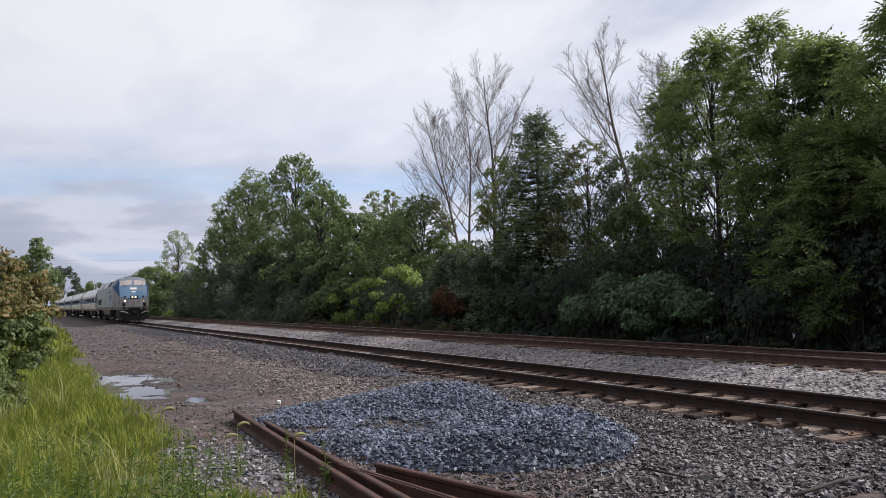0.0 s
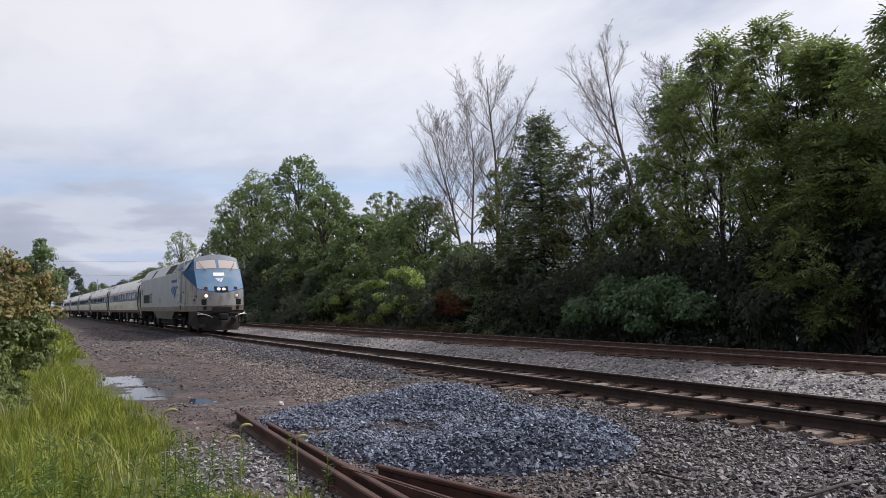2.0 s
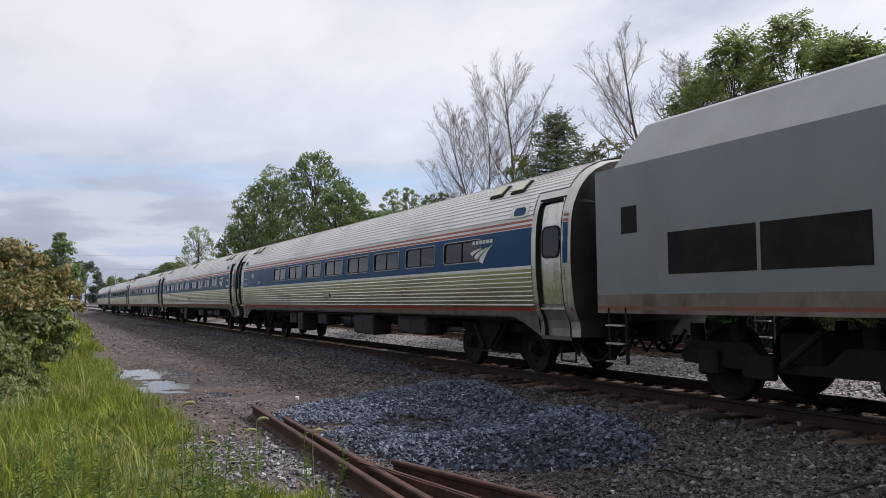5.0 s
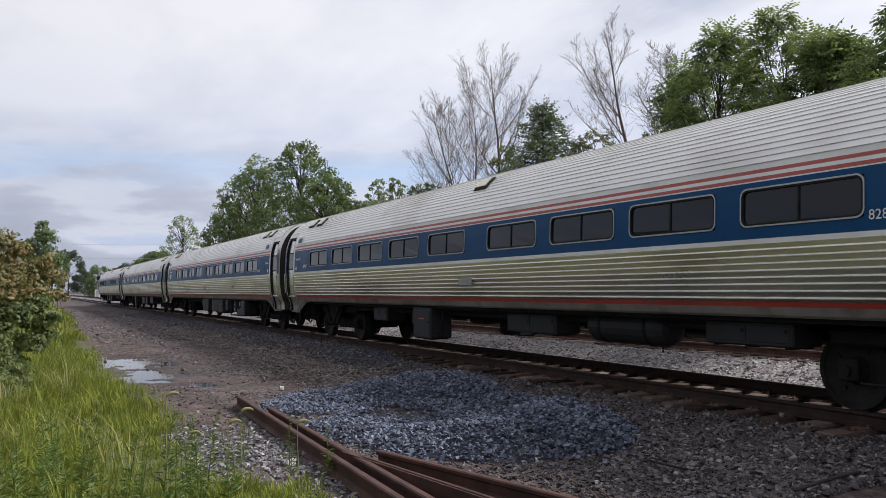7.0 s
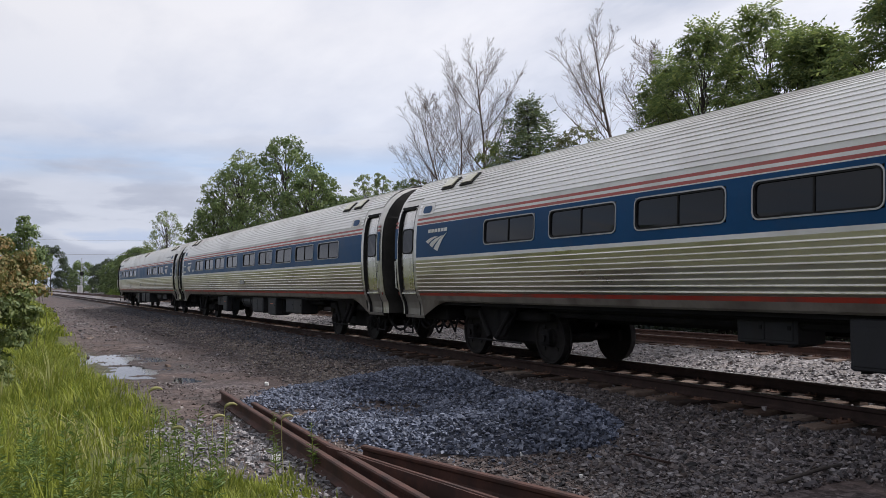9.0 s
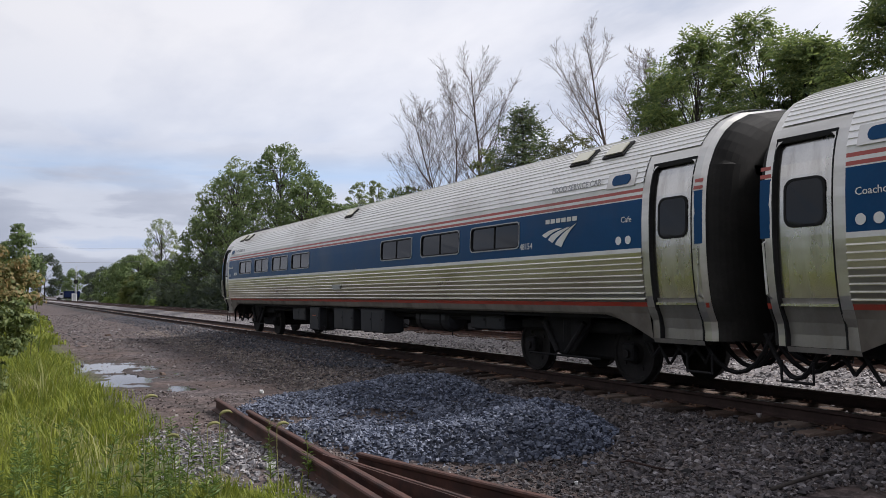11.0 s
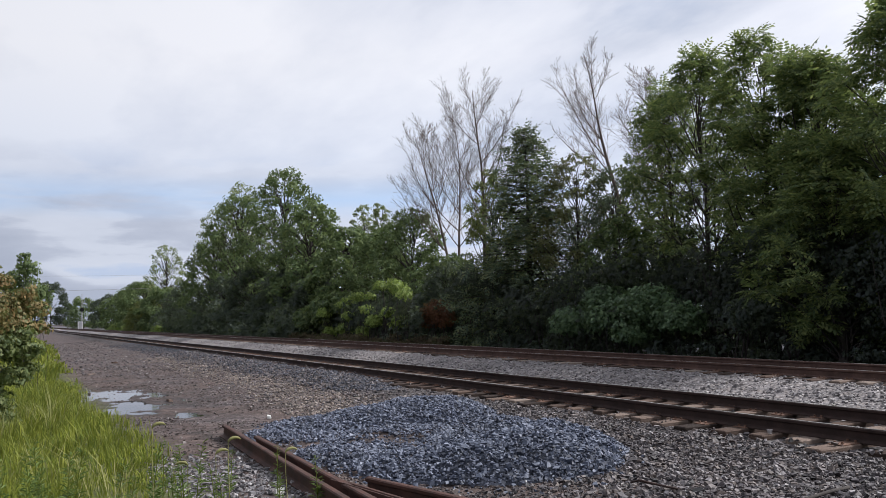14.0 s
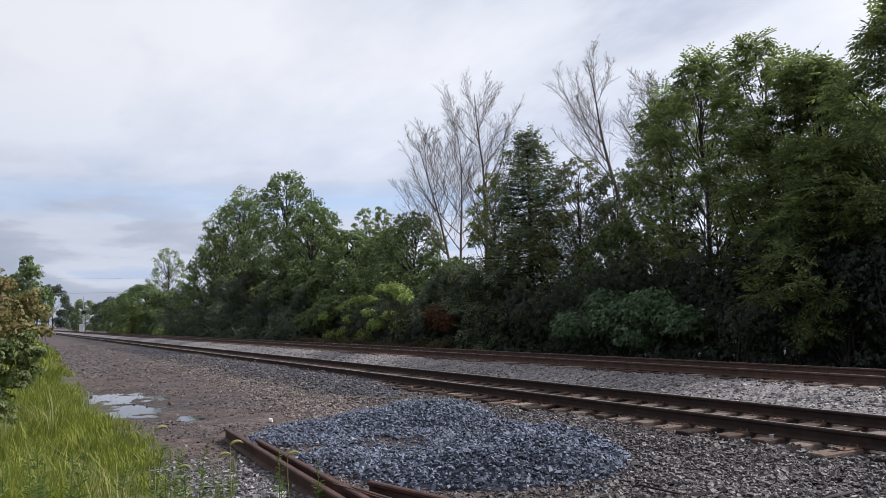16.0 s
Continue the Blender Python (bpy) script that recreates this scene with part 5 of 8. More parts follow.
thicket("shrub", "grey-green upright shrub at the wood's edge", "shrub", [(19.3, 52.5, 1.8, 1.5), (19.0, 55.0, 1.3, 1.3), (19.6, 50.8, 2.2, 1.2)], 2200, "spray", 0.42, M_LEAF_MID, 202, "shrubs below the trees")
thicket("shrub", "small grey-green shrub at the wood's edge", "shrub", [(18.6, 59.0, 0.5, 0.8), (18.5, 61.5, 0.4, 0.8), (18.7, 57.0, 0.5, 0.8)], 1300, "spray", 0.36, M_LEAF_GREY, 203, "shrubs below the trees")
thicket("vine_mound", "green creeper smothering a shrub beside the far track", "creeper", [(18.8, 22.6, 1.1, 1.1), (18.6, 24.6, 0.9, 0.95), (19.0, 20.9, 1.4, 1.15), (19.0, 23.2, 1.7, 0.9), (18.9, 19.5, 1.0, 0.9), (18.5, 21.2, 0.6, 0.8)], 6500, "leaf", 0.17, M_LEAF_IVY, 204)
# the thicket's dark leaf colour holds the shade between the trunks
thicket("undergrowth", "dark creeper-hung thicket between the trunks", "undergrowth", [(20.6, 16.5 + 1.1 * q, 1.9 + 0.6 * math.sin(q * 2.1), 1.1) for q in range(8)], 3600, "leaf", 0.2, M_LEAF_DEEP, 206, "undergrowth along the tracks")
thicket("shrub", "rust-brown shrub in the shade of the trees", "shrub", [(18.5, 35.3, 1.6, 0.7), (18.5, 34.6, 1.2, 0.6), (18.4, 36.0, 1.1, 0.5)], 1400, "spray", 0.24, M_LEAF_RED, 205, "shrubs below the trees")
# leaf colour goes by distance: painted shade nearer, haze-pale grey beyond 50 m
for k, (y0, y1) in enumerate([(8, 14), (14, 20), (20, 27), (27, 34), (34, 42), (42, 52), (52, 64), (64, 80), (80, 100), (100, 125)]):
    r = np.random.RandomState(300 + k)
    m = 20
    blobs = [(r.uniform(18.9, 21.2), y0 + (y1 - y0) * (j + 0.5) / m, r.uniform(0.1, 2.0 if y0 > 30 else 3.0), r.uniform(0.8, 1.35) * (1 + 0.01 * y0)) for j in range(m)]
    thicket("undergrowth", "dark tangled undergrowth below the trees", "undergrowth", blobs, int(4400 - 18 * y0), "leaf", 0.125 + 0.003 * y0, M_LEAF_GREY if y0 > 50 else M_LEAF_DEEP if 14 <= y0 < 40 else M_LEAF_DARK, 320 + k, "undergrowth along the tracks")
for k, y0 in enumerate((60, 70, 82, 95, 110, 128, 146, 166)):
    r = np.random.RandomState(340 + k)
    thicket("shrub", ("low pale-green scrub" if k > 3 else "low grey-green scrub") + " beside the far track", "shrub", [(r.uniform(18.0, 18.8), y0 + r.uniform(0, 6), 0.2, r.uniform(0.8, 1.3)) for j in range(5)], 700, "spray", 0.5, M_LEAF_BRIGHT if k > 3 else M_LEAF_GREY, 350 + k, "shrubs below the trees")

# fills sky gaps behind the row; its dark leaves carry painted shade
for k, (y0, y1) in enumerate([(6, 18), (18, 32), (32, 50), (50, 80), (80, 130)]):
    r = np.random.RandomState(360 + k)
    m = 14
    blobs = [(r.uniform(25, 30), y0 + (y1 - y0) * (j + 0.5) / m, r.uniform(0.0, 1.3), r.uniform(1.3, 2.0) * (1 + 0.01 * y0)) for j in range(m)]
    thicket("undergrowth", "shaded scrub behind the row of trees", "undergrowth", blobs, 1300, "leaf", 0.6 + 0.003 * y0, M_LEAF_DARK, 370 + k, "undergrowth along the tracks", False)

# dark leaf colour paints the shade at the trees' feet
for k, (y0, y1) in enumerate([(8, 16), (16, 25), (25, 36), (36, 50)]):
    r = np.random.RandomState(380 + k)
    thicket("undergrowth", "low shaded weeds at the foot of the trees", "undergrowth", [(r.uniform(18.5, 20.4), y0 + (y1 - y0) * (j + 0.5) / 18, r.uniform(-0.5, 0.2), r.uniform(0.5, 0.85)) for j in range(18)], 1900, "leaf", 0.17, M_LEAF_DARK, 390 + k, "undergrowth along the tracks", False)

# creeper-hung growth before the trunks at the row's end, shade put into its leaf colour
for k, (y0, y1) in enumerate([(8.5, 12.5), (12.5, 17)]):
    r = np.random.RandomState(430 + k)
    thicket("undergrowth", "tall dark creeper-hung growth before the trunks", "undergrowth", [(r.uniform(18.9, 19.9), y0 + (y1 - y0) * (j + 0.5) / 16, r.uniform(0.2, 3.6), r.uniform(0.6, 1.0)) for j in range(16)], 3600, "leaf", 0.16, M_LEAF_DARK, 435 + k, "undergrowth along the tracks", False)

# taller growth closing the row's end from behind, shade put into its leaf colour
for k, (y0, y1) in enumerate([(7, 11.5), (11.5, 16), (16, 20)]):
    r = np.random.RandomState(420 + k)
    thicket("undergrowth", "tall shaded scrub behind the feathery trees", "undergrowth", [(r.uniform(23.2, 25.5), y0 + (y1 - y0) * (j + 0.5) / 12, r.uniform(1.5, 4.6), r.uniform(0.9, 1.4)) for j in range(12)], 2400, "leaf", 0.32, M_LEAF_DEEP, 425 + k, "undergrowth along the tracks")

# dry brown weeds before the wood's edge
r = np.random.RandomState(440)
for k in range(3):
    thicket("weed_patch", "low dry brown weeds beside the far track", "weeds", [(r.uniform(17.5, 18.2), 33 + 8 * k + 0.8 * j + r.uniform(-0.3, 0.3), r.uniform(-0.15, 0.15), r.uniform(0.3, 0.5)) for j in range(10)], 1100, "spray", 0.2, M_DRY, 441 + k, "weeds beside the far track", False)

# the bush on the verge
thicket("verge_bush", "leafy bush turning rust-brown on the grass verge", "bush", [(-0.15, 16.2, 1.75, 0.48), (-0.75, 16.4, 1.9, 0.7), (0.1, 16.0, 1.42, 0.38), (-0.4, 15.6, 1.5, 0.5), (-1.4, 15.8, 1.7, 0.8), (0.25, 16.3, 1.78, 0.3), (-0.5, 16.3, 2.35, 0.4), (-0.1, 16.3, 2.2, 0.25), (0.46, 16.2, 1.72, 0.24), (0.5, 16.1, 1.4, 0.2), (0.3, 16.2, 2.0, 0.2)], 5000, "leaf", 0.092, M_LEAF_RUST, 401, "", False)
thicket("verge_bush", "dark olive leafy bush on the grass verge", "bush", [(-0.25, 15.6, 1.05, 0.5), (0.2, 15.7, 1.0, 0.33), (0.1, 15.6, 0.6, 0.33), (-0.7, 15.4, 0.8, 0.6), (-0.35, 15.7, 0.3, 0.45), (-1.2, 15.3, 0.9, 0.8), (0.25, 15.7, 1.3, 0.2), (0.42, 15.8, 1.05, 0.2), (0.36, 15.7, 0.7, 0.2)], 3400, "leaf", 0.10, M_LEAF_BUSH, 404, "", False)
thicket("verge_bush", "green leafy bush low on the grass verge", "bush", [(-0.6, 14.6, 0.40, 0.5), (-0.9, 14.2, 0.6, 0.7), (-0.25, 14.9, 0.15, 0.42), (-0.1, 14.5, -0.08, 0.34), (-0.6, 13.6, 0.1, 0.5)], 3600, "leaf", 0.085, M_LEAF_BUSH, 402, "", False)
thicket("verge_bush", "slim green sapling on the grass verge", "sapling", [(0.35, 21.5, 1.9, 0.6), (0.15, 21.8, 2.4, 0.5), (0.42, 21.3, 2.75, 0.3), (-0.1, 21.6, 1.6, 0.8), (0.35, 21.5, 3.05, 0.16), (-0.9, 22.0, 2.1, 0.6), (0.6, 21.4, 2.2, 0.35)], 3400, "leaf", 0.10, M_LEAF_MID, 403, "", True, 0.35, 0.009)


# ---- grass ----
def grass(name, label, n, seed, xf, yf, hf, mat, width=0.0065, curl=0.7, reach=0.0):
    rng = np.random.RandomState(seed)
    m = max(1, n // 34)
    tx, ty, th = xf(rng, m), yf(rng, m), rng.uniform(0.7, 1.25, m)
    pick = rng.randint(0, m, n)
    off = rng.normal(0, 1, (n, 2)) * (0.07 + 0.005 * ty[pick])[:, None]
    x, y = tx[pick] + off[:, 0], ty[pick] + off[:, 1]
    lone = np.arctan2(off[:, 1], off[:, 0]) + rng.normal(0, 0.7, n)
    tall = th[pick]
    edge = np.interp(y, [6, 7.7, 8.4, 10, 12, 15.4, 16.4, 17.4, 20, 23.5, 50, 90], [0.95, 1.15, 1.36, 1.64, 1.80, 1.78, 1.5, 1.3, 1.48, 1.68, 2.5, 3.2]) + 0.10 * smooth_noise(x * 0, y, 1.7, 31)
    ok = x < edge + reach + rng.normal(0, 0.12, n)
    x, y, a = x[ok], y[ok], lone[ok]
    n = len(x)
    h = hf(rng, x, y) * tall[ok] * np.clip((edge[ok] + reach - x) / 0.7, 0.42, 1.0)
    c = rng.uniform(0.15, 1.0, n) * curl * h
    w = width * rng.uniform(0.6, 1.4, n) * (1 + 0.03 * y)
    d = np.stack([np.cos(a), np.sin(a), 0 * a], 1)
    s = np.stack([-np.sin(a), np.cos(a), 0 * a], 1)
    root = np.stack([x, y, ground_z(x, y) - 0.02], 1)
    up = np.array([0, 0, 1.0])
    rows = []
    for t, ww in ((0, 1.0), (0.55, 0.8)):
        p = root + d * (c * t ** 2)[:, None] + up * (h * (t - 0.22 * t * t * t))[:, None]
        rows += [p - s * (w * ww)[:, None], p + s * (w * ww)[:, None]]
    tip = root + d * c[:, None] + up * (h * 0.80)[:, None]
    v = np.stack(rows + [tip], 1).reshape(-1, 3)
    tf = np.array([(0, 1, 3), (0, 3, 2), (2, 3, 4)])
    f = (tf[None] + (np.arange(n) * 5)[:, None, None]).reshape(-1, 3)
    return tagged(new(name, raw_mesh(name, v, f, mat)), label, "grass", kind="stuff")


grass("grass", "long yellow-green grass on the verge", 62000, 501, lambda r, n: r.uniform(-4.5, 2.0, n), lambda r, n: 4.2 + 22 * r.uniform(0, 1, n) ** 1.5,
      lambda r, x, y: r.uniform(0.25, 0.62, len(x)) * (0.85 + 0.45 * smooth_noise(x, y, 0.9, 33)), M_GRASS, 0.0056)
grass("grass", "long grass on the verge further along the tracks", 15000, 502, lambda r, n: r.uniform(-6, 3.4, n), lambda r, n: r.uniform(24, 90, n),
      lambda r, x, y: r.uniform(0.3, 0.75, len(x)), M_GRASS, 0.018)
grass("grass", "fresh green grass tufts beside the scrap rails", 12000, 503, lambda r, n: r.uniform(0.4, 2.3, n), lambda r, n: r.uniform(5.3, 6.9, n),
      lambda r, x, y: r.uniform(0.24, 0.48, len(x)) * (0.75 + 0.4 * smooth_noise(x, y, 0.5, 35)), M_GRASS, 0.0055, 0.6, 1.15)

grass("grass", "pale seeding grass stalks nodding over the verge", 700, 504, lambda r, n: r.uniform(-3.0, 1.9, n), lambda r, n: 5.0 + 13 * r.uniform(0, 1, n) ** 1.3,
      lambda r, x, y: r.uniform(0.55, 0.92, len(x)), M_STRAW, 0.0038, 0.75)

# ---- the train: the passenger cars ----
CAR_SIDE = [(1.40, 0.98), (1.455, 1.08), (1.50, 1.20), (1.53, 1.32), (1.562, 1.60), (1.578, 1.90), (1.58, 2.05), (1.572, 2.40), (1.548, 2.70), (1.515, 2.88),
            (1.46, 3.06), (1.37, 3.25), (1.24, 3.43), (1.08, 3.57), (0.86, 3.69), (0.58, 3.78), (0.30, 3.83), (0.0, 3.85)]
CAR_LONG = 26.0


def side_x(z):
    return float(np.interp(z, [p[1] for p in CAR_SIDE], [p[0] for p in CAR_SIDE]))


def side_normal(z):
    dz = 0.02
    dx = side_x(z + dz) - side_x(z - dz)
    n = Vector((2 * dz, 0, -dx))
    return n.normalized()


def fluted(zs, depth):
    """Points of the side's outline, pushed in and out in turn: (x, z)."""
    pts = []
    for k, z in enumerate(zs):
        n = side_normal(z)
        d = depth if k % 4 in (1, 2) else 0.0
        pts.append((side_x(z) + n.x * d, z + n.z * d))
    return pts


def band(s, pts, y0, y1, mat, both=True):
    """A strip of the car's side between y0 and y1, on both sides."""
    for sgn in (-1, 1) if both else (-1,):
        n = len(pts)
        vs = [(sgn * x, y, z) for y in (y0, y1) for x, z in pts]
        s.add(vs, [(i, i + 1, i + 1 + n, i + n) for i in range(n - 1)], mat)


def plain(z0, z1, n=3, out=0.0):
    return [(side_x(z) + out, z) for z in np.linspace(z0, z1, n)]


def rounded(w, h, r, n=5):
    pts = []
    for cx, cy, a0 in ((w / 2 - r, h / 2 - r, 0), (-w / 2 + r, h / 2 - r, 90), (-w / 2 + r, -h / 2 + r, 180), (w / 2 - r, -h / 2 + r, 270)):
        for k in range(n):
            a = radians(a0 + 90 * k / (n - 1))
            pts.append((cx + r * math.cos(a), cy + r * math.sin(a)))
    return pts


def ring_shape(s, outer, inner, lift0, lift1, place, mat=0):
    """A raised flat ring between two outlines; place(u, v, out) gives the point."""
    n = len(outer)
    vs = [place(*p, lift0) for p in outer] + [place(*p, lift1) for p in outer] + [place(*p, lift1) for p in inner] + [place(*p, lift0 - 0.02) for p in inner]
    fs = []
    for k in range(3):
        fs += [(k * n + i, k * n + (i + 1) % n, (k + 1) * n + (i + 1) % n, (k + 1) * n + i) for i in range(n)]
    s.add(vs, fs, mat)


def plate(s, outline, lift0, place, mat=0, thick=0.004):
    n = len(outline)
    vs = [place(*p, lift0) for p in outline] + [place(*p, lift0 + thick) for p in outline]
    s.add(vs, [tuple(range(n, 2 * n))] + [(i, (i + 1) % n, (i + 1) % n + n, i + n) for i in range(n)], mat)


def on_side(zc, yc=0.0):
    """Places (u towards the car's front, v up, out) on the near side of the car."""
    def place(u, v, out):
        z = zc + v
        return (-(side_x(z) + out), yc - u, z)
    return place


WIN_W, WIN_H, WIN_Z = 1.60, 0.42, 2.36


def window_meshes():
    trim, gasket, pane = Shape(), Shape(), Shape()
    pl = on_side(WIN_Z)
    ring_shape(trim, rounded(WIN_W + 0.048, WIN_H + 0.048, 0.10), rounded(WIN_W + 0.01, WIN_H + 0.01, 0.085), 0.0, 0.012, pl)
    ring_shape(gasket, rounded(WIN_W + 0.01, WIN_H + 0.01, 0.085), rounded(WIN_W - 0.035, WIN_H - 0.035, 0.07), -0.005, 0.007, pl)
    plate(gasket, [(-0.012, -0.19), (0.012, -0.19), (0.012, 0.19), (-0.012, 0.19)], -0.016, pl, 0, 0.014)
    plate(pane, rounded(WIN_W - 0.03, WIN_H - 0.03, 0.07), -0.022, pl, 0, 0.006)
    return trim.mesh("window_trim", M_TRIM), gasket.mesh("gasket", M_GASKET), pane.mesh("pane", M_GLASS)


TRIM_ME, GASKET_ME, PANE_ME = window_meshes()


def car_window(car, y, far):
    ob = new("window", PANE_ME)
    ob.parent = car
    ob.matrix_basis = pose(0, y, 0, 0, 0, 180 if far else 0)
    for nm, me in (("frame", TRIM_ME), ("gasket", GASKET_ME)):
        c = new(nm, me)
        c.parent = ob
    return ob


def body_shape(windows):
    """The shell of a coach: fluted steel below, a painted band with openings, stripes, a fluted roof."""
    s, extra = Shape(), []
    a, b = 1.53, 24.47
    STEEL, LOW, ROOF, BLUE, RED, ROSE, WHITE, GRIME, KICK = range(9)
    band(s, [(1.34, 1.055), (side_x(1.07) - 0.02, 1.06)] + plain(1.09, 1.185), a, b, GRIME)
    band(s, plain(1.185, 1.245, 2), a, b, RED)
    foot = [(side_x(1.245), 1.245)]
    for k in range(8):
        z = 1.275 + 0.081 * k
        # each flute leans out to a thin lip; paler roof steel paints sky shine on its top
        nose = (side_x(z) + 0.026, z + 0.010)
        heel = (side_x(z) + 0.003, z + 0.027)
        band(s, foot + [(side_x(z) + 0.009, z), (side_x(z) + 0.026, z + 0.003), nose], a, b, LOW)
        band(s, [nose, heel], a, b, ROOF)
        foot = [heel]
    band(s, foot + [(side_x(1.925) + 0.008, 1.925)], a, b, LOW)
    band(s, plain(1.925, 1.985, 2, 0.008) + plain(1.985, 1.986, 1), a, b, WHITE)
    z0, z1 = WIN_Z - WIN_H / 2 - 0.012, WIN_Z + WIN_H / 2 + 0.012
    edges = [a] + [e for w in windows for e in (w - WIN_W / 2 - 0.012, w + WIN_W / 2 + 0.012)] + [b]
    for k in range(len(edges) - 1):
        band(s, plain(1.985, z0, 2), edges[k], edges[k + 1], BLUE)
        band(s, plain(z1, 2.66, 2), edges[k], edges[k + 1], BLUE)
        if k % 2 == 0:
            band(s, plain(z0, z1, 4), edges[k], edges[k + 1], BLUE)
    for z, top, mt in ((2.66, 2.675, WHITE), (2.675, 2.72, ROSE), (2.72, 2.765, WHITE), (2.765, 2.81, ROSE), (2.81, 2.885, WHITE)):
        band(s, plain(z, top, 2), a, b, mt)
    # the roof's flutes run right over the top
    outline = [(side_x(z), z) for z in np.linspace(2.885, 3.849, 240)] + [(0.0, 3.85)]
    cum = np.cumsum([0] + [math.dist(outline[i], outline[i + 1]) for i in range(len(outline) - 1)])
    pts = [outline[0]]
    for k in range(24):
        for t, d in ((k / 24 + 0.0003, 0.014), ((k + 1) / 24 - 0.0003, 0.002)):
            t = t * cum[-1]
            x = float(np.interp(t, cum, [p[0] for p in outline])); z = float(np.interp(t, cum, [p[1] for p in outline]))
            i = min(len(outline) - 2, int(np.searchsorted(cum, t)))
            j = max(0, i - 1)
            nrm = Vector((outline[i + 1][1] - outline[j][1], 0, -(outline[i + 1][0] - outline[j][0]))).normalized()
            pts.append((max(0.0, x + abs(nrm.x) * d), z + abs(nrm.z) * d))
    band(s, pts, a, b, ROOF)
    # smooth steel vestibules at both ends, rounded in towards the coupling
    full = plain(0.76, 3.849, 26) + [(0.0, 3.85)]
    full = [(min(x, 1.40) if z < 0.98 else x, z) for x, z in full]
    def near_ring(y, inset):
        return [(-(max(0.0, x - inset)), y, z - inset * (0.4 if z > 3 else 0)) for x, z in full] + [(max(0.0, x - inset), y, z - inset * (0.4 if z > 3 else 0)) for x, z in full[::-1]]
    for y0, y1, y2 in ((a, 0.62, 0.45), (b, 25.38, 25.55)):
        sg = 1 if y0 < 5 else -1
        s.loft([near_ring(y1, 0.0), near_ring(y1 - sg * 0.12, 0.012), near_ring(y2, 0.075)], STEEL, False, False)
        # above and below the door
        yl, yh = min(y0, y1), max(y0, y1)
        band(s, plain(3.10, 3.29, 4), yl, yh, STEEL)
        band(s, [p for p in pts if p[1] > 3.27], yl, yh, ROOF)
        # rounded head of the doorway
        for yk, sy in ((0.61, 1), (1.39, -1)) if sg == 1 else ((24.61, 1), (25.39, -1)):
            for sx in (-1, 1):
                arc = [(yk + sy * 0.15 * (1 - math.sin(q)), 3.10 - 0.15 * (1 - math.cos(q))) for q in np.linspace(0, math.pi / 2, 6)]
                extra.append(("door_head", Shape().add([(sx * (side_x(z) + 0.001), yy, z) for yy, z in [(yk, 3.10)] + arc], [tuple(range(7))]), M_STEEL))
        band(s, [(1.38, 0.70), (1.40, 0.76)], yl, yh, KICK)
        dn0, dn1 = (1.38, a) if sg == 1 else (b, 24.62)
        band(s, [(1.40, 0.76), (1.41, 0.98)] + plain(1.0, 1.185, 3), dn0, dn1, KICK)
        band(s, plain(1.185, 3.10, 14), dn0, dn1, STEEL)
        # the sill's sweep down to the vestibule
        for sx in (-1, 1):
            sweep = Shape()
            ya = y0
            for k in range(6):
                yb = y0 + sg * 0.20 * (k + 1)
                zl = lambda q: 0.74 + 0.33 * math.sin(min(1, abs(q - y0) / 1.2) * math.pi / 2)
                sweep.add([(sx * 1.40, ya, zl(ya)), (sx * 1.40, yb, zl(yb)), (sx * side_x(1.09), yb, 1.09), (sx * side_x(1.09), ya, 1.09)], [(0, 1, 2, 3)])
                ya = yb
            extra.append(("sill", sweep, M_GRIME))
    extra.append(("floor", Shape().box(-1.33, 1.33, 0.7, 25.3, 1.0, 1.055), M_UNDER))
    return s, extra


BODY_MATS = [M_STEEL, M_STEEL_LOW, M_ROOF, M_BLUE, M_RED, M_ROSE, M_WHITE, M_GRIME, M_KICK]


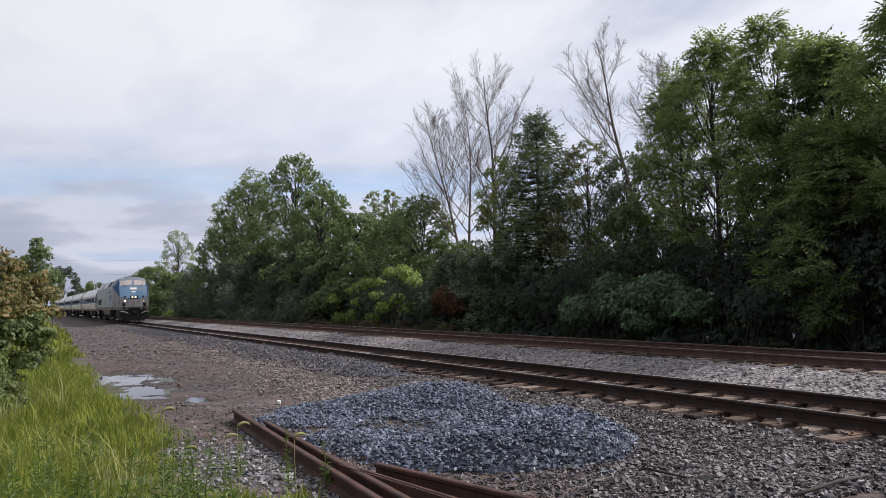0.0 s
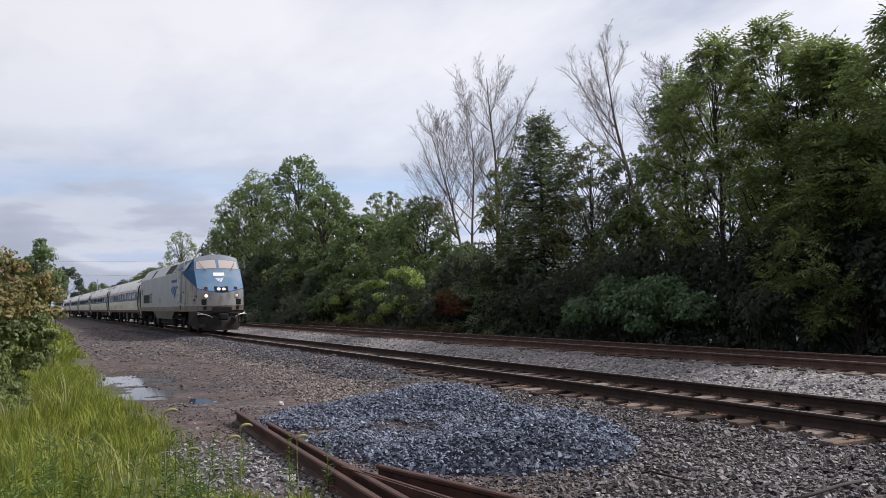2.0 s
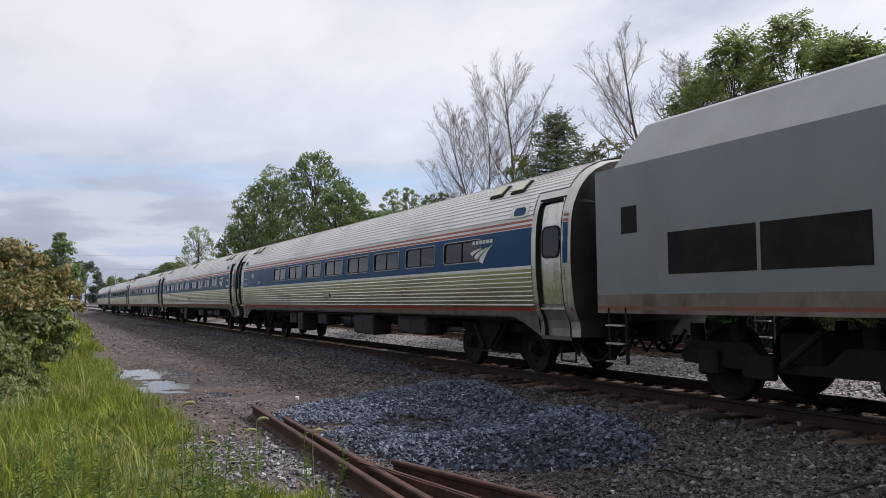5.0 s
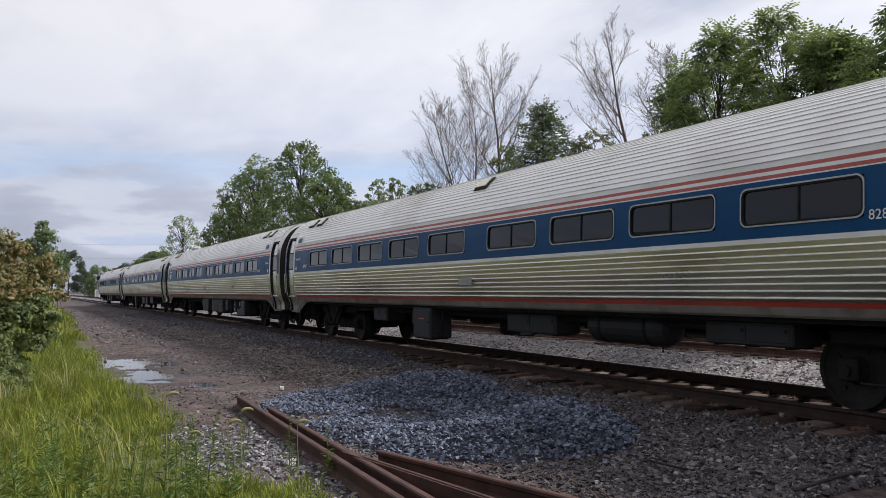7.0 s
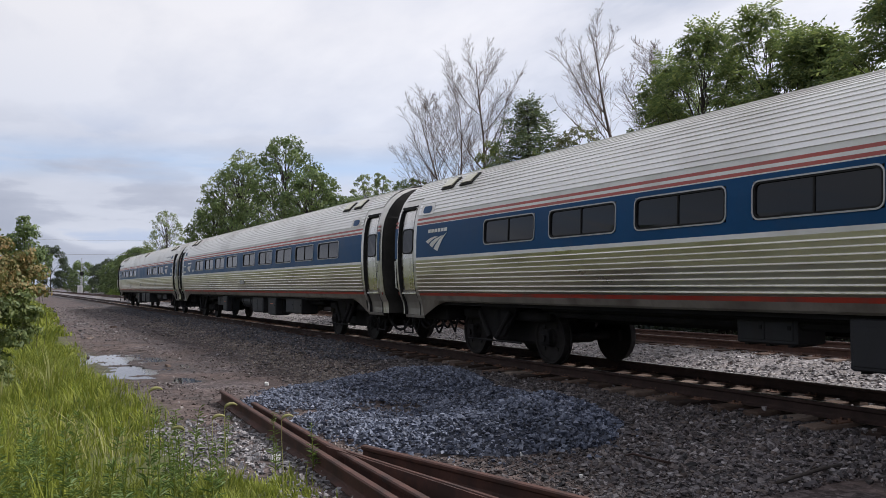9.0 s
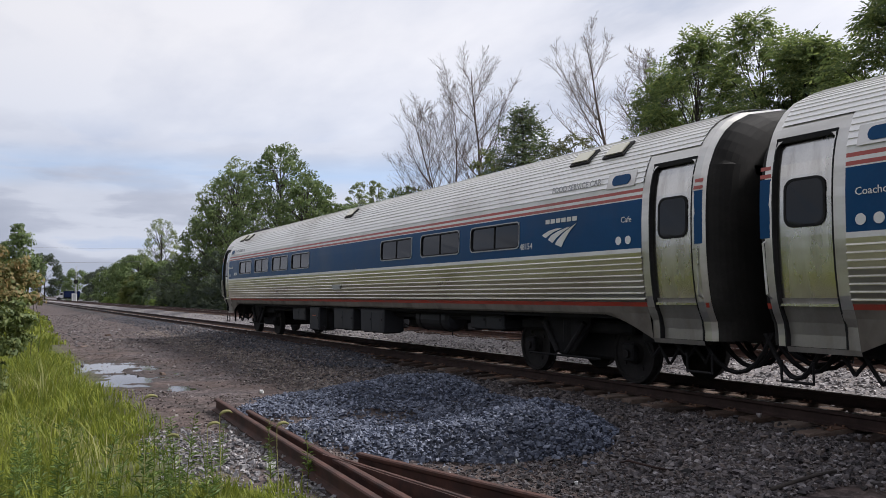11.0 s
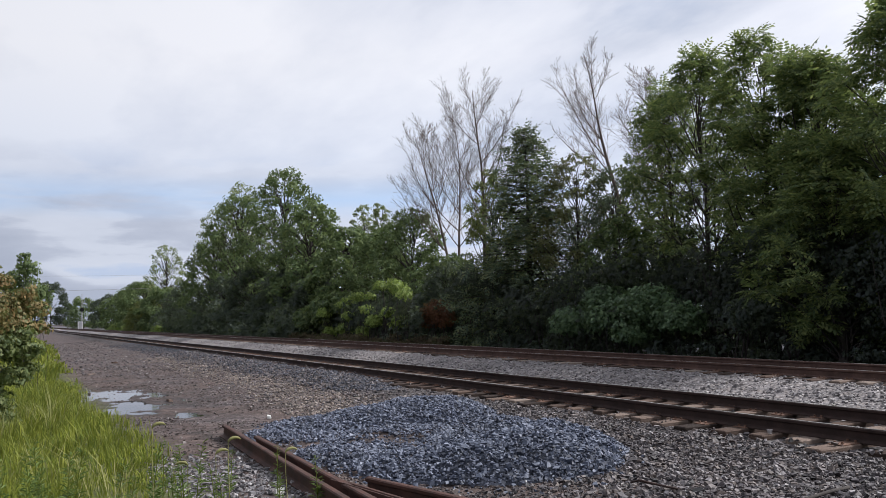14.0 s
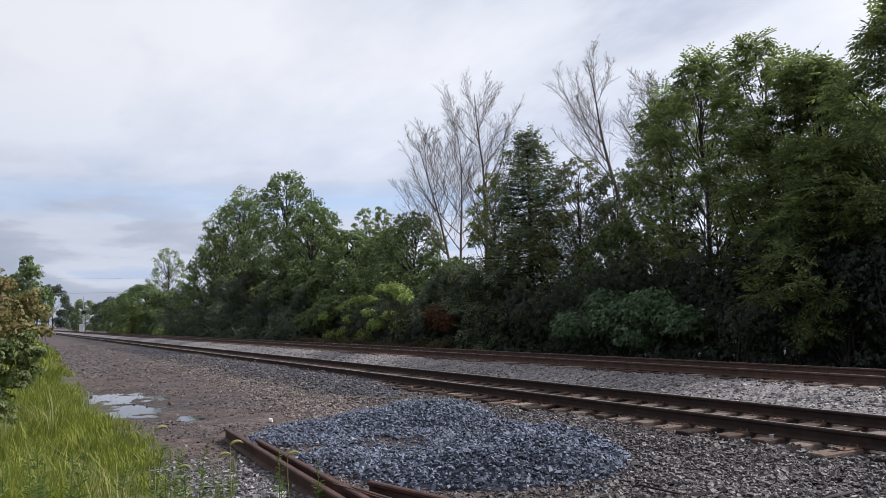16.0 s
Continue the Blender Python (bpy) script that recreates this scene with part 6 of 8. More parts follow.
def door_shapes():
    """A sliding vestibule door set back in its frame, with its window; at the car's front, near side."""
    d, fr, pn = Shape(), Shape(), Shape()
    yc, w = 1.0, 0.74
    zs = np.linspace(0.76, 3.08, 18)
    for k in range(17):
        x0, x1 = -(min(side_x(zs[k]), side_x(max(1.0, zs[k]))) - 0.055), -(min(side_x(zs[k + 1]), side_x(max(1.0, zs[k + 1]))) - 0.055)
        d.add([(x0, yc - w / 2 - 0.02, zs[k]), (x0, yc + w / 2 + 0.02, zs[k]), (x1, yc + w / 2 + 0.02, zs[k + 1]), (x1, yc - w / 2 - 0.02, zs[k + 1])], [(0, 1, 2, 3)], 1 if zs[k] < 1.2 else 0)
    d.box(-1.50, -1.44, yc - w / 2, yc + w / 2, 1.215, 1.245)
    # jambs and rounded head
    for y in (yc - w / 2 - 0.02, yc + w / 2):
        for k in range(17):
            za, zb = zs[k], zs[k + 1]
            xa, xb = side_x(max(1.0, za)) + 0.002, side_x(max(1.0, zb)) + 0.002
            fr.add([(-xa, y, za), (-xa, y + 0.02, za), (-xb, y + 0.02, zb), (-xb, y, zb), (-xa + 0.07, y, za), (-xa + 0.07, y + 0.02, za), (-xb + 0.07, y + 0.02, zb), (-xb + 0.07, y, zb)],
                   [(0, 1, 2, 3), (0, 3, 7, 4), (1, 5, 6, 2)])
    fr.box(-side_x(3.09) - 0.004, -side_x(3.09) + 0.09, yc - w / 2 - 0.02, yc + w / 2 + 0.02, 3.06, 3.12)
    pl = on_side(2.36, yc)
    jambs = fr.mesh("door_frame", M_GASKET)
    ring_shape(fr, rounded(0.53, 0.55, 0.12), rounded(0.47, 0.49, 0.10), -0.052, -0.040, pl)
    plate(pn, rounded(0.49, 0.51, 0.105), -0.052, pl, 0, 0.008)
    return d.mesh("door", [M_DOOR, M_KICK]), fr.mesh("door_frame", M_GASKET), pn.mesh("door_pane", M_GLASS), jambs


DOOR_ME, DOORFRAME_ME, DOORPANE_ME, JAMBS_ME = door_shapes()


def long_pane():
    pn = Shape()
    plate(pn, rounded(0.58, 0.95, 0.05), -0.05, on_side(2.55, 1.0), 0, 0.008)
    return pn.mesh("door_pane", M_GLASS)


LONGPANE_ME = long_pane()


def rail_bar(s, pts, r=0.014, sides=6):
    s.tube(pts, r, sides)


def wheelset_mesh():
    s = Shape()
    s.disc((0, 0, 0), (1, 0, 0), [(0.0, -0.95), (0.065, -0.95), (0.075, 0.95), (0.0, 0.95)], 10)
    for sx in (-1, 1):
        s.disc((sx * 0.72, 0, 0), (sx, 0, 0), [(0.10, -0.08), (0.485, -0.075), (0.49, -0.045), (0.46, -0.04), (0.452, 0.07), (0.40, 0.072), (0.385, 0.045), (0.17, 0.02), (0.15, 0.085), (0.0, 0.09)], 28)
        for k in range(4):
            a = k * math.pi / 2
            s.disc((sx * 0.76, 0.27 * math.cos(a), 0.27 * math.sin(a)), (sx, 0, 0), [(0.035, -0.02), (0.035, 0.012), (0.0, 0.014)], 8)
    return s.mesh("wheelset", M_WHEEL)


WHEELSET_ME = wheelset_mesh()


def coach_truck():
    """The truck's frame with its A-shaped brackets and dampers."""
    s = Shape()
    for sx in (-1, 1):
        s.box(sx * 0.58 - 0.07, sx * 0.58 + 0.07, -1.62, 1.62, 0.36, 0.56, 0, 0.02)
        s.prism([(-0.62, 1.04), (0.62, 1.04), (0.62, 0.88), (0.18, 0.42), (-0.18, 0.42), (-0.62, 0.88)], "x", sx * 1.02 - 0.03, sx * 1.02 + 0.03)
        s.tube([(sx * 1.12, -0.55, 0.90), (sx * 1.16, -0.12, 0.42)], 0.045, 8)
        s.tube([(sx * 1.12, 0.55, 0.90), (sx * 1.16, 0.12, 0.42)], 0.045, 8)
        s.tube([(sx * 1.15, -0.95, 0.36), (sx * 1.15, 0.95, 0.36)], 0.018, 6)
        s.disc((sx * 0.92, 0, 0.74), (0, 0, 1), [(0.17, -0.16), (0.17, 0.2)], 12)
        for y in (-1.295, 1.295):
            s.box(sx * 0.86 - 0.05, sx * 0.86 + 0.05, y - 0.13, y + 0.13, 0.34, 0.60, 0, 0.02)
    s.box(-0.6, 0.6, -0.22, 0.22, 0.45, 0.75, 0, 0.02)
    s.box(-0.68, 0.68, -0.8, 0.8, 0.30, 0.92, 0, 0.05)
    s.box(-0.95, 0.95, -1.5, 1.5, 0.74, 0.94, 0, 0.04)
    return s.mesh("truck_frame", M_UNDER)


TRUCK_ME = coach_truck()
WHEELSETS = []


def add_truck(car, y, me, axles, radius=0.457):
    t = new("truck", me)
    t.parent = car
    t.location.y = y
    for dy in axles:
        w = new("wheelset", WHEELSET_ME)
        w.parent = t
        w.matrix_basis = pose(0, dy, radius)
        if radius != 0.457:
            w.scale = (1, radius / 0.457, radius / 0.457)
        WHEELSETS.append((w, dy, radius))
    return t


# what hangs under each car: kind, from, to, height of its underside, half its width
UNDER_GEAR = {
    1: [("box", 6.6, 8.3, 0.60, 1.26), ("box", 9.8, 11.3, 0.50, 1.34), ("tank", 11.9, 13.3, 0.58, 1.10), ("box", 14.2, 15.1, 0.66, 1.2), ("box", 16.3, 16.9, 0.42, 1.36), ("box", 17.6, 18.5, 0.62, 1.2)],
    2: [("box", 5.7, 7.1, 0.69, 1.2), ("tank", 8.0, 9.9, 0.55, 1.12), ("box", 10.6, 12.2, 0.62, 1.15), ("cabinet", 14.95, 15.85, 0.34, 1.40), ("box", 15.95, 16.7, 0.60, 1.05), ("box", 17.8, 18.7, 0.64, 1.2)],
    3: [("cabinet", 5.88, 6.5, 0.42, 1.40), ("rack", 6.54, 8.5, 0.36, 1.38), ("cabinet", 9.08, 9.58, 0.56, 1.36), ("cabinet", 9.98, 11.0, 0.44, 1.40), ("box", 11.02, 12.42, 0.47, 1.39),
        ("box", 13.16, 14.52, 0.47, 1.40), ("box", 15.4, 16.3, 0.66, 1.1)],
    4: [("box", 6.9, 8.5, 0.56, 1.32), ("cabinet", 9.4, 10.3, 0.46, 1.38), ("box", 11.0, 12.4, 0.50, 1.36), ("tank", 13.2, 15.0, 0.58, 1.12), ("cabinet", 16.2, 16.9, 0.42, 1.38), ("box", 17.6, 18.6, 0.62, 1.2)],
    5: [("box", 5.7, 6.9, 0.70, 1.15), ("tank", 7.83, 9.5, 0.58, 1.14), ("box", 10.5, 11.9, 0.47, 1.38), ("box", 12.4, 13.75, 0.47, 1.38), ("cabinet", 14.85, 15.65, 0.38, 1.40), ("box", 16.6, 17.8, 0.6, 1.2)],
}
M_WARN = worn("orange_warning_label", (0.42, 0.10, 0.03), (0.50, 0.13, 0.04), 0.6)
M_EQUIP = worn("slate_box_paint", (0.023, 0.024, 0.028), (0.034, 0.035, 0.040), 0.55, 0.1, 1.2, 25, (1, 1, 0.5), (0.024, 0.021, 0.019), 0.6, 0.03, spec=0.2)
M_CAP_BLUE = worn("pale_blue_motor_cap", (0.05, 0.10, 0.16), (0.07, 0.13, 0.19), 0.5)


def underfloor(car, k):
    """Boxes, tanks, a machine rack, pipes and the centre sill under the car."""
    top = 1.02
    for kind, y0, y1, z0, x in UNDER_GEAR[k]:
        w = y1 - y0
        if kind == "tank":
            for sx in (-1, 1):
                t = Shape().disc((sx * (x - 0.27), y0, z0 + 0.27), (0, 1, 0), [(0.0, 0.0), (0.13, 0.02), (0.22, 0.07), (0.265, 0.15), (0.27, 0.2), (0.27, w - 0.2), (0.265, w - 0.15), (0.22, w - 0.07), (0.13, w - 0.02), (0.0, w)], 18)
                tank = part("air_tank", t, M_EQUIP, car, "dark grey air tank with rounded ends")
                for q in (0.22, 0.78):
                    strap = Shape().disc((sx * (x - 0.27), y0 + q * w - 0.03, z0 + 0.27), (0, 1, 0), [(0.268, 0), (0.278, 0), (0.278, 0.06), (0.268, 0.06)], 18)
                    strap.box(sx * (x - 0.27) - 0.02, sx * (x - 0.27) + 0.02, y0 + q * w - 0.03, y0 + q * w + 0.03, z0 + 0.5, top)
                    part("strap", strap, M_UNDER, tank)
                part("drain_cock", Shape().tube([(sx * (x - 0.27), y0 + 0.3, z0 + 0.02), (sx * (x - 0.27), y0 + 0.3, z0 - 0.09)], 0.014, 6), M_UNDER, tank)
            continue
        if kind == "rack":
            s = Shape().box(-x, x, y0, y1, z0, z0 + 0.05, 0, 0.01).box(-x, x, y0, y0 + 0.72, z0, z0 + 0.30, 0, 0.015)
            for sx in (-1, 1):
                for yp in (y0 + 0.02, y0 + 0.74, y1 - 0.05):
                    s.box(sx * (x - 0.03) - 0.025, sx * (x - 0.03) + 0.025, yp, yp + 0.045, z0 + 0.04, top)
            s.box(-0.5, 0.5, y0 + 0.1, y1 - 0.1, z0 + 0.05, top)
            rack = part("machine_rack", s, M_EQUIP, car, "open dark steel rack with a compressor inside")
            for sx in (-1, 1):
                lo, hi = sorted((sx * (x - 0.1), sx * 0.6))
                part("control_box", Shape().box(lo, hi, y1 - 0.52, y1 - 0.14, z0 + 0.14, z0 + 0.62, 0, 0.02), M_EQUIP, rack)
                part("label_plate", Shape().box(sx * (x - 0.1) - 0.004, sx * (x - 0.1) + 0.004, y1 - 0.40, y1 - 0.28, z0 + 0.22, z0 + 0.29), M_WHITE, rack)
                part("label_plate", Shape().box(sx * (x - 0.1) - 0.003, sx * (x - 0.1) + 0.003, y1 - 0.44, y1 - 0.22, z0 + 0.45, z0 + 0.50), M_TRIM, rack, "grey lettered bar")
                part("compressor", Shape().disc((sx * 0.95, y0 + 1.02, z0 + 0.26), (0, 1, 0), [(0.0, -0.1), (0.12, -0.1), (0.19, 0.0), (0.19, 0.26), (0.14, 0.30), (0.14, 0.38), (0.0, 0.38)], 16)
                     .box(sx * 0.95 - 0.12, sx * 0.95 + 0.12, y0 + 1.06, y0 + 1.24, z0 + 0.4, z0 + 0.52, 0, 0.02), M_EQUIP, rack)
                part("cover_plate", Shape().box(sx * 1.16 - 0.006, sx * 1.16 + 0.006, y0 + 1.1, y0 + 1.3, z0 + 0.40, z0 + 0.56), M_CHROME, rack, "small bright cover plate")
                part("motor_cap", Shape().disc((sx * 1.12, y0 + 0.90, z0 + 0.24), (sx, 0, 0), [(0.11, -0.2), (0.11, 0.06), (0.08, 0.09), (0.0, 0.09)], 16), M_CAP_BLUE, rack)
                part("pipe", Shape().tube([(sx * 1.1, y0 + 0.9, z0 + 0.3), (sx * 1.15, y0 + 0.85, z0 + 0.45), (sx * 1.1, y0 + 1.0, z0 + 0.58), (sx * 0.9, y0 + 1.2, z0 + 0.62)], 0.02, 6), M_UNDER, rack)
            continue
        # one on each side of the car
        for sx in (-1, 1):
            lo, hi = sorted((sx * x, sx * (x - 0.52)))
            box = part("equipment_box", Shape().box(lo, hi, y0, y1, z0, top, 0, 0.02), M_EQUIP, car, "dark grey underfloor equipment box")
            halves = [(y0 + 0.05, y1 - 0.05)] if kind == "cabinet" else [(y0 + 0.05, (y0 + y1) / 2 - 0.015), ((y0 + y1) / 2 + 0.015, y1 - 0.05)]
            for ya, yb in halves:
                part("door", Shape().box(sx * x - 0.010, sx * x + 0.010, ya, yb, z0 + 0.05, top - 0.08, 0, 0.005), M_EQUIP, box)
                part("latch", Shape().box(sx * (x + 0.012) - 0.006, sx * (x + 0.012) + 0.006, ya + 0.03, ya + 0.07, (z0 + top) / 2, (z0 + top) / 2 + 0.05), M_UNDER, box)
            for q in range(3):
                part("foot", Shape().box(lo + 0.04, hi - 0.04, y0 + 0.1 + q * (w - 0.26) / 2, y0 + 0.16 + q * (w - 0.26) / 2, z0 - 0.025, z0), M_UNDER, box)
            if kind == "cabinet":
                ym, zm = (y0 + y1) / 2, z0 + 0.62 * (top - z0)
                part("warning_label", Shape().box(sx * (x + 0.012) - 0.003, sx * (x + 0.012) + 0.003, ym - 0.14, ym + 0.14, zm, zm + 0.022), M_WARN, box)
                part("hose", Shape().tube([(sx * (x - 0.12) + 0.04 * math.sin(4 * t), y0 - 0.42 * t, z0 + 0.12 - 0.34 * t * (1 - t) + 0.5 * t * t * t) for t in np.linspace(0, 1, 10)], 0.022, 6), M_UNDER, box)
    for x, z in ((-1.18, 0.98), (-1.05, 0.92), (1.15, 0.98)):
        part("brake_pipe", Shape().tube([(x, 5.6, z), (x, 20.4, z)], 0.025, 6), M_UNDER, car)
    # the wide box over the sill is an added filler against seeing through
    part("centre_sill", Shape().box(-0.32, 0.32, 0.8, 25.2, 0.74, 1.0).box(-1.05, 1.05, 5.7, 20.3, 0.84, 0.99, 0, 0.04), M_UNDER, car)


def end_wall(sg):
    """The car's dark rounded end inside the steel rim."""
    full = [(min(x, 1.40) if z < 0.98 else x, z) for x, z in plain(0.76, 3.849, 26) + [(0.0, 3.85)]]
    y2 = 0.45 if sg == 1 else 25.55
    def ring(y, inset):
        return [(-(max(0.0, x - inset)), y, z - inset * (0.4 if z > 3 else 0)) for x, z in full] + [(max(0.0, x - inset), y, z - inset * (0.4 if z > 3 else 0)) for x, z in full[::-1]]
    s = Shape()
    rings = [ring(y2 - sg * 0.22 * math.sin(t * math.pi / 2), 0.078 + 0.55 * (1 - math.cos(t * math.pi / 2))) for t in np.linspace(0, 1, 9)]
    s.loft(rings, 0, False, False)
    m = len(full)
    s.add(rings[-1], [(i, i + 1, 2 * m - 2 - i, 2 * m - 1 - i) for i in range(m - 1)])
    return s


def end_gear(y, sg):
    """Grey gangway, coupler, hoses and jumper cables at a car's end."""
    g, h, cables = Shape(), Shape(), []
    g.loft([[(-0.62 * k, y - sg * d, 1.02), (-0.66 * k, y - sg * d, 3.05), (-0.45 * k, y - sg * d, 3.35), (0.45 * k, y - sg * d, 3.35), (0.66 * k, y - sg * d, 3.05), (0.62 * k, y - sg * d, 1.02)] for k, d in ((1, -0.02), (1.03, 0.08), (0.98, 0.12), (1.03, 0.2), (0.98, 0.26), (1.02, 0.36))])
    h.box(-0.14, 0.14, min(y, y - sg * 0.4), max(y, y - sg * 0.4), 0.72, 1.0)
    for k, (x, dip) in enumerate([(-0.85, 0.32), (-0.7, 0.26), (-0.5, 0.30), (0.5, 0.28), (0.75, 0.3), (-1.05, 0.36)]):
        path = [(x + 0.10 * math.sin(t * 3 + k), y + sg * 0.55 - sg * 0.98 * t, 0.86 - dip * 4 * t * (1 - t) * 1.4) for t in np.linspace(0, 1, 9)]
        cables.append(Shape().tube(path, 0.03, 6))
    return g, h, cables


def text_mesh(words, size, mat, bold=0.0):
    cu = bpy.data.curves.new("words", "FONT")
    cu.body, cu.size, cu.extrude, cu.offset = words, size, 0.002, bold
    cu.resolution_u = 2
    ob = bpy.data.objects.new("words", cu)
    me = bpy.data.meshes.new_from_object(ob)
    bpy.data.objects.remove(ob)
    me.materials.clear()
    me.materials.append(mat)
    return me


def letter(parent, name, words, size, y, z, mat, x=None, tilt=None, bold=0.0, label=""):
    """Words on the near side, reading towards the car's front."""
    x = side_x(z + size * 0.3) + 0.006 if x is None else x
    ob = new(name, text_mesh(words, size, mat, bold))
    ob.parent = parent
    if tilt is None:
        n = side_normal(z + size * 0.3)
    else:
        n = Vector((1, 0, tilt)).normalized()
    n = Vector((-n.x, 0, n.z))
    right = Vector((0, -1, 0))
    upv = n.cross(right)
    m = Matrix((right, upv, n)).transposed().to_4x4()
    m.translation = (-x, y, z)
    ob.matrix_basis = m
    return tagged(ob, label)


BLADES = [[(0.0, 0.61), (0.21, 0.77), (0.42, 0.84), (0.59, 0.82), (0.39, 0.72), (0.23, 0.60), (0.11, 0.46)],
          [(0.18, 0.38), (0.28, 0.56), (0.46, 0.70), (0.75, 0.84), (0.82, 0.84), (0.60, 0.63), (0.44, 0.44), (0.31, 0.22)],
          [(0.39, 0.15), (0.47, 0.34), (0.60, 0.56), (0.81, 0.80), (1.0, 0.98), (0.82, 0.68), (0.68, 0.34), (0.57, 0.0)]]


def emblem(parent, y, z, w, h, mat, place_of, label, bars=True):
    """Three curved blades, and six short bars above them."""
    s = Shape()
    pl = place_of(z, y)
    for b in BLADES:
        n = len(b)
        vs = [pl(u * w, v * h, 0.004) for u, v in b] + [pl(u * w, v * h, 0.009) for u, v in b]
        s.add(vs, [tuple(range(n, 2 * n))] + [(i, (i + 1) % n, (i + 1) % n + n, i + n) for i in range(n)])
    if bars:
        for k in range(6):
            u0 = w * (0.10 + 0.155 * k)
            plate(s, [(u0, h * 1.08), (u0 + w * 0.12, h * 1.08), (u0 + w * 0.12, h * 1.27), (u0, h * 1.27)], 0.004, pl, 0, 0.005)
    return part("emblem", s, mat, parent, label)


def coach(k, windows, label, blank=False, long_door=False, emblem_at=None, numbers=(), words=(), pictograms=()):
    car = thing("passenger_car", label, "passenger car", None, "cars of the train")
    body, extra = body_shape(windows)
    part("body", body, BODY_MATS, car, "fluted stainless steel body with a blue band and red stripes")
    for name, piece, mat in extra:
        part(name, piece, mat, car)
    for y in windows:
        car_window(car, y, False)
        car_window(car, y, True)
    for rear in (False, True):
        for far in (False, True):
            d = new("door", DOOR_ME)
            d.parent = car
            d.matrix_basis = {(False, False): Matrix(), (True, True): pose(0, 26, 0, 0, 0, 180), (True, False): pose(0, 24.0, 0), (False, True): pose(0, 2.0, 0, 0, 0, 180)}[(rear, far)]
            for nm, me in (("frame", JAMBS_ME if long_door and rear else DOORFRAME_ME), ("pane", LONGPANE_ME if long_door and rear else DOORPANE_ME)):
                c = new(nm, me)
                c.parent = d
    # a strip of the painted band between door and end
    for y0, y1 in ((0.44, 0.60), (25.40, 25.56)):
        for za, zb, n, out, mat in ((1.985, 2.66, 5, 0.004, M_BLUE), (2.675, 2.72, 2, 0.004, M_ROSE), (2.765, 2.81, 2, 0.004, M_ROSE), (1.185, 1.245, 2, 0.02, M_RED)):
            for sgn in (-1, 1):
                strip = Shape()
                band(strip, [(-sgn * (x - out), z) for x, z in plain(za, zb, n)], y0, y1, 0, False)
                part("end_stripe", strip, mat, car)
    add_truck(car, 3.93, TRUCK_ME, (-1.295, 1.295))
    add_truck(car, 22.07, TRUCK_ME, (-1.295, 1.295))
    underfloor(car, k)
    for y0, y1 in ((1.05, 2.08), (23.92, 24.95)):
        part("equipment_box", Shape().box(-1.12, 1.12, y0, y1, 0.66, 1.0, 0, 0.03), M_UNDER, car, "black gear box beside the truck")
        for q in range(4):
            ya, dip = y0 - 0.25 + 0.3 * q, (0.30, 0.22, 0.34, 0.26)[q]
            for sx in (-1.02, 1.02):
                part("hose", Shape().tube([(sx + 0.05 * math.sin(3 * t + q), ya + 0.42 * t + 0.06 * math.sin(6.3 * t), 0.72 - dip * 4 * t * (1 - t)) for t in np.linspace(0, 1, 10)], 0.022, 6), M_UNDER, car)
    for y, sg in ((0.38, 1), (25.62, -1)):
        g, h, cables = end_gear(y, sg)
        for q in cables:
            part("cable", q, M_UNDER, car)
        part("end_wall", end_wall(sg), M_RUBBER, car, "dark grey rounded car end")
        part("gangway", g, M_RUBBER, car, "grey rubber gangway bellows")
        part("coupler", h, M_UNDER, car, "black steel coupler")
        for sx in (-1, 1):
            grab = Shape()
            e = 0.52 if sg == 1 else 25.48
            rail_bar(grab, [(sx * 1.51, e, 2.0), (sx * 1.60, e - sg * 0.02, 1.93), (sx * 1.58, e, 1.35), (sx * 1.47, e, 1.28)])
            part("handrail", grab, M_CHROME, car)
            stp = Shape()
            stp.tube([(sx * 1.38, e, 0.60), (sx * 1.38, e, 0.36), (sx * 1.38, e + sg * 0.42, 0.36), (sx * 1.38, e + sg * 0.42, 0.60)], 0.02, 6)
            part("step", stp, M_UNDER, car)
    # a small louvred vent low in the fluted side
    for sx in (-1, 1):
        vent = Shape()
        for za, out in ((1.50, 0.030), (1.52, 0.036), (1.546, 0.036), (1.572, 0.036), (1.598, 0.036)):
            vent.box(sx * (side_x(1.55) + out) - 0.012, sx * (side_x(1.55) + out) + 0.004, 12.75, 13.30, za, za + (0.125 if za == 1.50 else 0.014))
        part("side_vent", vent, M_TRIM, car, "small dull metal vent in the fluting")
    # roof hatches and small signs
    for y in (2.4, 3.2, 22.8, 23.57) + ((12.9,) if k in (2, 5) else ()):
        for sx in (-1, 1):
            hs = Shape()
            p = [(sx * (side_x(z) + 0.012), z + 0.006) for z in (3.36, 3.58)]
            n = side_normal(3.47)
            vs = [(x + sx * n.x * o, yy, z + n.z * o) for o in (0, 0.03) for yy in (y - 0.24, y + 0.24) for x, z in p]
            hs.add(vs, [(0, 1, 3, 2), (4, 6, 7, 5), (0, 2, 6, 4), (1, 5, 7, 3), (0, 4, 5, 1), (2, 3, 7, 6)])
            hatch = part("roof_hatch", hs, M_SKIRT, car, "dark roof hatch with a dull steel lid")
            lid = Shape()
            q = [(sx * (side_x(z) + 0.012 + n.x * 0.031), z + 0.006 + n.z * 0.031) for z in (3.39, 3.55)]
            ws = [(x + sx * n.x * o, yy, z + n.z * o) for o in (0, 0.02) for yy in (y - 0.19, y + 0.19) for x, z in q]
            lid.add(ws, [(0, 1, 3, 2), (4, 6, 7, 5), (0, 2, 6, 4), (1, 5, 7, 3), (0, 4, 5, 1), (2, 3, 7, 6)])
            part("lid", lid, M_STEEL_LOW, hatch)
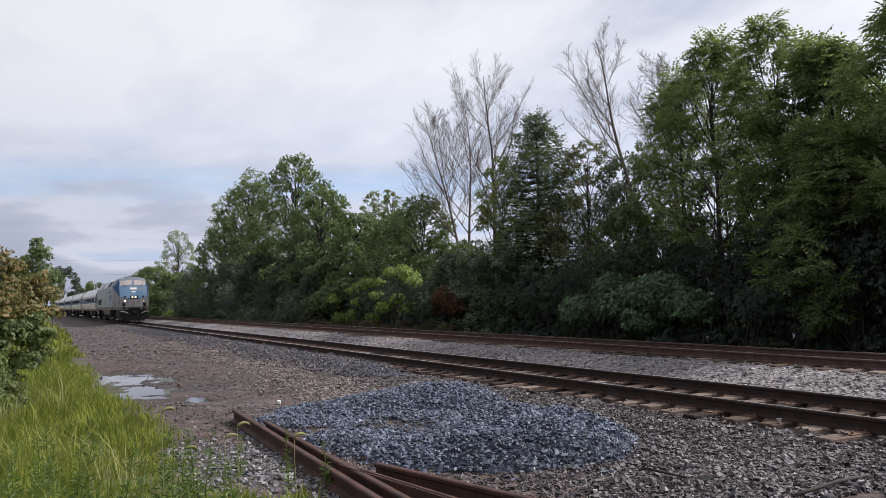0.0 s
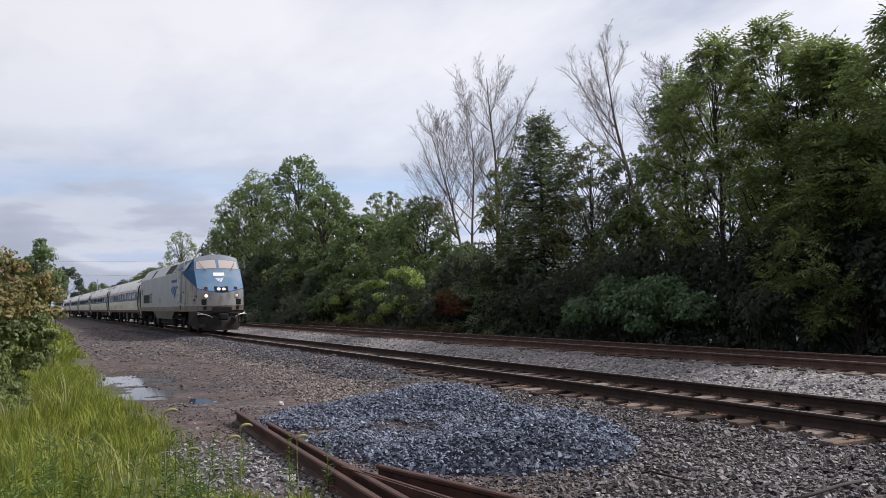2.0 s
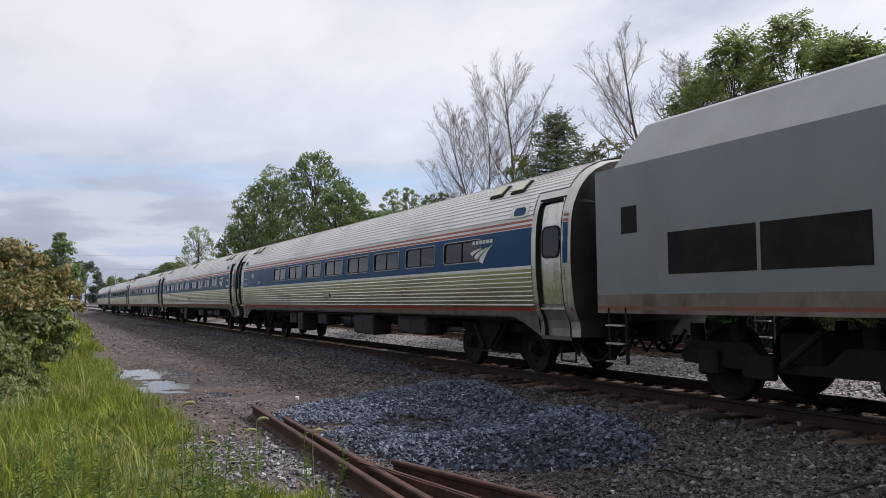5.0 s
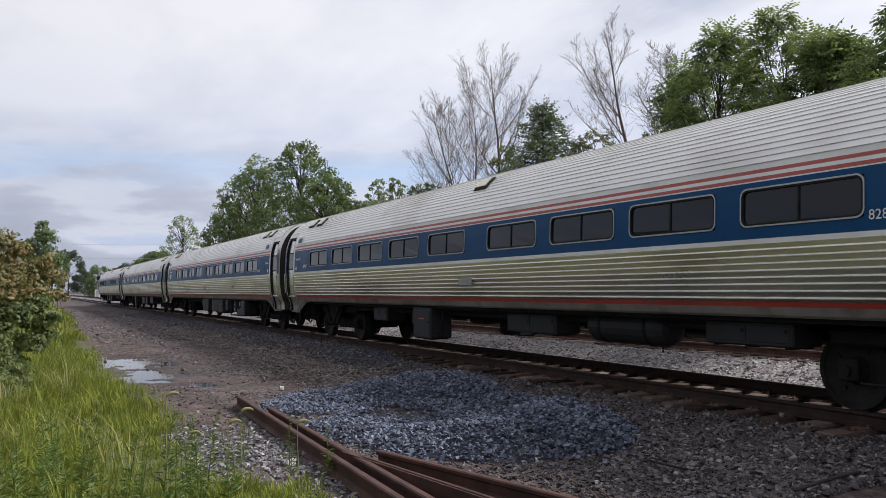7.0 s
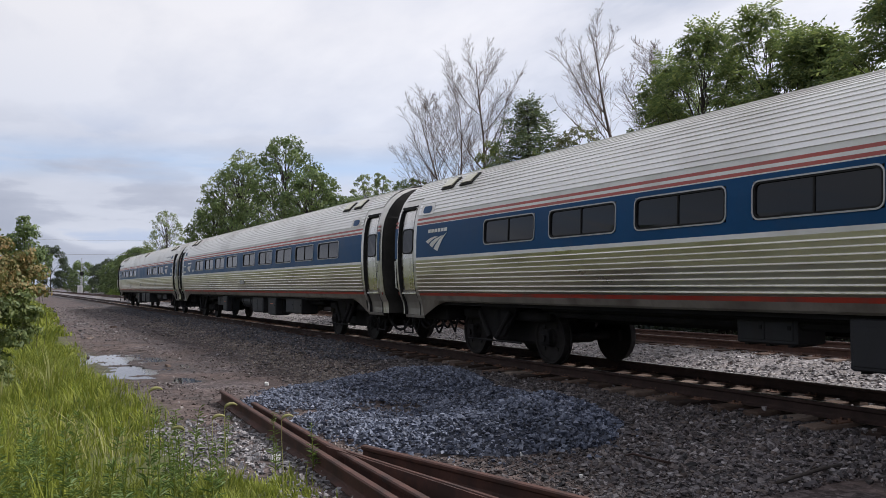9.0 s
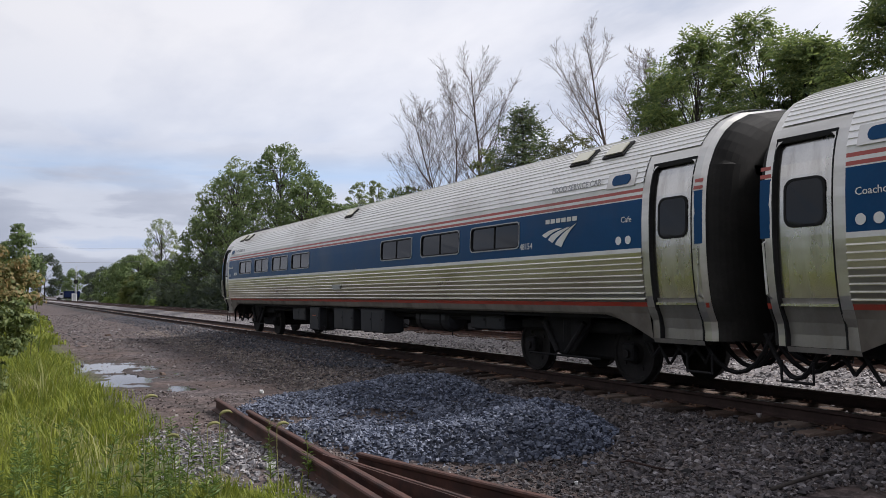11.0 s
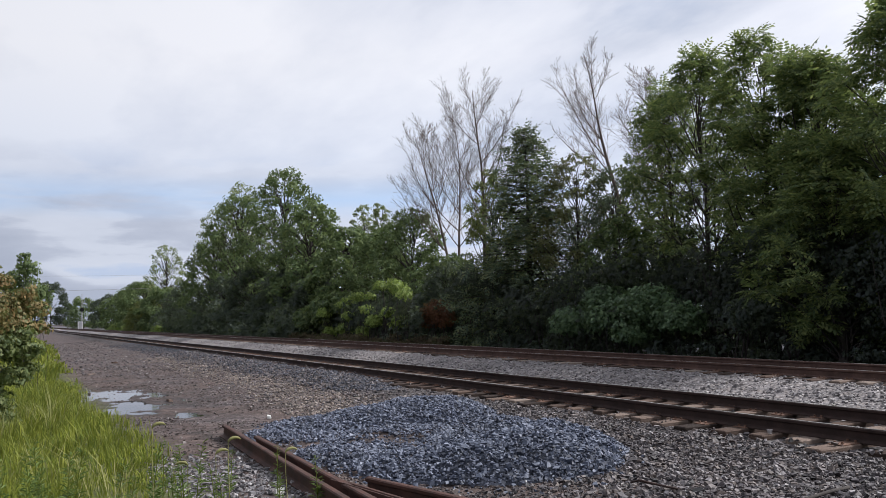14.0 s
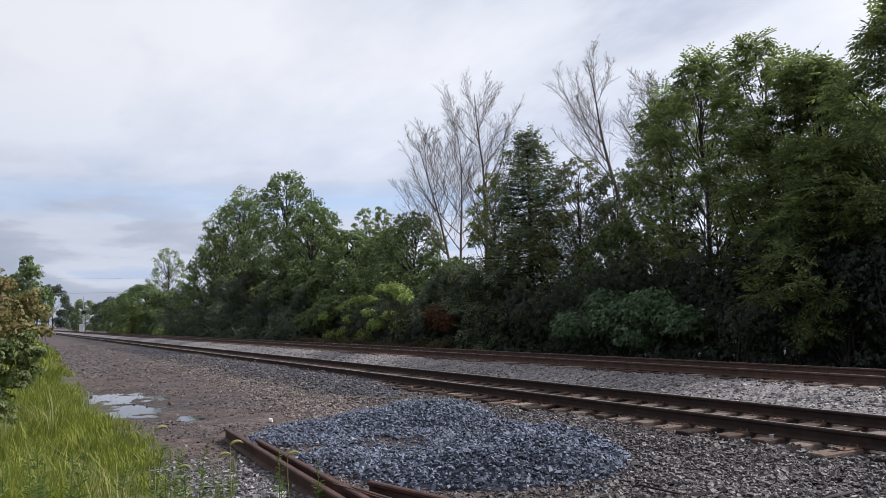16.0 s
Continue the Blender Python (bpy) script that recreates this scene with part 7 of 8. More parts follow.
    if not blank:
        for y in (2.0, 24.05):
            sg_ = Shape()
            pl = on_side(2.98, y)
            plate(sg_, [(-0.3, -0.11), (0.3, -0.11), (0.3, 0.11), (-0.3, 0.11)], 0.016, pl, 0)
            plate(sg_, rounded(0.38, 0.15, 0.07, 4), 0.021, pl, 1)
            part("sign_lamp", sg_, [M_STEEL, M_BLUE], car, "small oval blue sign in a steel plate")
    for w, size, y, z in words:
        letter(car, "lettering", w, size, y, z, M_WHITE, label="white lettering on the blue band")
    for y, sg in ((0.36, -1), (25.64, 1)):
        for sx in (-1, 1):
            d = Shape()
            d.disc((sx * 0.98, y - sg * 0.10, 3.02), (sx * 0.25, sg, 0.1), [(0.075, -0.05), (0.075, 0.09), (0.055, 0.12), (0.0, 0.13)], 14)
            part("marker_lamp", d, M_DEADLAMP, car, "small unlit marker lamp")
    for y in pictograms:
        d = Shape()
        plate(d, [(0.06 * math.cos(a), 0.06 * math.sin(a)) for a in np.linspace(0, 2 * math.pi, 14)[:-1]], 0.004, on_side(2.11, y), 0, 0.004)
        part("pictogram", d, M_WHITE, car, "round white pictogram")
    if emblem_at:
        emblem(car, emblem_at, 2.09, 0.90, 0.36, M_WHITE, on_side, "white three-bladed emblem and bars")
    for w, y in numbers:
        letter(car, "car_number", w, 0.15, y, 2.10, M_WHITE, label="white car number")
    return car


W2 = [5.28, 7.32, 9.30, 11.36, 13.88, 16.0, 18.05, 20.08, 22.10]
W3 = [4.02, 6.03, 8.07, 10.13, 12.17, 14.77, 16.80, 18.83, 20.87]
W5 = [5.33, 7.38, 9.42, 16.0, 18.0, 20.05, 22.10]
W1 = [4.2, 6.25, 8.3, 10.35, 12.4, 14.45, 16.5, 18.55]
COACH = "stainless steel coach with a blue window band, red stripes"
W4 = sorted(26 - w for w in W2)
cars = [
    coach(1, W1, COACH, long_door=True, emblem_at=3.8, numbers=[("25081", 21.85)], words=[("Coachclass", 0.095, 24.2, 2.30)], pictograms=(24.12, 23.90)),
    coach(2, W2, COACH, emblem_at=3.78, numbers=[("82811", 4.42), ("82811", 23.55)], words=[("Coachclass", 0.10, 2.08, 2.36), ("Coachclass", 0.118, 24.33, 2.36)], pictograms=(2.05, 1.85, 1.65, 24.27)),
    coach(3, W3, "stainless steel coach with blue band and closely set windows", emblem_at=24.0, numbers=[("82671", 3.16)], words=[("Coachclass", 0.10, 2.08, 2.36)], pictograms=(1.7,)),
    coach(4, W4, COACH, emblem_at=23.42, numbers=[("82642", 22.2)], words=[("Coachclass", 0.115, 24.36, 2.36)], pictograms=(24.3, 24.1, 23.9)),
    coach(5, W5, "stainless steel cafe car with a blue band and few windows", emblem_at=3.85, numbers=[("48154", 4.5), ("48154", 23.62)], words=[("Cafe", 0.12, 1.95, 2.36), ("Businessclass", 0.118, 24.42, 2.36)], pictograms=(2.0, 1.8, 24.25)),
]
letter(cars[4], "lettering", "FOOD SERVICE CAR", 0.135, 3.65, 2.96, M_TRIM, side_x(2.98) + 0.03, 0.12, label="grey lettering on the fluted steel")
letter(cars[4], "lettering", "FOOD SERVICE CAR", 0.135, 23.6, 2.96, M_TRIM, side_x(2.98) + 0.03, 0.12, label="grey lettering on the fluted steel")
part("roof_unit", Shape().box(-0.5, 0.5, 23.2, 24.9, 3.80, 3.895, 0, 0.03), M_SKIRT, cars[4], "low dark unit on the roof")
oval = Shape()
plate(oval, rounded(0.46, 0.17, 0.075, 4), 0.004, on_side(2.44, 22.72), 1)
plate(oval, rounded(0.38, 0.10, 0.045, 4), 0.009, on_side(2.44, 22.72), 0)
part("oval_window", oval, [M_GLASS, M_TRIM], cars[0], "small frosted oval window with a bright rim")


# ---- the locomotive ----
def locomotive():
    """Nose towards -y; the origin lies at its rear coupler, on the rails' heads."""
    loco = thing("locomotive", "silver-grey diesel locomotive with a blue sloping cab and lit headlights", "locomotive")
    X, SH, BOT = 1.52, 3.36, 1.17
    GREY, TOP, GRIME, RED, BLUE, NOSE, SKIRT = range(7)
    mats = [M_LOCO, M_LOCO_TOP, M_SILL, M_FADED, M_CAB_BLUE, M_NOSE_BLUE, M_SKIRT]
    YF = -18.75
    s = Shape()
    for sx in (-1, 1):
        for z0, z1, m in ((BOT, 1.225, GRIME), (1.225, 1.275, RED), (1.275, 1.45, GRIME), (1.45, SH, GREY)):
            s.add([(sx * X, -0.28, z0), (sx * X, YF, z0), (sx * X, YF, z1), (sx * X, -0.28, z1)], [(0, 1, 2, 3)], m)
        # sloping upper side, paler than the upright side, cut back at the rear
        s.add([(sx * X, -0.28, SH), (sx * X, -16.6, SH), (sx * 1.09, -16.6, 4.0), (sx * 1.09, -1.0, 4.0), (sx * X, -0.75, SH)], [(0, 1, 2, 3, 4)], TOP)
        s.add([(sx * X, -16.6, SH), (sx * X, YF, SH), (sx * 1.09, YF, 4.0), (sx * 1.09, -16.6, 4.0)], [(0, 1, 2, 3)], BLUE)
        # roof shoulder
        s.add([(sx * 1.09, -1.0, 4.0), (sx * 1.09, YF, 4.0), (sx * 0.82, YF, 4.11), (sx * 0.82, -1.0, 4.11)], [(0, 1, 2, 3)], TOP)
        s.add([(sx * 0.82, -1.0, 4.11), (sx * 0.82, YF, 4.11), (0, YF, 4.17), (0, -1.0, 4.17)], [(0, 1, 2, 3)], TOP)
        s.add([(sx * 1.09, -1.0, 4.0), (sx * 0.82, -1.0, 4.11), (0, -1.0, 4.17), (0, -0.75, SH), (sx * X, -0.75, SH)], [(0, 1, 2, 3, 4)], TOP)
    s.add([(-X, -0.28, BOT), (X, -0.28, BOT), (X, -0.28, SH), (-X, -0.28, SH)], [(0, 1, 2, 3)], GRIME)
    s.add([(-X, -0.28, SH), (X, -0.28, SH), (X, -0.75, SH), (-X, -0.75, SH)], [(0, 1, 2, 3)], TOP)
    s.add([(-X, -0.28, BOT), (X, -0.28, BOT), (1.2, -20.7, BOT), (-1.2, -20.7, BOT)], [(0, 1, 2, 3)], SKIRT)
    part("body", s, mats, loco, "silver-grey painted carbody with a grimy sill and thin red line")

    # the cab: sides closing in on a sloping nose
    A = Vector((1.13, -19.37, 4.03)); C = Vector((1.20, -20.72, 2.34))
    t35 = (A.z - SH) / (A.z - C.z)
    E = A.lerp(C, t35); E.x = 1.20
    def slope(u, t):
        """A point of the sloping nose: u across from -1 to 1, t from the roof down."""
        side = A.lerp(E, t / t35) if t < t35 else E.lerp(C, (t - t35) / (1 - t35))
        drop, vee = 1 - u * u, 1 - abs(u) ** 1.2
        return Vector((u * side.x, side.y - (0.05 + 0.27 * t) * drop, side.z + 0.20 * drop * (1 - t) ** 2 - 0.24 * (0.3 * drop + 0.7 * vee) * t * t))
    n = Shape()
    U, T = 13, 16
    grid = [[tuple(slope(-1 + 2 * i / (U - 1), j / (T - 1))) for i in range(U)] for j in range(T)]
    n.loft(grid[:3], 1, False, False)
    n.loft(grid[2:], 0, False, False)
    part("nose", n, [M_NOSE_BLUE, M_NOSE_TOP], loco, "sloping blue nose paled by painted sky reflection, dusty", True)
    c = Shape()
    for sx in (-1, 1):
        a, e, cc = Vector((sx * A.x, A.y, A.z)), Vector((sx * E.x, E.y, E.z)), Vector((sx * C.x, C.y, C.z))
        S0, S1, S2 = (sx * X, YF, BOT), (sx * X, YF, SH), (sx * 1.09, YF, 4.0)
        lowf = (sx * 1.215, -20.72, BOT)
        bl = (sx * X, YF, 3.08)
        c.add([S2, S1, e, a], [(0, 1, 2, 3)], 1)
        c.add([S1, bl, cc, e], [(0, 1, 2, 3)], 1)
        g0, g1 = (sx * X, YF, 1.45), (sx * 1.21, -20.72, 1.45)
        c.add([bl, g0, g1, cc], [(0, 1, 2, 3)], 0)
        r0, r1, q0, q1 = (sx * X, YF, 1.275), (sx * 1.213, -20.72, 1.275), (sx * X, YF, 1.225), (sx * 1.214, -20.72, 1.225)
        c.add([g0, r0, r1, g1], [(0, 1, 2, 3)], 2)
        c.add([r0, q0, q1, r1], [(0, 1, 2, 3)], 3)
        c.add([q0, S0, lowf, q1], [(0, 1, 2, 3)], 2)
    # roof of the cab
    roof = [[(x, YF, z) for x, z in ((-1.09, 4.0), (-0.82, 4.11), (-0.4, 4.15), (0, 4.17), (0.4, 4.15), (0.82, 4.11), (1.09, 4.0))],
            [tuple(slope(u, 0)) for u in (-1, -0.76, -0.38, 0, 0.38, 0.76, 1)]]
    c.loft(roof, 4, False, False)
    part("cab", c, [M_LOCO_RUSTY, M_CAB_BLUE, M_SILL, M_FADED, M_NOSE_TOP], loco, "cab side with a dark blue wedge above silver-grey")
    def face(u, z):
        """A point of the upright front below the nose."""
        top = slope(u, 1.0)
        return Vector((u * 1.205, top.y - 0.005, z))
    f = Shape()
    rows = [[tuple(slope(-1 + i / 6, 1.0)) for i in range(13)]] + [[tuple(face(-1 + i / 6, z)) for i in range(13)] for z in (2.05, 1.7, 1.46, 1.2)]
    f.loft(rows[:4], 0, False, False)
    f.loft(rows[3:], 1, False, False)
    part("front_plate", f, [M_LOCO_RUSTY, M_SILL], loco, "upright silver-grey front below the nose", True)

    def nose_plate(name, u0, u1, t0, t1, mat, lift=0.012, label="", skew=0.0, parent=None):
        q = Shape()
        k = 6
        nrm = Vector((0, -0.78, 0.62))
        pts = []
        for j in range(3):
            for i in range(k + 1):
                t = t0 + (t1 - t0) * j / 2
                u = u0 + (u1 - u0) * i / k + skew * (t - t0) * (1 if (u0 + u1) > 0 else -1)
                pts.append(tuple(slope(u, t) + nrm * lift))
        q.loft([pts[j * (k + 1):(j + 1) * (k + 1)] for j in range(3)], 0, False, False)
        return part(name, q, mat, parent or loco, label)
    for sg in (-1, 1):
        w = nose_plate("windshield", sg * 0.06, sg * 0.93, 0.145, 0.375, M_WINDSHIELD, 0.014, "windshield with the pale sky's reflection put into its colour")
        nose_plate("gasket", sg * 0.052, sg * 0.94, 0.14, 0.38, M_GASKET, 0.008, parent=w)
        wp = Shape()
        p0, p1 = slope(sg * 0.55, 0.46), slope(sg * 0.80, 0.22)
        up = Vector((0, -0.03, 0.05))
        wp.tube([tuple(p0 + up * 0.5), tuple(p0 + up), tuple((p0 + p1) / 2 + up), tuple(p1 + up)], 0.012, 5)
        part("wiper", wp, M_GASKET, loco)
    nose_plate("number_board", -0.24, 0.24, 0.485, 0.57, M_WHITE, 0.014, "pale number board")
    b = Shape()
    nrm = Vector((0, -0.78, 0.62))
    for blade in BLADES:
        b.add([tuple(slope(-0.20 + 0.44 * u, 0.60 + 0.13 * (1 - v)) + nrm * 0.012) for u, v in blade], [tuple(range(len(blade)))])
    part("nose_emblem", b, M_NOSE_PALE, loco, "faint pale three-bladed nose emblem")
    nose_plate("number_board_frame", -0.26, 0.26, 0.478, 0.577, M_GRIME, 0.009)
    nose_plate("nose_edge", -1.0, 1.0, 0.978, 1.0, M_CAB_BLUE, 0.006, "dark blue line along the nose's lower edge")
    for u0, u1, t0, t1 in ((-0.80, -0.52, 0.55, 0.556), (-0.80, -0.52, 0.70, 0.706), (-0.80, -0.792, 0.55, 0.706), (-0.528, -0.52, 0.55, 0.706)):
        nose_plate("nose_hatch_seam", u0, u1, t0, t1, M_GRIME, 0.004)
    # headlamp box
    nose_plate("headlamp_box", -0.30, 0.30, 0.845, 0.985, M_GASKET, 0.012, "black headlamp recess")
    for u in (-0.12, 0.10):
        p = slope(u, 0.915) + Vector((0, -0.012, 0.016))
        l = Shape()
        l.disc(p, (0, -0.85, 0.5), [(0.098, 0.0), (0.098, 0.03), (0.084, 0.036), (0.080, 0.02)], 18, 0)
        rim = part("headlamp", l, M_CHROME, loco, "round headlamp with a bright rim")
        g = Shape()
        g.disc(p, (0, -0.85, 0.5), [(0.079, 0.016), (0.05, 0.03), (0.0, 0.036)], 18)
        part("lens", g, M_LAMP, rim, "lit pale lens")
    for u in (-0.64, 0.64):
        p = slope(u, 0.93)
        l = Shape()
        l.disc(p, (0.2 * u, -0.9, 0.45), [(0.10, -0.02), (0.10, 0.02), (0.085, 0.028), (0.0, 0.03)], 16)
        part("marker_lamp", l, M_DEADLAMP, loco, "unlit dark red marker lamp")
        p = face(u * 1.02, 1.97)
        l = Shape()
        l.disc(p, (0.1 * u, -1, 0), [(0.135, -0.02), (0.135, 0.02), (0.105, 0.03), (0.10, 0.01), (0.0, 0.008)], 18)
        part("ditch_lamp_rim", l, M_GRIME, loco)
        g = Shape()
        g.disc(p, (0.1 * u, -1, 0), [(0.085, 0.02), (0.085, 0.03), (0.05, 0.055), (0.0, 0.06)], 16)
        part("ditch_lamp", g, M_LAMP if u < 0 else M_DITCH, loco, "lit yellow ditch lamp" if u < 0 else "dim ditch lamp")
        # step openings
        for z0, z1, hw in ((1.50, 1.80, 0.20), (1.24, 1.42, 0.11)):
            q = Shape()
            p0 = face(u * 1.06, 1.6)
            q.box(p0.x - hw, p0.x + hw, p0.y - 0.018, p0.y + 0.02, z0, z1)
            part("front_opening", q, M_GASKET, loco, "dark square opening in the front")
    # band between front and pilot
    lip = Shape()
    lip.loft([[tuple(face(-1 + i / 6, z) + Vector((0, o, 0))) for i in range(13)] for z, o in ((1.49, -0.004), (1.49, -0.03), (1.45, -0.03), (1.45, -0.004))], 0, False, False)
    part("front_lip", lip, M_LOCO_RUSTY, loco, "pale lip across the front")
    # pilot
    pl = Shape()
    rows = []
    for z, k, o in ((1.2, 1.0, 0.0), (1.05, 1.0, -0.02), (0.9, 0.98, 0.10), (0.55, 0.92, 0.0), (0.16, 0.74, -0.10)):
        rows.append([(u * 1.22 * k, face(u, 1).y + 0.04 + o + 0.06 * abs(u), z) for u in np.linspace(-1, 1, 11)])
    pl.loft(rows, 0, False, False)
    for sx in (-1, 1):
        pl.add([(sx * 1.40, -19.45, 1.17), (sx * 1.22, -20.68, 1.17), (sx * 1.10, -20.62, 0.25), (sx * 1.28, -20.1, 0.30), (sx * 1.38, -19.5, 0.50)], [(0, 1, 2, 3, 4)])
    part("pilot", pl, M_PILOT, loco, "dark grey steel pilot plate")
    cp = Shape()
    fy = face(0, 1).y
    cp.box(-0.50, 0.50, fy - 0.02, fy + 0.02, 1.10, 1.36)
    cp.box(-0.20, 0.20, fy - 0.42, fy, 0.72, 1.02, 0, 0.04)
    cp.box(-0.24, 0.24, fy - 0.55, fy - 0.30, 0.70, 1.05, 0, 0.06)
    for x, d in ((-0.75, 0.3), (-0.45, 0.42), (0.42, 0.42), (0.6, 0.4), (0.78, 0.3)):
        cp.tube([(x, fy - 0.05, 0.95), (x + 0.03, fy - 0.22, 0.85), (x + 0.02, fy - 0.24, 0.95 - d), (x + 0.08, fy - 0.14, 0.92 - d)], 0.024, 6)
    part("coupler", cp, M_UNDER, loco, "black knuckle coupler with air hoses")
    for sx in (-1, 1):
        g = Shape()
        g.tube([(sx * 1.22, fy + 0.15, 1.10), (sx * 1.12, fy - 0.20, 1.07), (sx * 0.85, fy - 0.42, 0.98), (sx * 0.62, fy - 0.44, 0.90), (sx * 0.58, fy - 0.40, 0.80)], 0.018, 6)
        g.box(sx * 1.02 - 0.22, sx * 1.02 + 0.22, fy - 0.22, fy + 0.2, 0.99, 1.02)
        part("grab_iron", g, M_CHROME, loco, "white front grab iron and step")
        st = Shape()
        st.box(sx * 1.05 - 0.16, sx * 1.05 + 0.16, fy - 0.2, fy + 0.1, 0.52, 0.56)
        st.box(sx * 1.05 - 0.16, sx * 1.05 + 0.16, fy - 0.2, fy - 0.17, 0.35, 0.56)
        part("front_step", st, M_SKIRT, loco)

    def flank(outline, lift=0.006, mat=M_GASKET, name="panel", label="", thick=0.008, both=True, parent=None):
        """A flat panel on the upright side: outline of (y, z)."""
        for sx in (1, -1):
            q = Shape()
            k = len(outline)
            vs = [(sx * (X + o), y, z) for o in (lift - thick, lift) for y, z in outline]
            q.add(vs, [tuple(range(k, 2 * k))] + [(i, (i + 1) % k, (i + 1) % k + k, i + k) for i in range(k)])
            ob = part(name, q, mat, parent or loco, label)
        return ob
    def rect(y0, y1, z0, z1):
        return [(y0, z0), (y1, z0), (y1, z1), (y0, z1)]
    def on_slope(y0, y1, a, b, lift, mat, name, label="", slats=0):
        """A panel on the sloping upper side; a, b: shares of its height."""
        for sx in (1, -1):
            q = Shape()
            def pt(y, v, o):
                nx, nz = 0.83, 0.56
                return (sx * (X - 0.43 * v + nx * o), y, SH + 0.64 * v + nz * o)
            k = [(y0, a), (y1, a), (y1, b), (y0, b)]
            vs = [pt(y, v, 0.0) for y, v in k] + [pt(y, v, lift) for y, v in k]
            q.add(vs, [(4, 5, 6, 7), (0, 1, 5, 4), (1, 2, 6, 5), (2, 3, 7, 6), (3, 0, 4, 7)])
            for j in range(slats):
                v0 = a + (b - a) * (j + 0.15) / slats; v1 = a + (b - a) * (j + 0.6) / slats
                ws = [pt(y, v, o) for o in (lift, lift + 0.025) for y, v in ((y0 - 0.03, v0), (y1 + 0.03, v0), (y1 + 0.03, v1), (y0 - 0.03, v1))]
                q.add(ws, [(4, 5, 6, 7), (0, 1, 5, 4), (1, 2, 6, 5), (2, 3, 7, 6), (3, 0, 4, 7)], 1)
            ob = part(name, q, [mat, M_LOCO_TOP], loco, label)
        return ob
    on_slope(-5.75, -6.55, 0.04, 0.86, 0.008, M_GASKET, "radiator_opening", "black upright opening in the upper side")
    on_slope(-11.9, -13.1, 0.06, 0.90, 0.008, M_GASKET, "radiator_opening", "black opening in the upper side")
    on_slope(-13.2, -14.6, 0.06, 0.90, 0.008, M_GASKET, "radiator_opening", "black opening in the upper side")
    on_slope(-14.75, -16.5, 0.06, 0.88, 0.008, M_GASKET, "louvred_grille", "louvred air intake", 11)
    w = on_slope(-18.06, -18.86, 0.14, 0.74, 0.014, M_GLASS, "cab_window", "tinted cab side window")
    on_slope(-17.98, -18.94, 0.06, 0.82, 0.009, M_LOCO_TOP, "cab_window_frame", "pale window frame")
    on_slope(-18.03, -18.89, 0.11, 0.77, 0.0115, M_GASKET, "cab_window_seal")
    on_slope(-18.44, -18.49, 0.12, 0.76, 0.02, M_GASKET, "cab_window_bar")
    for sx in (-1, 1):
        mir = Shape()
        mir.box(sx * 1.62 - 0.03, sx * 1.62 + 0.03, -19.24, -19.08, 3.50, 3.82, 0, 0.01)
        mir.box(sx * 1.55 - 0.07, sx * 1.55 + 0.05, -19.18, -19.14, 3.62, 3.66)
        part("mirror", mir, M_LOCO_RUSTY, loco, "grey cab mirror housing")
    for y0, y1 in ((-1.9, -3.45), (-3.52, -5.0)):
        flank(rect(y0, y1, 1.72, 2.30), 0.006, M_GASKET, "grille", "black side grille")
    flank(rect(-9.75, -10.0, 1.68, 2.0), 0.006, M_GASKET, "filler_opening", "small black filler opening")
    flank(rect(-0.9, -1.25, 2.35, 2.75), 0.006, M_GASKET, "rear_opening")
    flank([(-17.99, 3.355), (-17.99, 3.27), (-18.75, 3.08), (-18.75, 3.355)], 0.003, M_CAB_BLUE, 'blue_wedge', '', 0.003)
    # cab door between two grab rails, with its step notches
    dr = flank(rect(-17.22, -17.86, 1.60, 3.30), 0.012, M_LOCO, "cab_door", "silver-grey cab door")
    for z0, z1 in ((1.66, 2.10), (1.28, 1.52)):
        flank(rect(-17.34, -17.70, z0, z1), 0.018, M_GASKET, "step_notch", parent=dr)
    for z0, z1 in ((2.42, 2.56), (2.98, 3.14)):
        flank(rect(-17.30, -17.46, z0, z1), 0.018, M_GASKET, "step_notch", parent=dr)
    for z in (1.80, 1.97):
        flank(rect(-17.34, -17.70, z, z + 0.025), 0.03, M_CHROME, "rung", parent=dr)
    for y in (-17.12, -17.96):
        for sx in (-1, 1):
            g = Shape()
            rail_bar(g, [(sx * X, y, 3.42), (sx * (X + 0.09), y, 3.38), (sx * (X + 0.09), y, 1.7), (sx * X, y, 1.62)], 0.02, 8)
            part("grab_rail", g, M_CHROME, loco, "polished upright grab rail")
    for sx in (-1, 1):
        ld = Shape()
        for y in (-17.32, -17.74):
            ld.box(sx * 1.5 - 0.02, sx * 1.5 + 0.02, y - 0.02, y + 0.02, 0.42, 1.25)
        for z in (0.45, 0.72, 0.99):
            ld.box(sx * 1.5 - 0.09, sx * 1.5 + 0.03, -17.74, -17.32, z - 0.012, z + 0.012, 1)
        part("ladder", ld, [M_UNDER, M_CHROME], loco, "short steel cab ladder")
        ld = Shape()
        for y in (-0.55, -0.95):
            ld.box(sx * 1.5 - 0.02, sx * 1.5 + 0.02, y - 0.02, y + 0.02, 0.42, 1.25)
        for z in (0.45, 0.72, 0.99):
            ld.box(sx * 1.5 - 0.09, sx * 1.5 + 0.03, -0.95, -0.55, z - 0.012, z + 0.012, 1)
        part("ladder", ld, [M_UNDER, M_CHROME], loco)
    # hatches outlined by dark seams, and chipped paint showing rust
    def skin(y, o=0.003):
        return -(X + o - (0.31 * (-(y + 18.75)) / 1.97 if y < -18.75 else 0))
    def seam(ys, z0, z1, w=0.014):
        q = Shape()
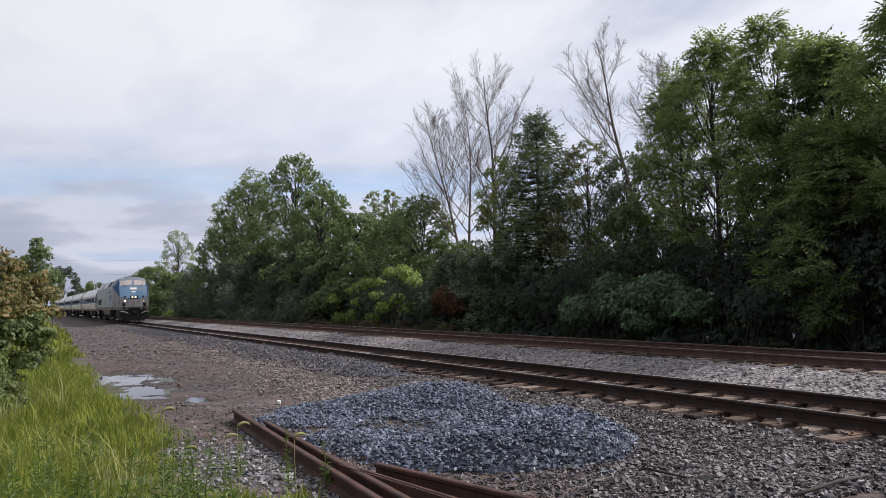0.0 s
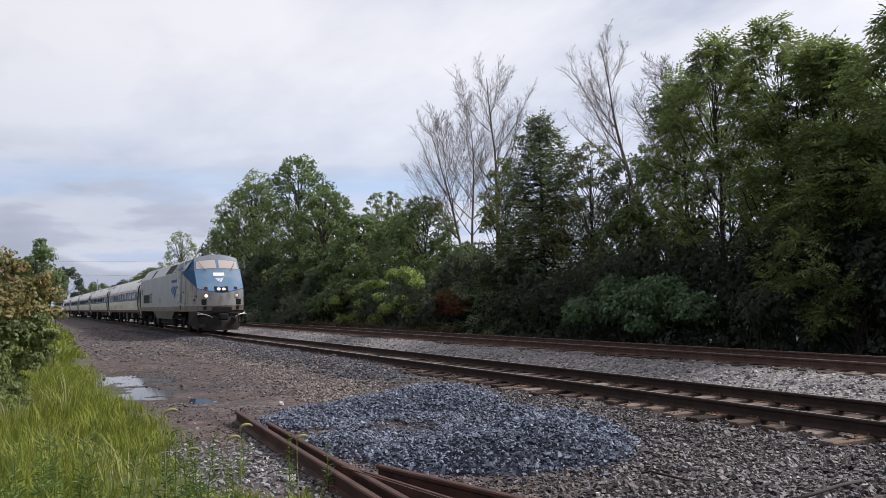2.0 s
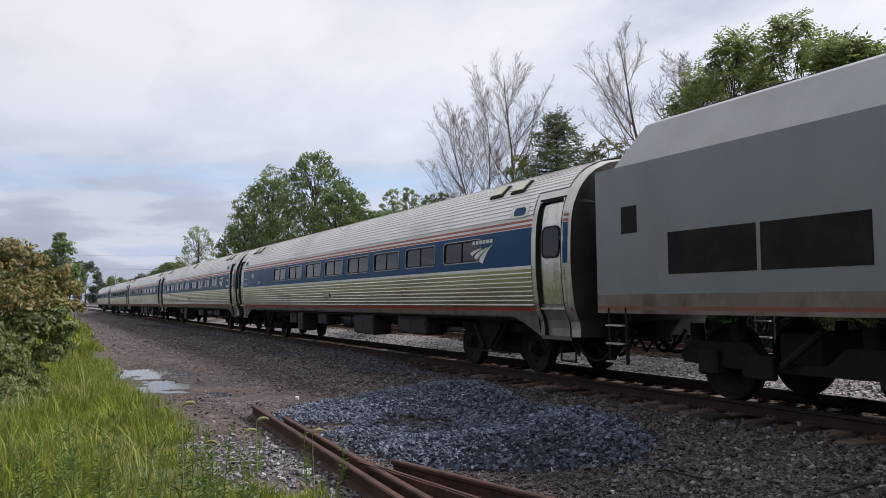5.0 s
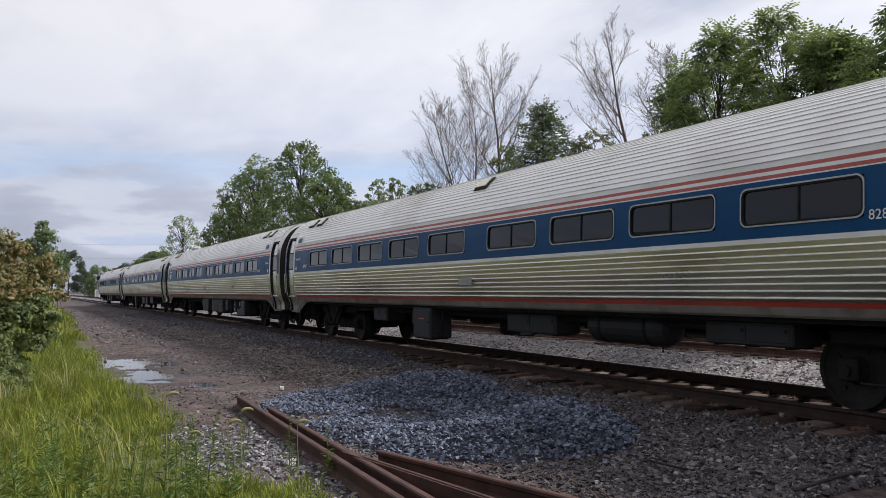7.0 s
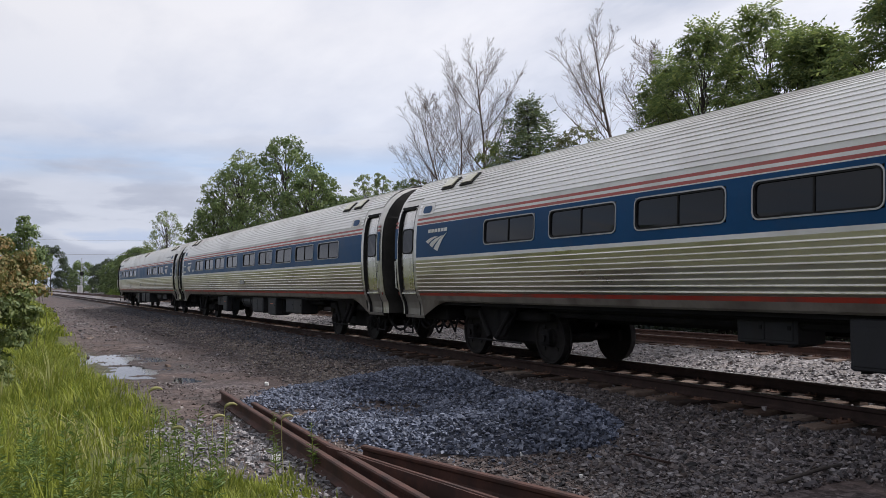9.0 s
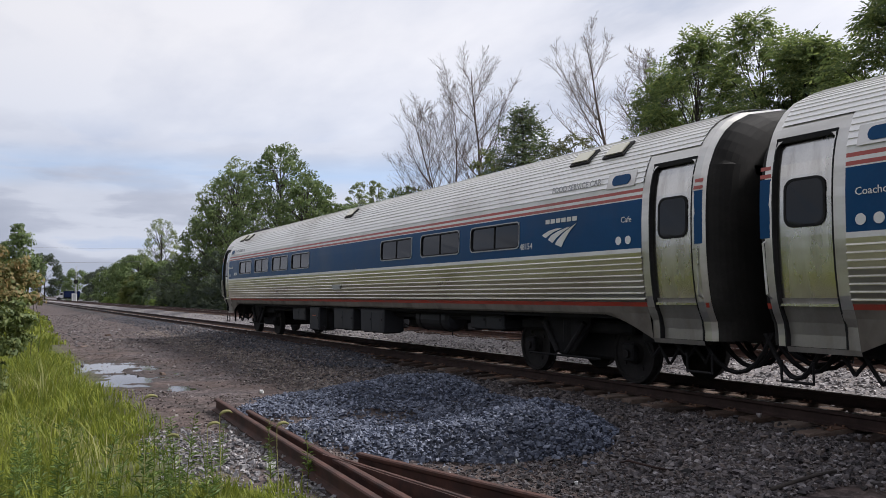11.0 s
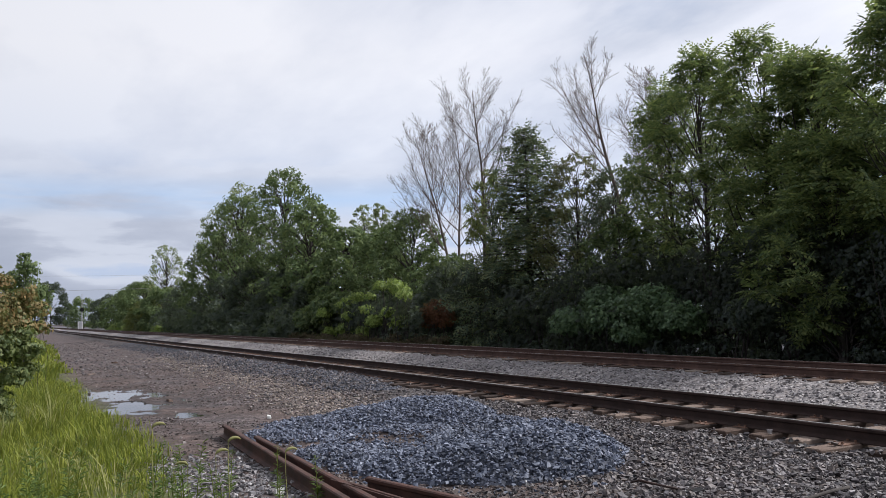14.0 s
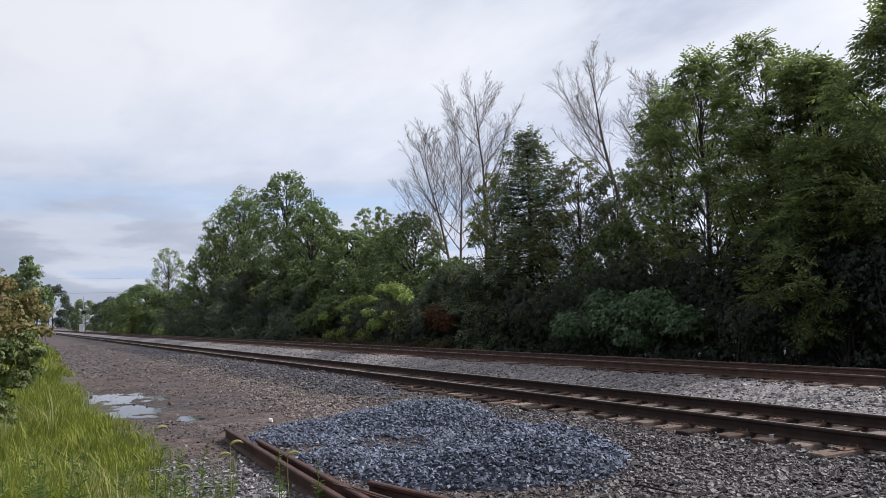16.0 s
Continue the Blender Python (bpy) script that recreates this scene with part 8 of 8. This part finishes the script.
        def strip(a, b, c0, d):
            q.add([(skin(a), a, c0), (skin(b), b, c0), (skin(b), b, d), (skin(a), a, d), (skin(a) + 0.02, a, c0), (skin(b) + 0.02, b, c0), (skin(b) + 0.02, b, d), (skin(a) + 0.02, a, d)], [(0, 1, 2, 3), (0, 4, 5, 1), (3, 2, 6, 7)])
        for a, b in zip(ys, ys[1:]):
            strip(a, b, z1 - w, z1); strip(a, b, z0, z0 + w)
        strip(ys[0], ys[0] - w, z0, z1); strip(ys[-1] + w, ys[-1], z0, z1)
        part("hatch_seam", q, M_GASKET, loco)
    seam((-18.02, -18.75, -19.32), 1.58, 2.22)
    seam((-20.02, -20.5), 1.58, 1.97, 0.01)
    rc = random.Random(8)
    for y, z, r, tall in ((-18.52, 2.22, 0.07, 1.5), (-18.62, 2.26, 0.05, 2.0), (-18.2, 2.20, 0.05, 0.6), (-18.15, 2.12, 0.035, 1.2), (-19.15, 2.12, 0.035, 1.4), (-20.58, 1.98, 0.085, 1.0), (-20.66, 1.93, 0.06, 1.3),
                          (-18.55, 2.38, 0.02, 2.0), (-18.7, 2.5, 0.018, 1.6), (-17.0, 1.60, 0.06, 0.5), (-16.6, 1.60, 0.05, 0.5), (-18.3, 1.60, 0.05, 0.5), (-15.9, 1.59, 0.05, 0.4), (-19.9, 1.97, 0.04, 0.7)):
        q = Shape()
        ring = [(y + r * math.cos(a) * rc.uniform(0.5, 1.2), z + tall * r * math.sin(a) * rc.uniform(0.5, 1.2)) for a in np.linspace(0, 2 * math.pi, 11)[:-1]]
        q.add([(skin(a, 0.004), a, b) for a, b in ring], [tuple(range(10))])
        part("rust_patch", q, M_CHIP, loco)
    q = Shape()
    q.disc((-1.275, -20.3, 1.76), (-1, 0, 0), [(0.07, -0.03), (0.07, 0.03), (0.045, 0.035), (0.04, 0.0), (0, 0)], 12)
    part("filler_cap", q, M_UNDER, loco)
    # fuel tank skirt
    sk = Shape()
    for sx in (-1, 1):
        sk.add([(sx * 1.5, -6.5, 1.17), (sx * 1.5, -15.35, 1.17), (sx * 1.46, -14.3, 0.80), (sx * 1.46, -8.2, 0.74), (sx * 1.48, -7.3, 0.95)], [(0, 1, 2, 3, 4)])
    sk.box(-1.46, 1.46, -14.2, -8.3, 0.72, 1.15)
    part("skirt", sk, M_TANK, loco, "sooty dark grey skirt over the fuel tank")
    tk = Shape()
    tk.box(-1.25, 1.25, -13.6, -8.4, 0.30, 0.8, 0, 0.12)
    tk.box(-1.38, -1.0, -8.35, -7.3, 0.28, 1.1, 0, 0.03)
    tk.box(1.0, 1.38, -8.35, -7.3, 0.28, 1.1, 0, 0.03)
    part("fuel_tank", tk, M_UNDER, loco, "black fuel tank under the body")
    emblem(loco, -14.22, 1.92, 2.5, 0.84, M_LOGO_BLUE, lambda z, y: (lambda u, v, o: (-(X + o), y - u, z + v)), "blue three-bladed emblem and bars")
    letter(loco, "road_number", "95", 0.95, -5.25, 1.72, M_SKIRT, X + 0.005, 0.0, label="dark road number")
    # roof gear
    for y, l in ((-2.5, 1.6), (-8.4, 0.8), (-17.2, 0.35)):
        part("roof_unit", Shape().box(-0.5, 0.5, y - l / 2, y + l / 2, 4.12, 4.24, 0, 0.03), M_UNDER, loco, "low black unit on the roof")
    rg = Shape()
    for x in (-0.55, -0.45, -0.35):
        rg.tube([(x, -18.55, 4.21), (x, -18.9, 4.22)], [0.025, 0.045], 8)
    rg.box(-0.62, -0.28, -18.7, -18.5, 4.1, 4.22)
    part("horn", rg, M_UNDER, loco, "black three-trumpet air horn")
    # trucks
    tr = Shape()
    for sx in (-1, 1):
        tr.prism([(-1.95, 0.62), (-1.7, 0.80), (-0.7, 0.80), (-0.45, 0.58), (0.45, 0.58), (0.7, 0.80), (1.7, 0.80), (1.95, 0.62), (1.9, 0.50), (0.9, 0.46), (-0.9, 0.46), (-1.9, 0.50)], "x", sx * 1.02 - 0.09, sx * 1.02 + 0.09)
        for y in (-1.35, 1.35):
            tr.box(sx * 1.1 - 0.12, sx * 1.1 + 0.12, y - 0.18, y + 0.18, 0.36, 0.70, 0, 0.03)
            tr.disc((sx * 1.0, y - 0.38, 0.82), (0, 0, 1), [(0.10, -0.2), (0.10, 0.22)], 10)
            tr.disc((sx * 1.0, y + 0.38, 0.82), (0, 0, 1), [(0.10, -0.2), (0.10, 0.22)], 10)
        tr.tube([(sx * 1.2, -0.5, 1.0), (sx * 1.2, 0.1, 0.55)], 0.05, 8)
        tr.box(sx * 1.16 - 0.06, sx * 1.16 + 0.06, 0.25, 0.75, 0.36, 0.66, 0, 0.02)
    tr.box(-1.0, 1.0, -0.3, 0.3, 0.5, 0.95)
    me = tr.mesh("truck_frame", M_UNDER)
    add_truck(loco, -3.6, me, (-1.37, 1.37), 0.508)
    add_truck(loco, -17.2, me, (-1.37, 1.37), 0.508)
    return loco


loco = locomotive()


# ---- far end of the line ----
def signal_mast():
    ob = thing("signal_mast", "grey signal mast with a dark head beside the far track", "signal", pose(17.0, 230, float(ground_z(17.0, 230))))
    s = Shape(); s.tube([(0, 0, 0), (0, 0, 9.3)], [0.12, 0.08], 8); part("pole", s, M_LOCO_TOP, ob)
    s = Shape(); s.disc((0, -0.2, 5.2), (0, -1, 0), [(0.52, -0.1), (0.55, 0.0), (0.55, 0.06), (0.1, 0.08), (0, 0.08)], 16); part("signal_head", s, M_GASKET, ob, "round black signal head")
    s = Shape()
    for k in range(12):
        s.box(-0.22, 0.22, 0.14, 0.18, 0.6 + 0.4 * k, 0.64 + 0.4 * k)
    s.box(-0.24, -0.20, 0.14, 0.18, 0.2, 5.4); s.box(0.20, 0.24, 0.14, 0.18, 0.2, 5.4)
    part("ladder", s, M_CHROME, ob)
    hut = thing("relay_hut", "small pale metal relay hut beside the far track", "relay hut", pose(16.55, 229, float(ground_z(16.55, 229))))
    s = Shape(); s.box(-0.55, 0.55, -0.5, 0.5, 0.0, 1.95, 0, 0.03); part("body", s, M_WHITE, hut)
    s = Shape(); s.prism([(-0.62, 1.95), (0.62, 1.95), (0.62, 2.02), (0, 2.12), (-0.62, 2.02)], "y", -0.58, 0.58); part("roof", s, M_LOCO_TOP, hut)
    s = Shape(); s.box(-0.4, 0.4, -0.515, -0.495, 0.15, 1.8); part("door", s, M_LOCO_TOP, hut)


def wires():
    """Two wires across the line between poles out of sight."""
    poles = []
    for x, y in ((-24.0, 141), (27.0, 139)):
        p = thing("utility_pole", "wooden utility pole with a crossarm", "utility pole", pose(x, y, float(ground_z(x, y))), "utility poles")
        s = Shape(); s.tube([(0, 0, 0), (0, 0, 10.2)], [0.16, 0.11], 8); part("pole", s, M_TIE, p)
        s = Shape(); s.box(-0.06, 0.06, -1.0, 1.0, 9.3, 9.42); part("crossarm", s, M_TIE, p)
        poles.append((x, y))
    for z0, z1, dip, r, y in ((10.1, 9.2, 0.75, 0.014, 0.0), (7.1, 7.0, 0.5, 0.02, 0.05)):
        s = Shape()
        (xa, ya), (xb, yb) = poles
        s.tube([(xa + (xb - xa) * t, ya + (yb - ya) * t + y, z0 + (z1 - z0) * t - dip * 4 * t * (1 - t)) for t in np.linspace(0, 1, 25)], r, 5)
        tagged(new("overhead_wire", s.mesh("overhead_wire", M_TRIM)), "thin grey wire strung across the tracks", "wire", "overhead wires")


signal_mast()
wires()


def blue_truck():
    """A dump truck on the crossing far down the line; it drives towards -x."""
    ob = thing("dump_truck", "dark blue truck with a tall box on the far crossing", "truck")
    s = Shape(); s.prism([(-1.1, 0.95), (3.3, 0.95), (3.4, 2.85), (-1.2, 2.85)], "y", -1.2, 1.2); part("box", s, M_NAVY, ob, "dark blue box body")
    s = Shape()
    for x in (-0.6, 0.4, 1.4, 2.4, 3.1):
        s.box(x, x + 0.1, -1.26, 1.26, 0.95, 2.8)
    part("ribs", s, M_NAVY, ob)
    s = Shape(); s.prism([(-3.3, 0.7), (-1.3, 0.7), (-1.3, 2.5), (-2.1, 2.5), (-2.4, 1.6), (-3.3, 1.45)], "y", -1.1, 1.1); part("cab", s, M_LOCO_TOP, ob, "pale cab")
    s = Shape(); s.prism([(-2.32, 1.7), (-1.5, 1.7), (-1.5, 2.3), (-2.1, 2.3)], "y", -1.12, 1.12); part("cab_window", s, M_GLASS, ob)
    s = Shape(); s.box(-3.2, 3.3, -0.5, 0.5, 0.55, 0.95); part("chassis", s, M_UNDER, ob)
    for x in (-2.5, 1.4, 2.6):
        for y in (-1.0, 1.0):
            s = Shape(); s.disc((x, y, 0.5), (0, 1, 0), [(0.3, -0.14), (0.5, -0.12), (0.5, 0.12), (0.3, 0.14)], 16); part("wheel", s, M_GASKET, ob)
    return ob


truck = blue_truck()


# ---- weeds and litter ----
def weed(x, y, h, n, seed, label, lean=0.1):
    r = np.random.RandomState(seed)
    ob = thing("weed", label, "weed", pose(x, y, float(ground_z(x, y)) - 0.01), "weeds on the verge")
    s = Shape()
    lx, ly = r.uniform(-lean, lean, 2)
    s.tube([(lx * t * t * h, ly * t * t * h, h * t) for t in np.linspace(0, 1, 6)], list(np.linspace(0.006, 0.002, 6)), 5)
    part("stem", s, M_GRASS, ob)
    t = np.sort(r.uniform(0.12, 1.0, n))
    p = np.stack([lx * t * t * h, ly * t * t * h, h * t], 1)
    a = r.uniform(0, 2 * np.pi, n)
    d = np.stack([np.cos(a), np.sin(a), 0.5 + 0 * a], 1)
    tv = np.array([(0, 0, 0), (0.09, 0.5, 0.03), (0, 1, -0.12), (-0.09, 0.5, 0.03)], float)
    tf = np.array([(0, 1, 2), (0, 2, 3)])
    v, f = strew(tv, tf, p, outward(r, d, 0.0, 0.2), 0.11 * (1.15 - 0.75 * t) * (h / 0.6) ** 0.5)
    part("foliage", raw_mesh("foliage", v, f, M_LEAF_WEED), None, ob)


rw = np.random.RandomState(77)
for k in range(34):
    weed(rw.uniform(-0.2, 1.35), rw.uniform(5.0, 7.4), rw.uniform(0.5, 0.85), 70, 700 + k, "tall narrow-leaved green weed in the grass")
for k, (x, y, h) in enumerate([(2.0, 8.35, 0.42), (2.3, 7.75, 0.5), (2.52, 7.25, 0.45), (1.9, 8.0, 0.36), (1.75, 8.6, 0.3), (2.15, 7.2, 0.34)]):
    weed(x, y, h, 46, 750 + k, "single spire of green weed beside the scrap rails", 0.05)


def foxtail(x, y, top, nod):
    """A thin grass stalk whose bristly head nods over."""
    z0 = float(ground_z(x, y)) - 0.01
    ob = thing("foxtail", "pale foxtail grass stalk with a nodding seed head", "grass stalk", pose(x, y, z0), "foxtails beside the scrap rails")
    h = top - z0
    bend = [(0, 0, 0), (0.01, 0.01, 0.4 * h), (0.0, 0.02, 0.75 * h), (0.0, 0.02, h - 0.035)]
    part("stem", Shape().tube(bend, [0.004, 0.0035, 0.003, 0.0025], 5), M_STRAW, ob)
    arc = [(nod * 0.05 * (1 - math.cos(q)), 0.02, h - 0.035 + 0.035 * math.sin(q)) for q in np.linspace(0, 2.6, 9)]
    part("seed_head", Shape().tube(arc, [0.003, 0.007, 0.0105, 0.012, 0.012, 0.011, 0.0095, 0.007, 0.003], 7), M_STRAW, ob, "bristly pale green seed head", True)


for x, y, top, nod in ((1.45, 6.1, 0.55, 1), (1.35, 6.05, 0.48, 1), (1.88, 6.1, 0.43, 1), (0.92, 6.1, 0.70, 1), (1.2, 6.3, 0.38, -1)):
    foxtail(x, y, top, nod)


def litter():
    def scrap(x, y, sx, sy, sz, seed, mat, label, name="litter", cat="litter"):
        r = np.random.RandomState(seed)
        tv, tf = stone_template(0)
        v = tv * r.uniform(0.75, 1.2, (8, 1)) * np.array([sx, sy, sz])
        me = raw_mesh(name, v, tf, mat)
        ob = new(name, me)
        ob.matrix_basis = pose(x, y, float(ground_z(x, y)) + sz * 0.7, 0, 0, r.uniform(0, 180))
        tagged(ob, label, cat)
    scrap(3.95, 13.8, 0.13, 0.06, 0.05, 1, M_WHITE, "crumpled white plastic scrap on the gravel")
    scrap(4.53, 6.83, 0.05, 0.04, 0.03, 2, M_WHITE, "white plastic scrap at the heap's foot")
    scrap(2.35, 7.89, 0.07, 0.05, 0.05, 3, M_WHITE, "white plastic cup beside the scrap rails")
    scrap(4.48, 5.84, 0.04, 0.03, 0.02, 4, M_WHITE, "white paper scrap on the gravel")
    scrap(20.0, 14.0, 0.25, 0.2, 0.12, 5, M_WHITE, "white plastic bag below the trees")
    scrap(2.49, 29.5, 0.32, 0.05, 0.03, 6, M_TIE, "dark stick lying on the gravel", "stick", "stick")
    scrap(3.98, 36.8, 0.25, 0.08, 0.05, 7, M_TIE, "dark clod on the gravel", "clod", "clod")
    scrap(3.1, 18.4, 0.22, 0.06, 0.04, 8, M_TIE, "dark stick beside the puddle", "stick", "stick")
    scrap(5.55, 5.62, 0.26, 0.09, 0.025, 9, M_UNDER, "black rotten wood scrap on the ballast", "wood_scrap", "wood")
    def bent(name, label, cat, path, r, mat):
        s = Shape()
        s.tube([(x, y, float(ground_z(x, y)) + h) for x, y, h in path], r, 6)
        tagged(new(name, s.mesh(name, mat, True)), label, cat)
    bent("wire_scrap", "bent dark wire lying on the ballast", "wire", [(5.22, 6.12, 0.05), (5.20, 5.98, 0.09), (5.24, 5.85, 0.08), (5.32, 5.74, 0.06), (5.42, 5.68, 0.04)], 0.011, M_RAIL)
    bent("stick", "grey weathered stick lying on the ballast", "stick", [(5.62, 4.72, 0.05), (5.95, 4.74, 0.07), (6.28, 4.80, 0.07), (6.6, 4.84, 0.06)], 0.016, M_BARK)


litter()


# ---- ties, last ----
def tie_mesh():
    s = Shape()
    s.box(-1.295, 1.295, -0.115, 0.115, -0.345, -0.172, 0, 0.012)
    for sx in (-0.7525, 0.7525):
        s.box(sx - 0.17, sx + 0.17, -0.095, 0.095, -0.172, -0.160, 1)
        for px in (-0.11, 0.11):
            for py in (-0.05, 0.05):
                s.box(sx + px - 0.012, sx + px + 0.012, py - 0.012, py + 0.012, -0.16, -0.135, 1)
    return s.mesh("tie", [M_TIE, M_PLATE])


def lay_ties():
    me = tie_mesh()
    r = random.Random(3)
    for tr, y0, n in ((track1, 1.0, 170), (track2, 5.0, 150)):
        for k in range(n):
            ob = new("tie", me)
            ob.parent = tr
            ob.matrix_basis = pose(r.choice((-0.14, -0.05, 0.0, 0.04, 0.09, 0.16)) + r.uniform(-0.05, 0.05), -40 + 0.53 * (round((y0 + 40) / 0.53) + k), 0, 0, r.uniform(-0.25, 0.25), r.uniform(-1.6, 1.6))
    rest = Shape()
    for k in range(500):
        y = 91 + 0.53 * k
        rest.box(-1.3, 1.3, y - 0.11, y + 0.11, -0.3, -0.172)
    for tr in (track1, track2):
        tagged(part("far_ties", rest, M_TIE, tr), kind="stuff")


lay_ties()


# ---- motion ----
def motions():
    stops = [t for t, lag in TRAIN_LAG]
    walk(loco, [(t, pose(TRACK_X, train_y(t), 0)) for t in stops])
    for k, car in enumerate(cars):
        walk(car, [(t, pose(TRACK_X, train_y(t) + CAR_LONG * k, 0)) for t in stops])
    for w, dy, radius in WHEELSETS:
        turn = math.degrees(SPEED / radius)
        walk(w, [(j / 30, pose(0, dy, radius, turn * j / 30)) for j in range(0, 481)])
    road = float(ground_z(15, 280))
    walk(truck, [(t, pose(x, 280, road)) for t, x in ((0, 64.0), (11, 18.4), (12, 14.2), (13, 10.3), (13.5, 7.7), (16, -5.0))])


motions()
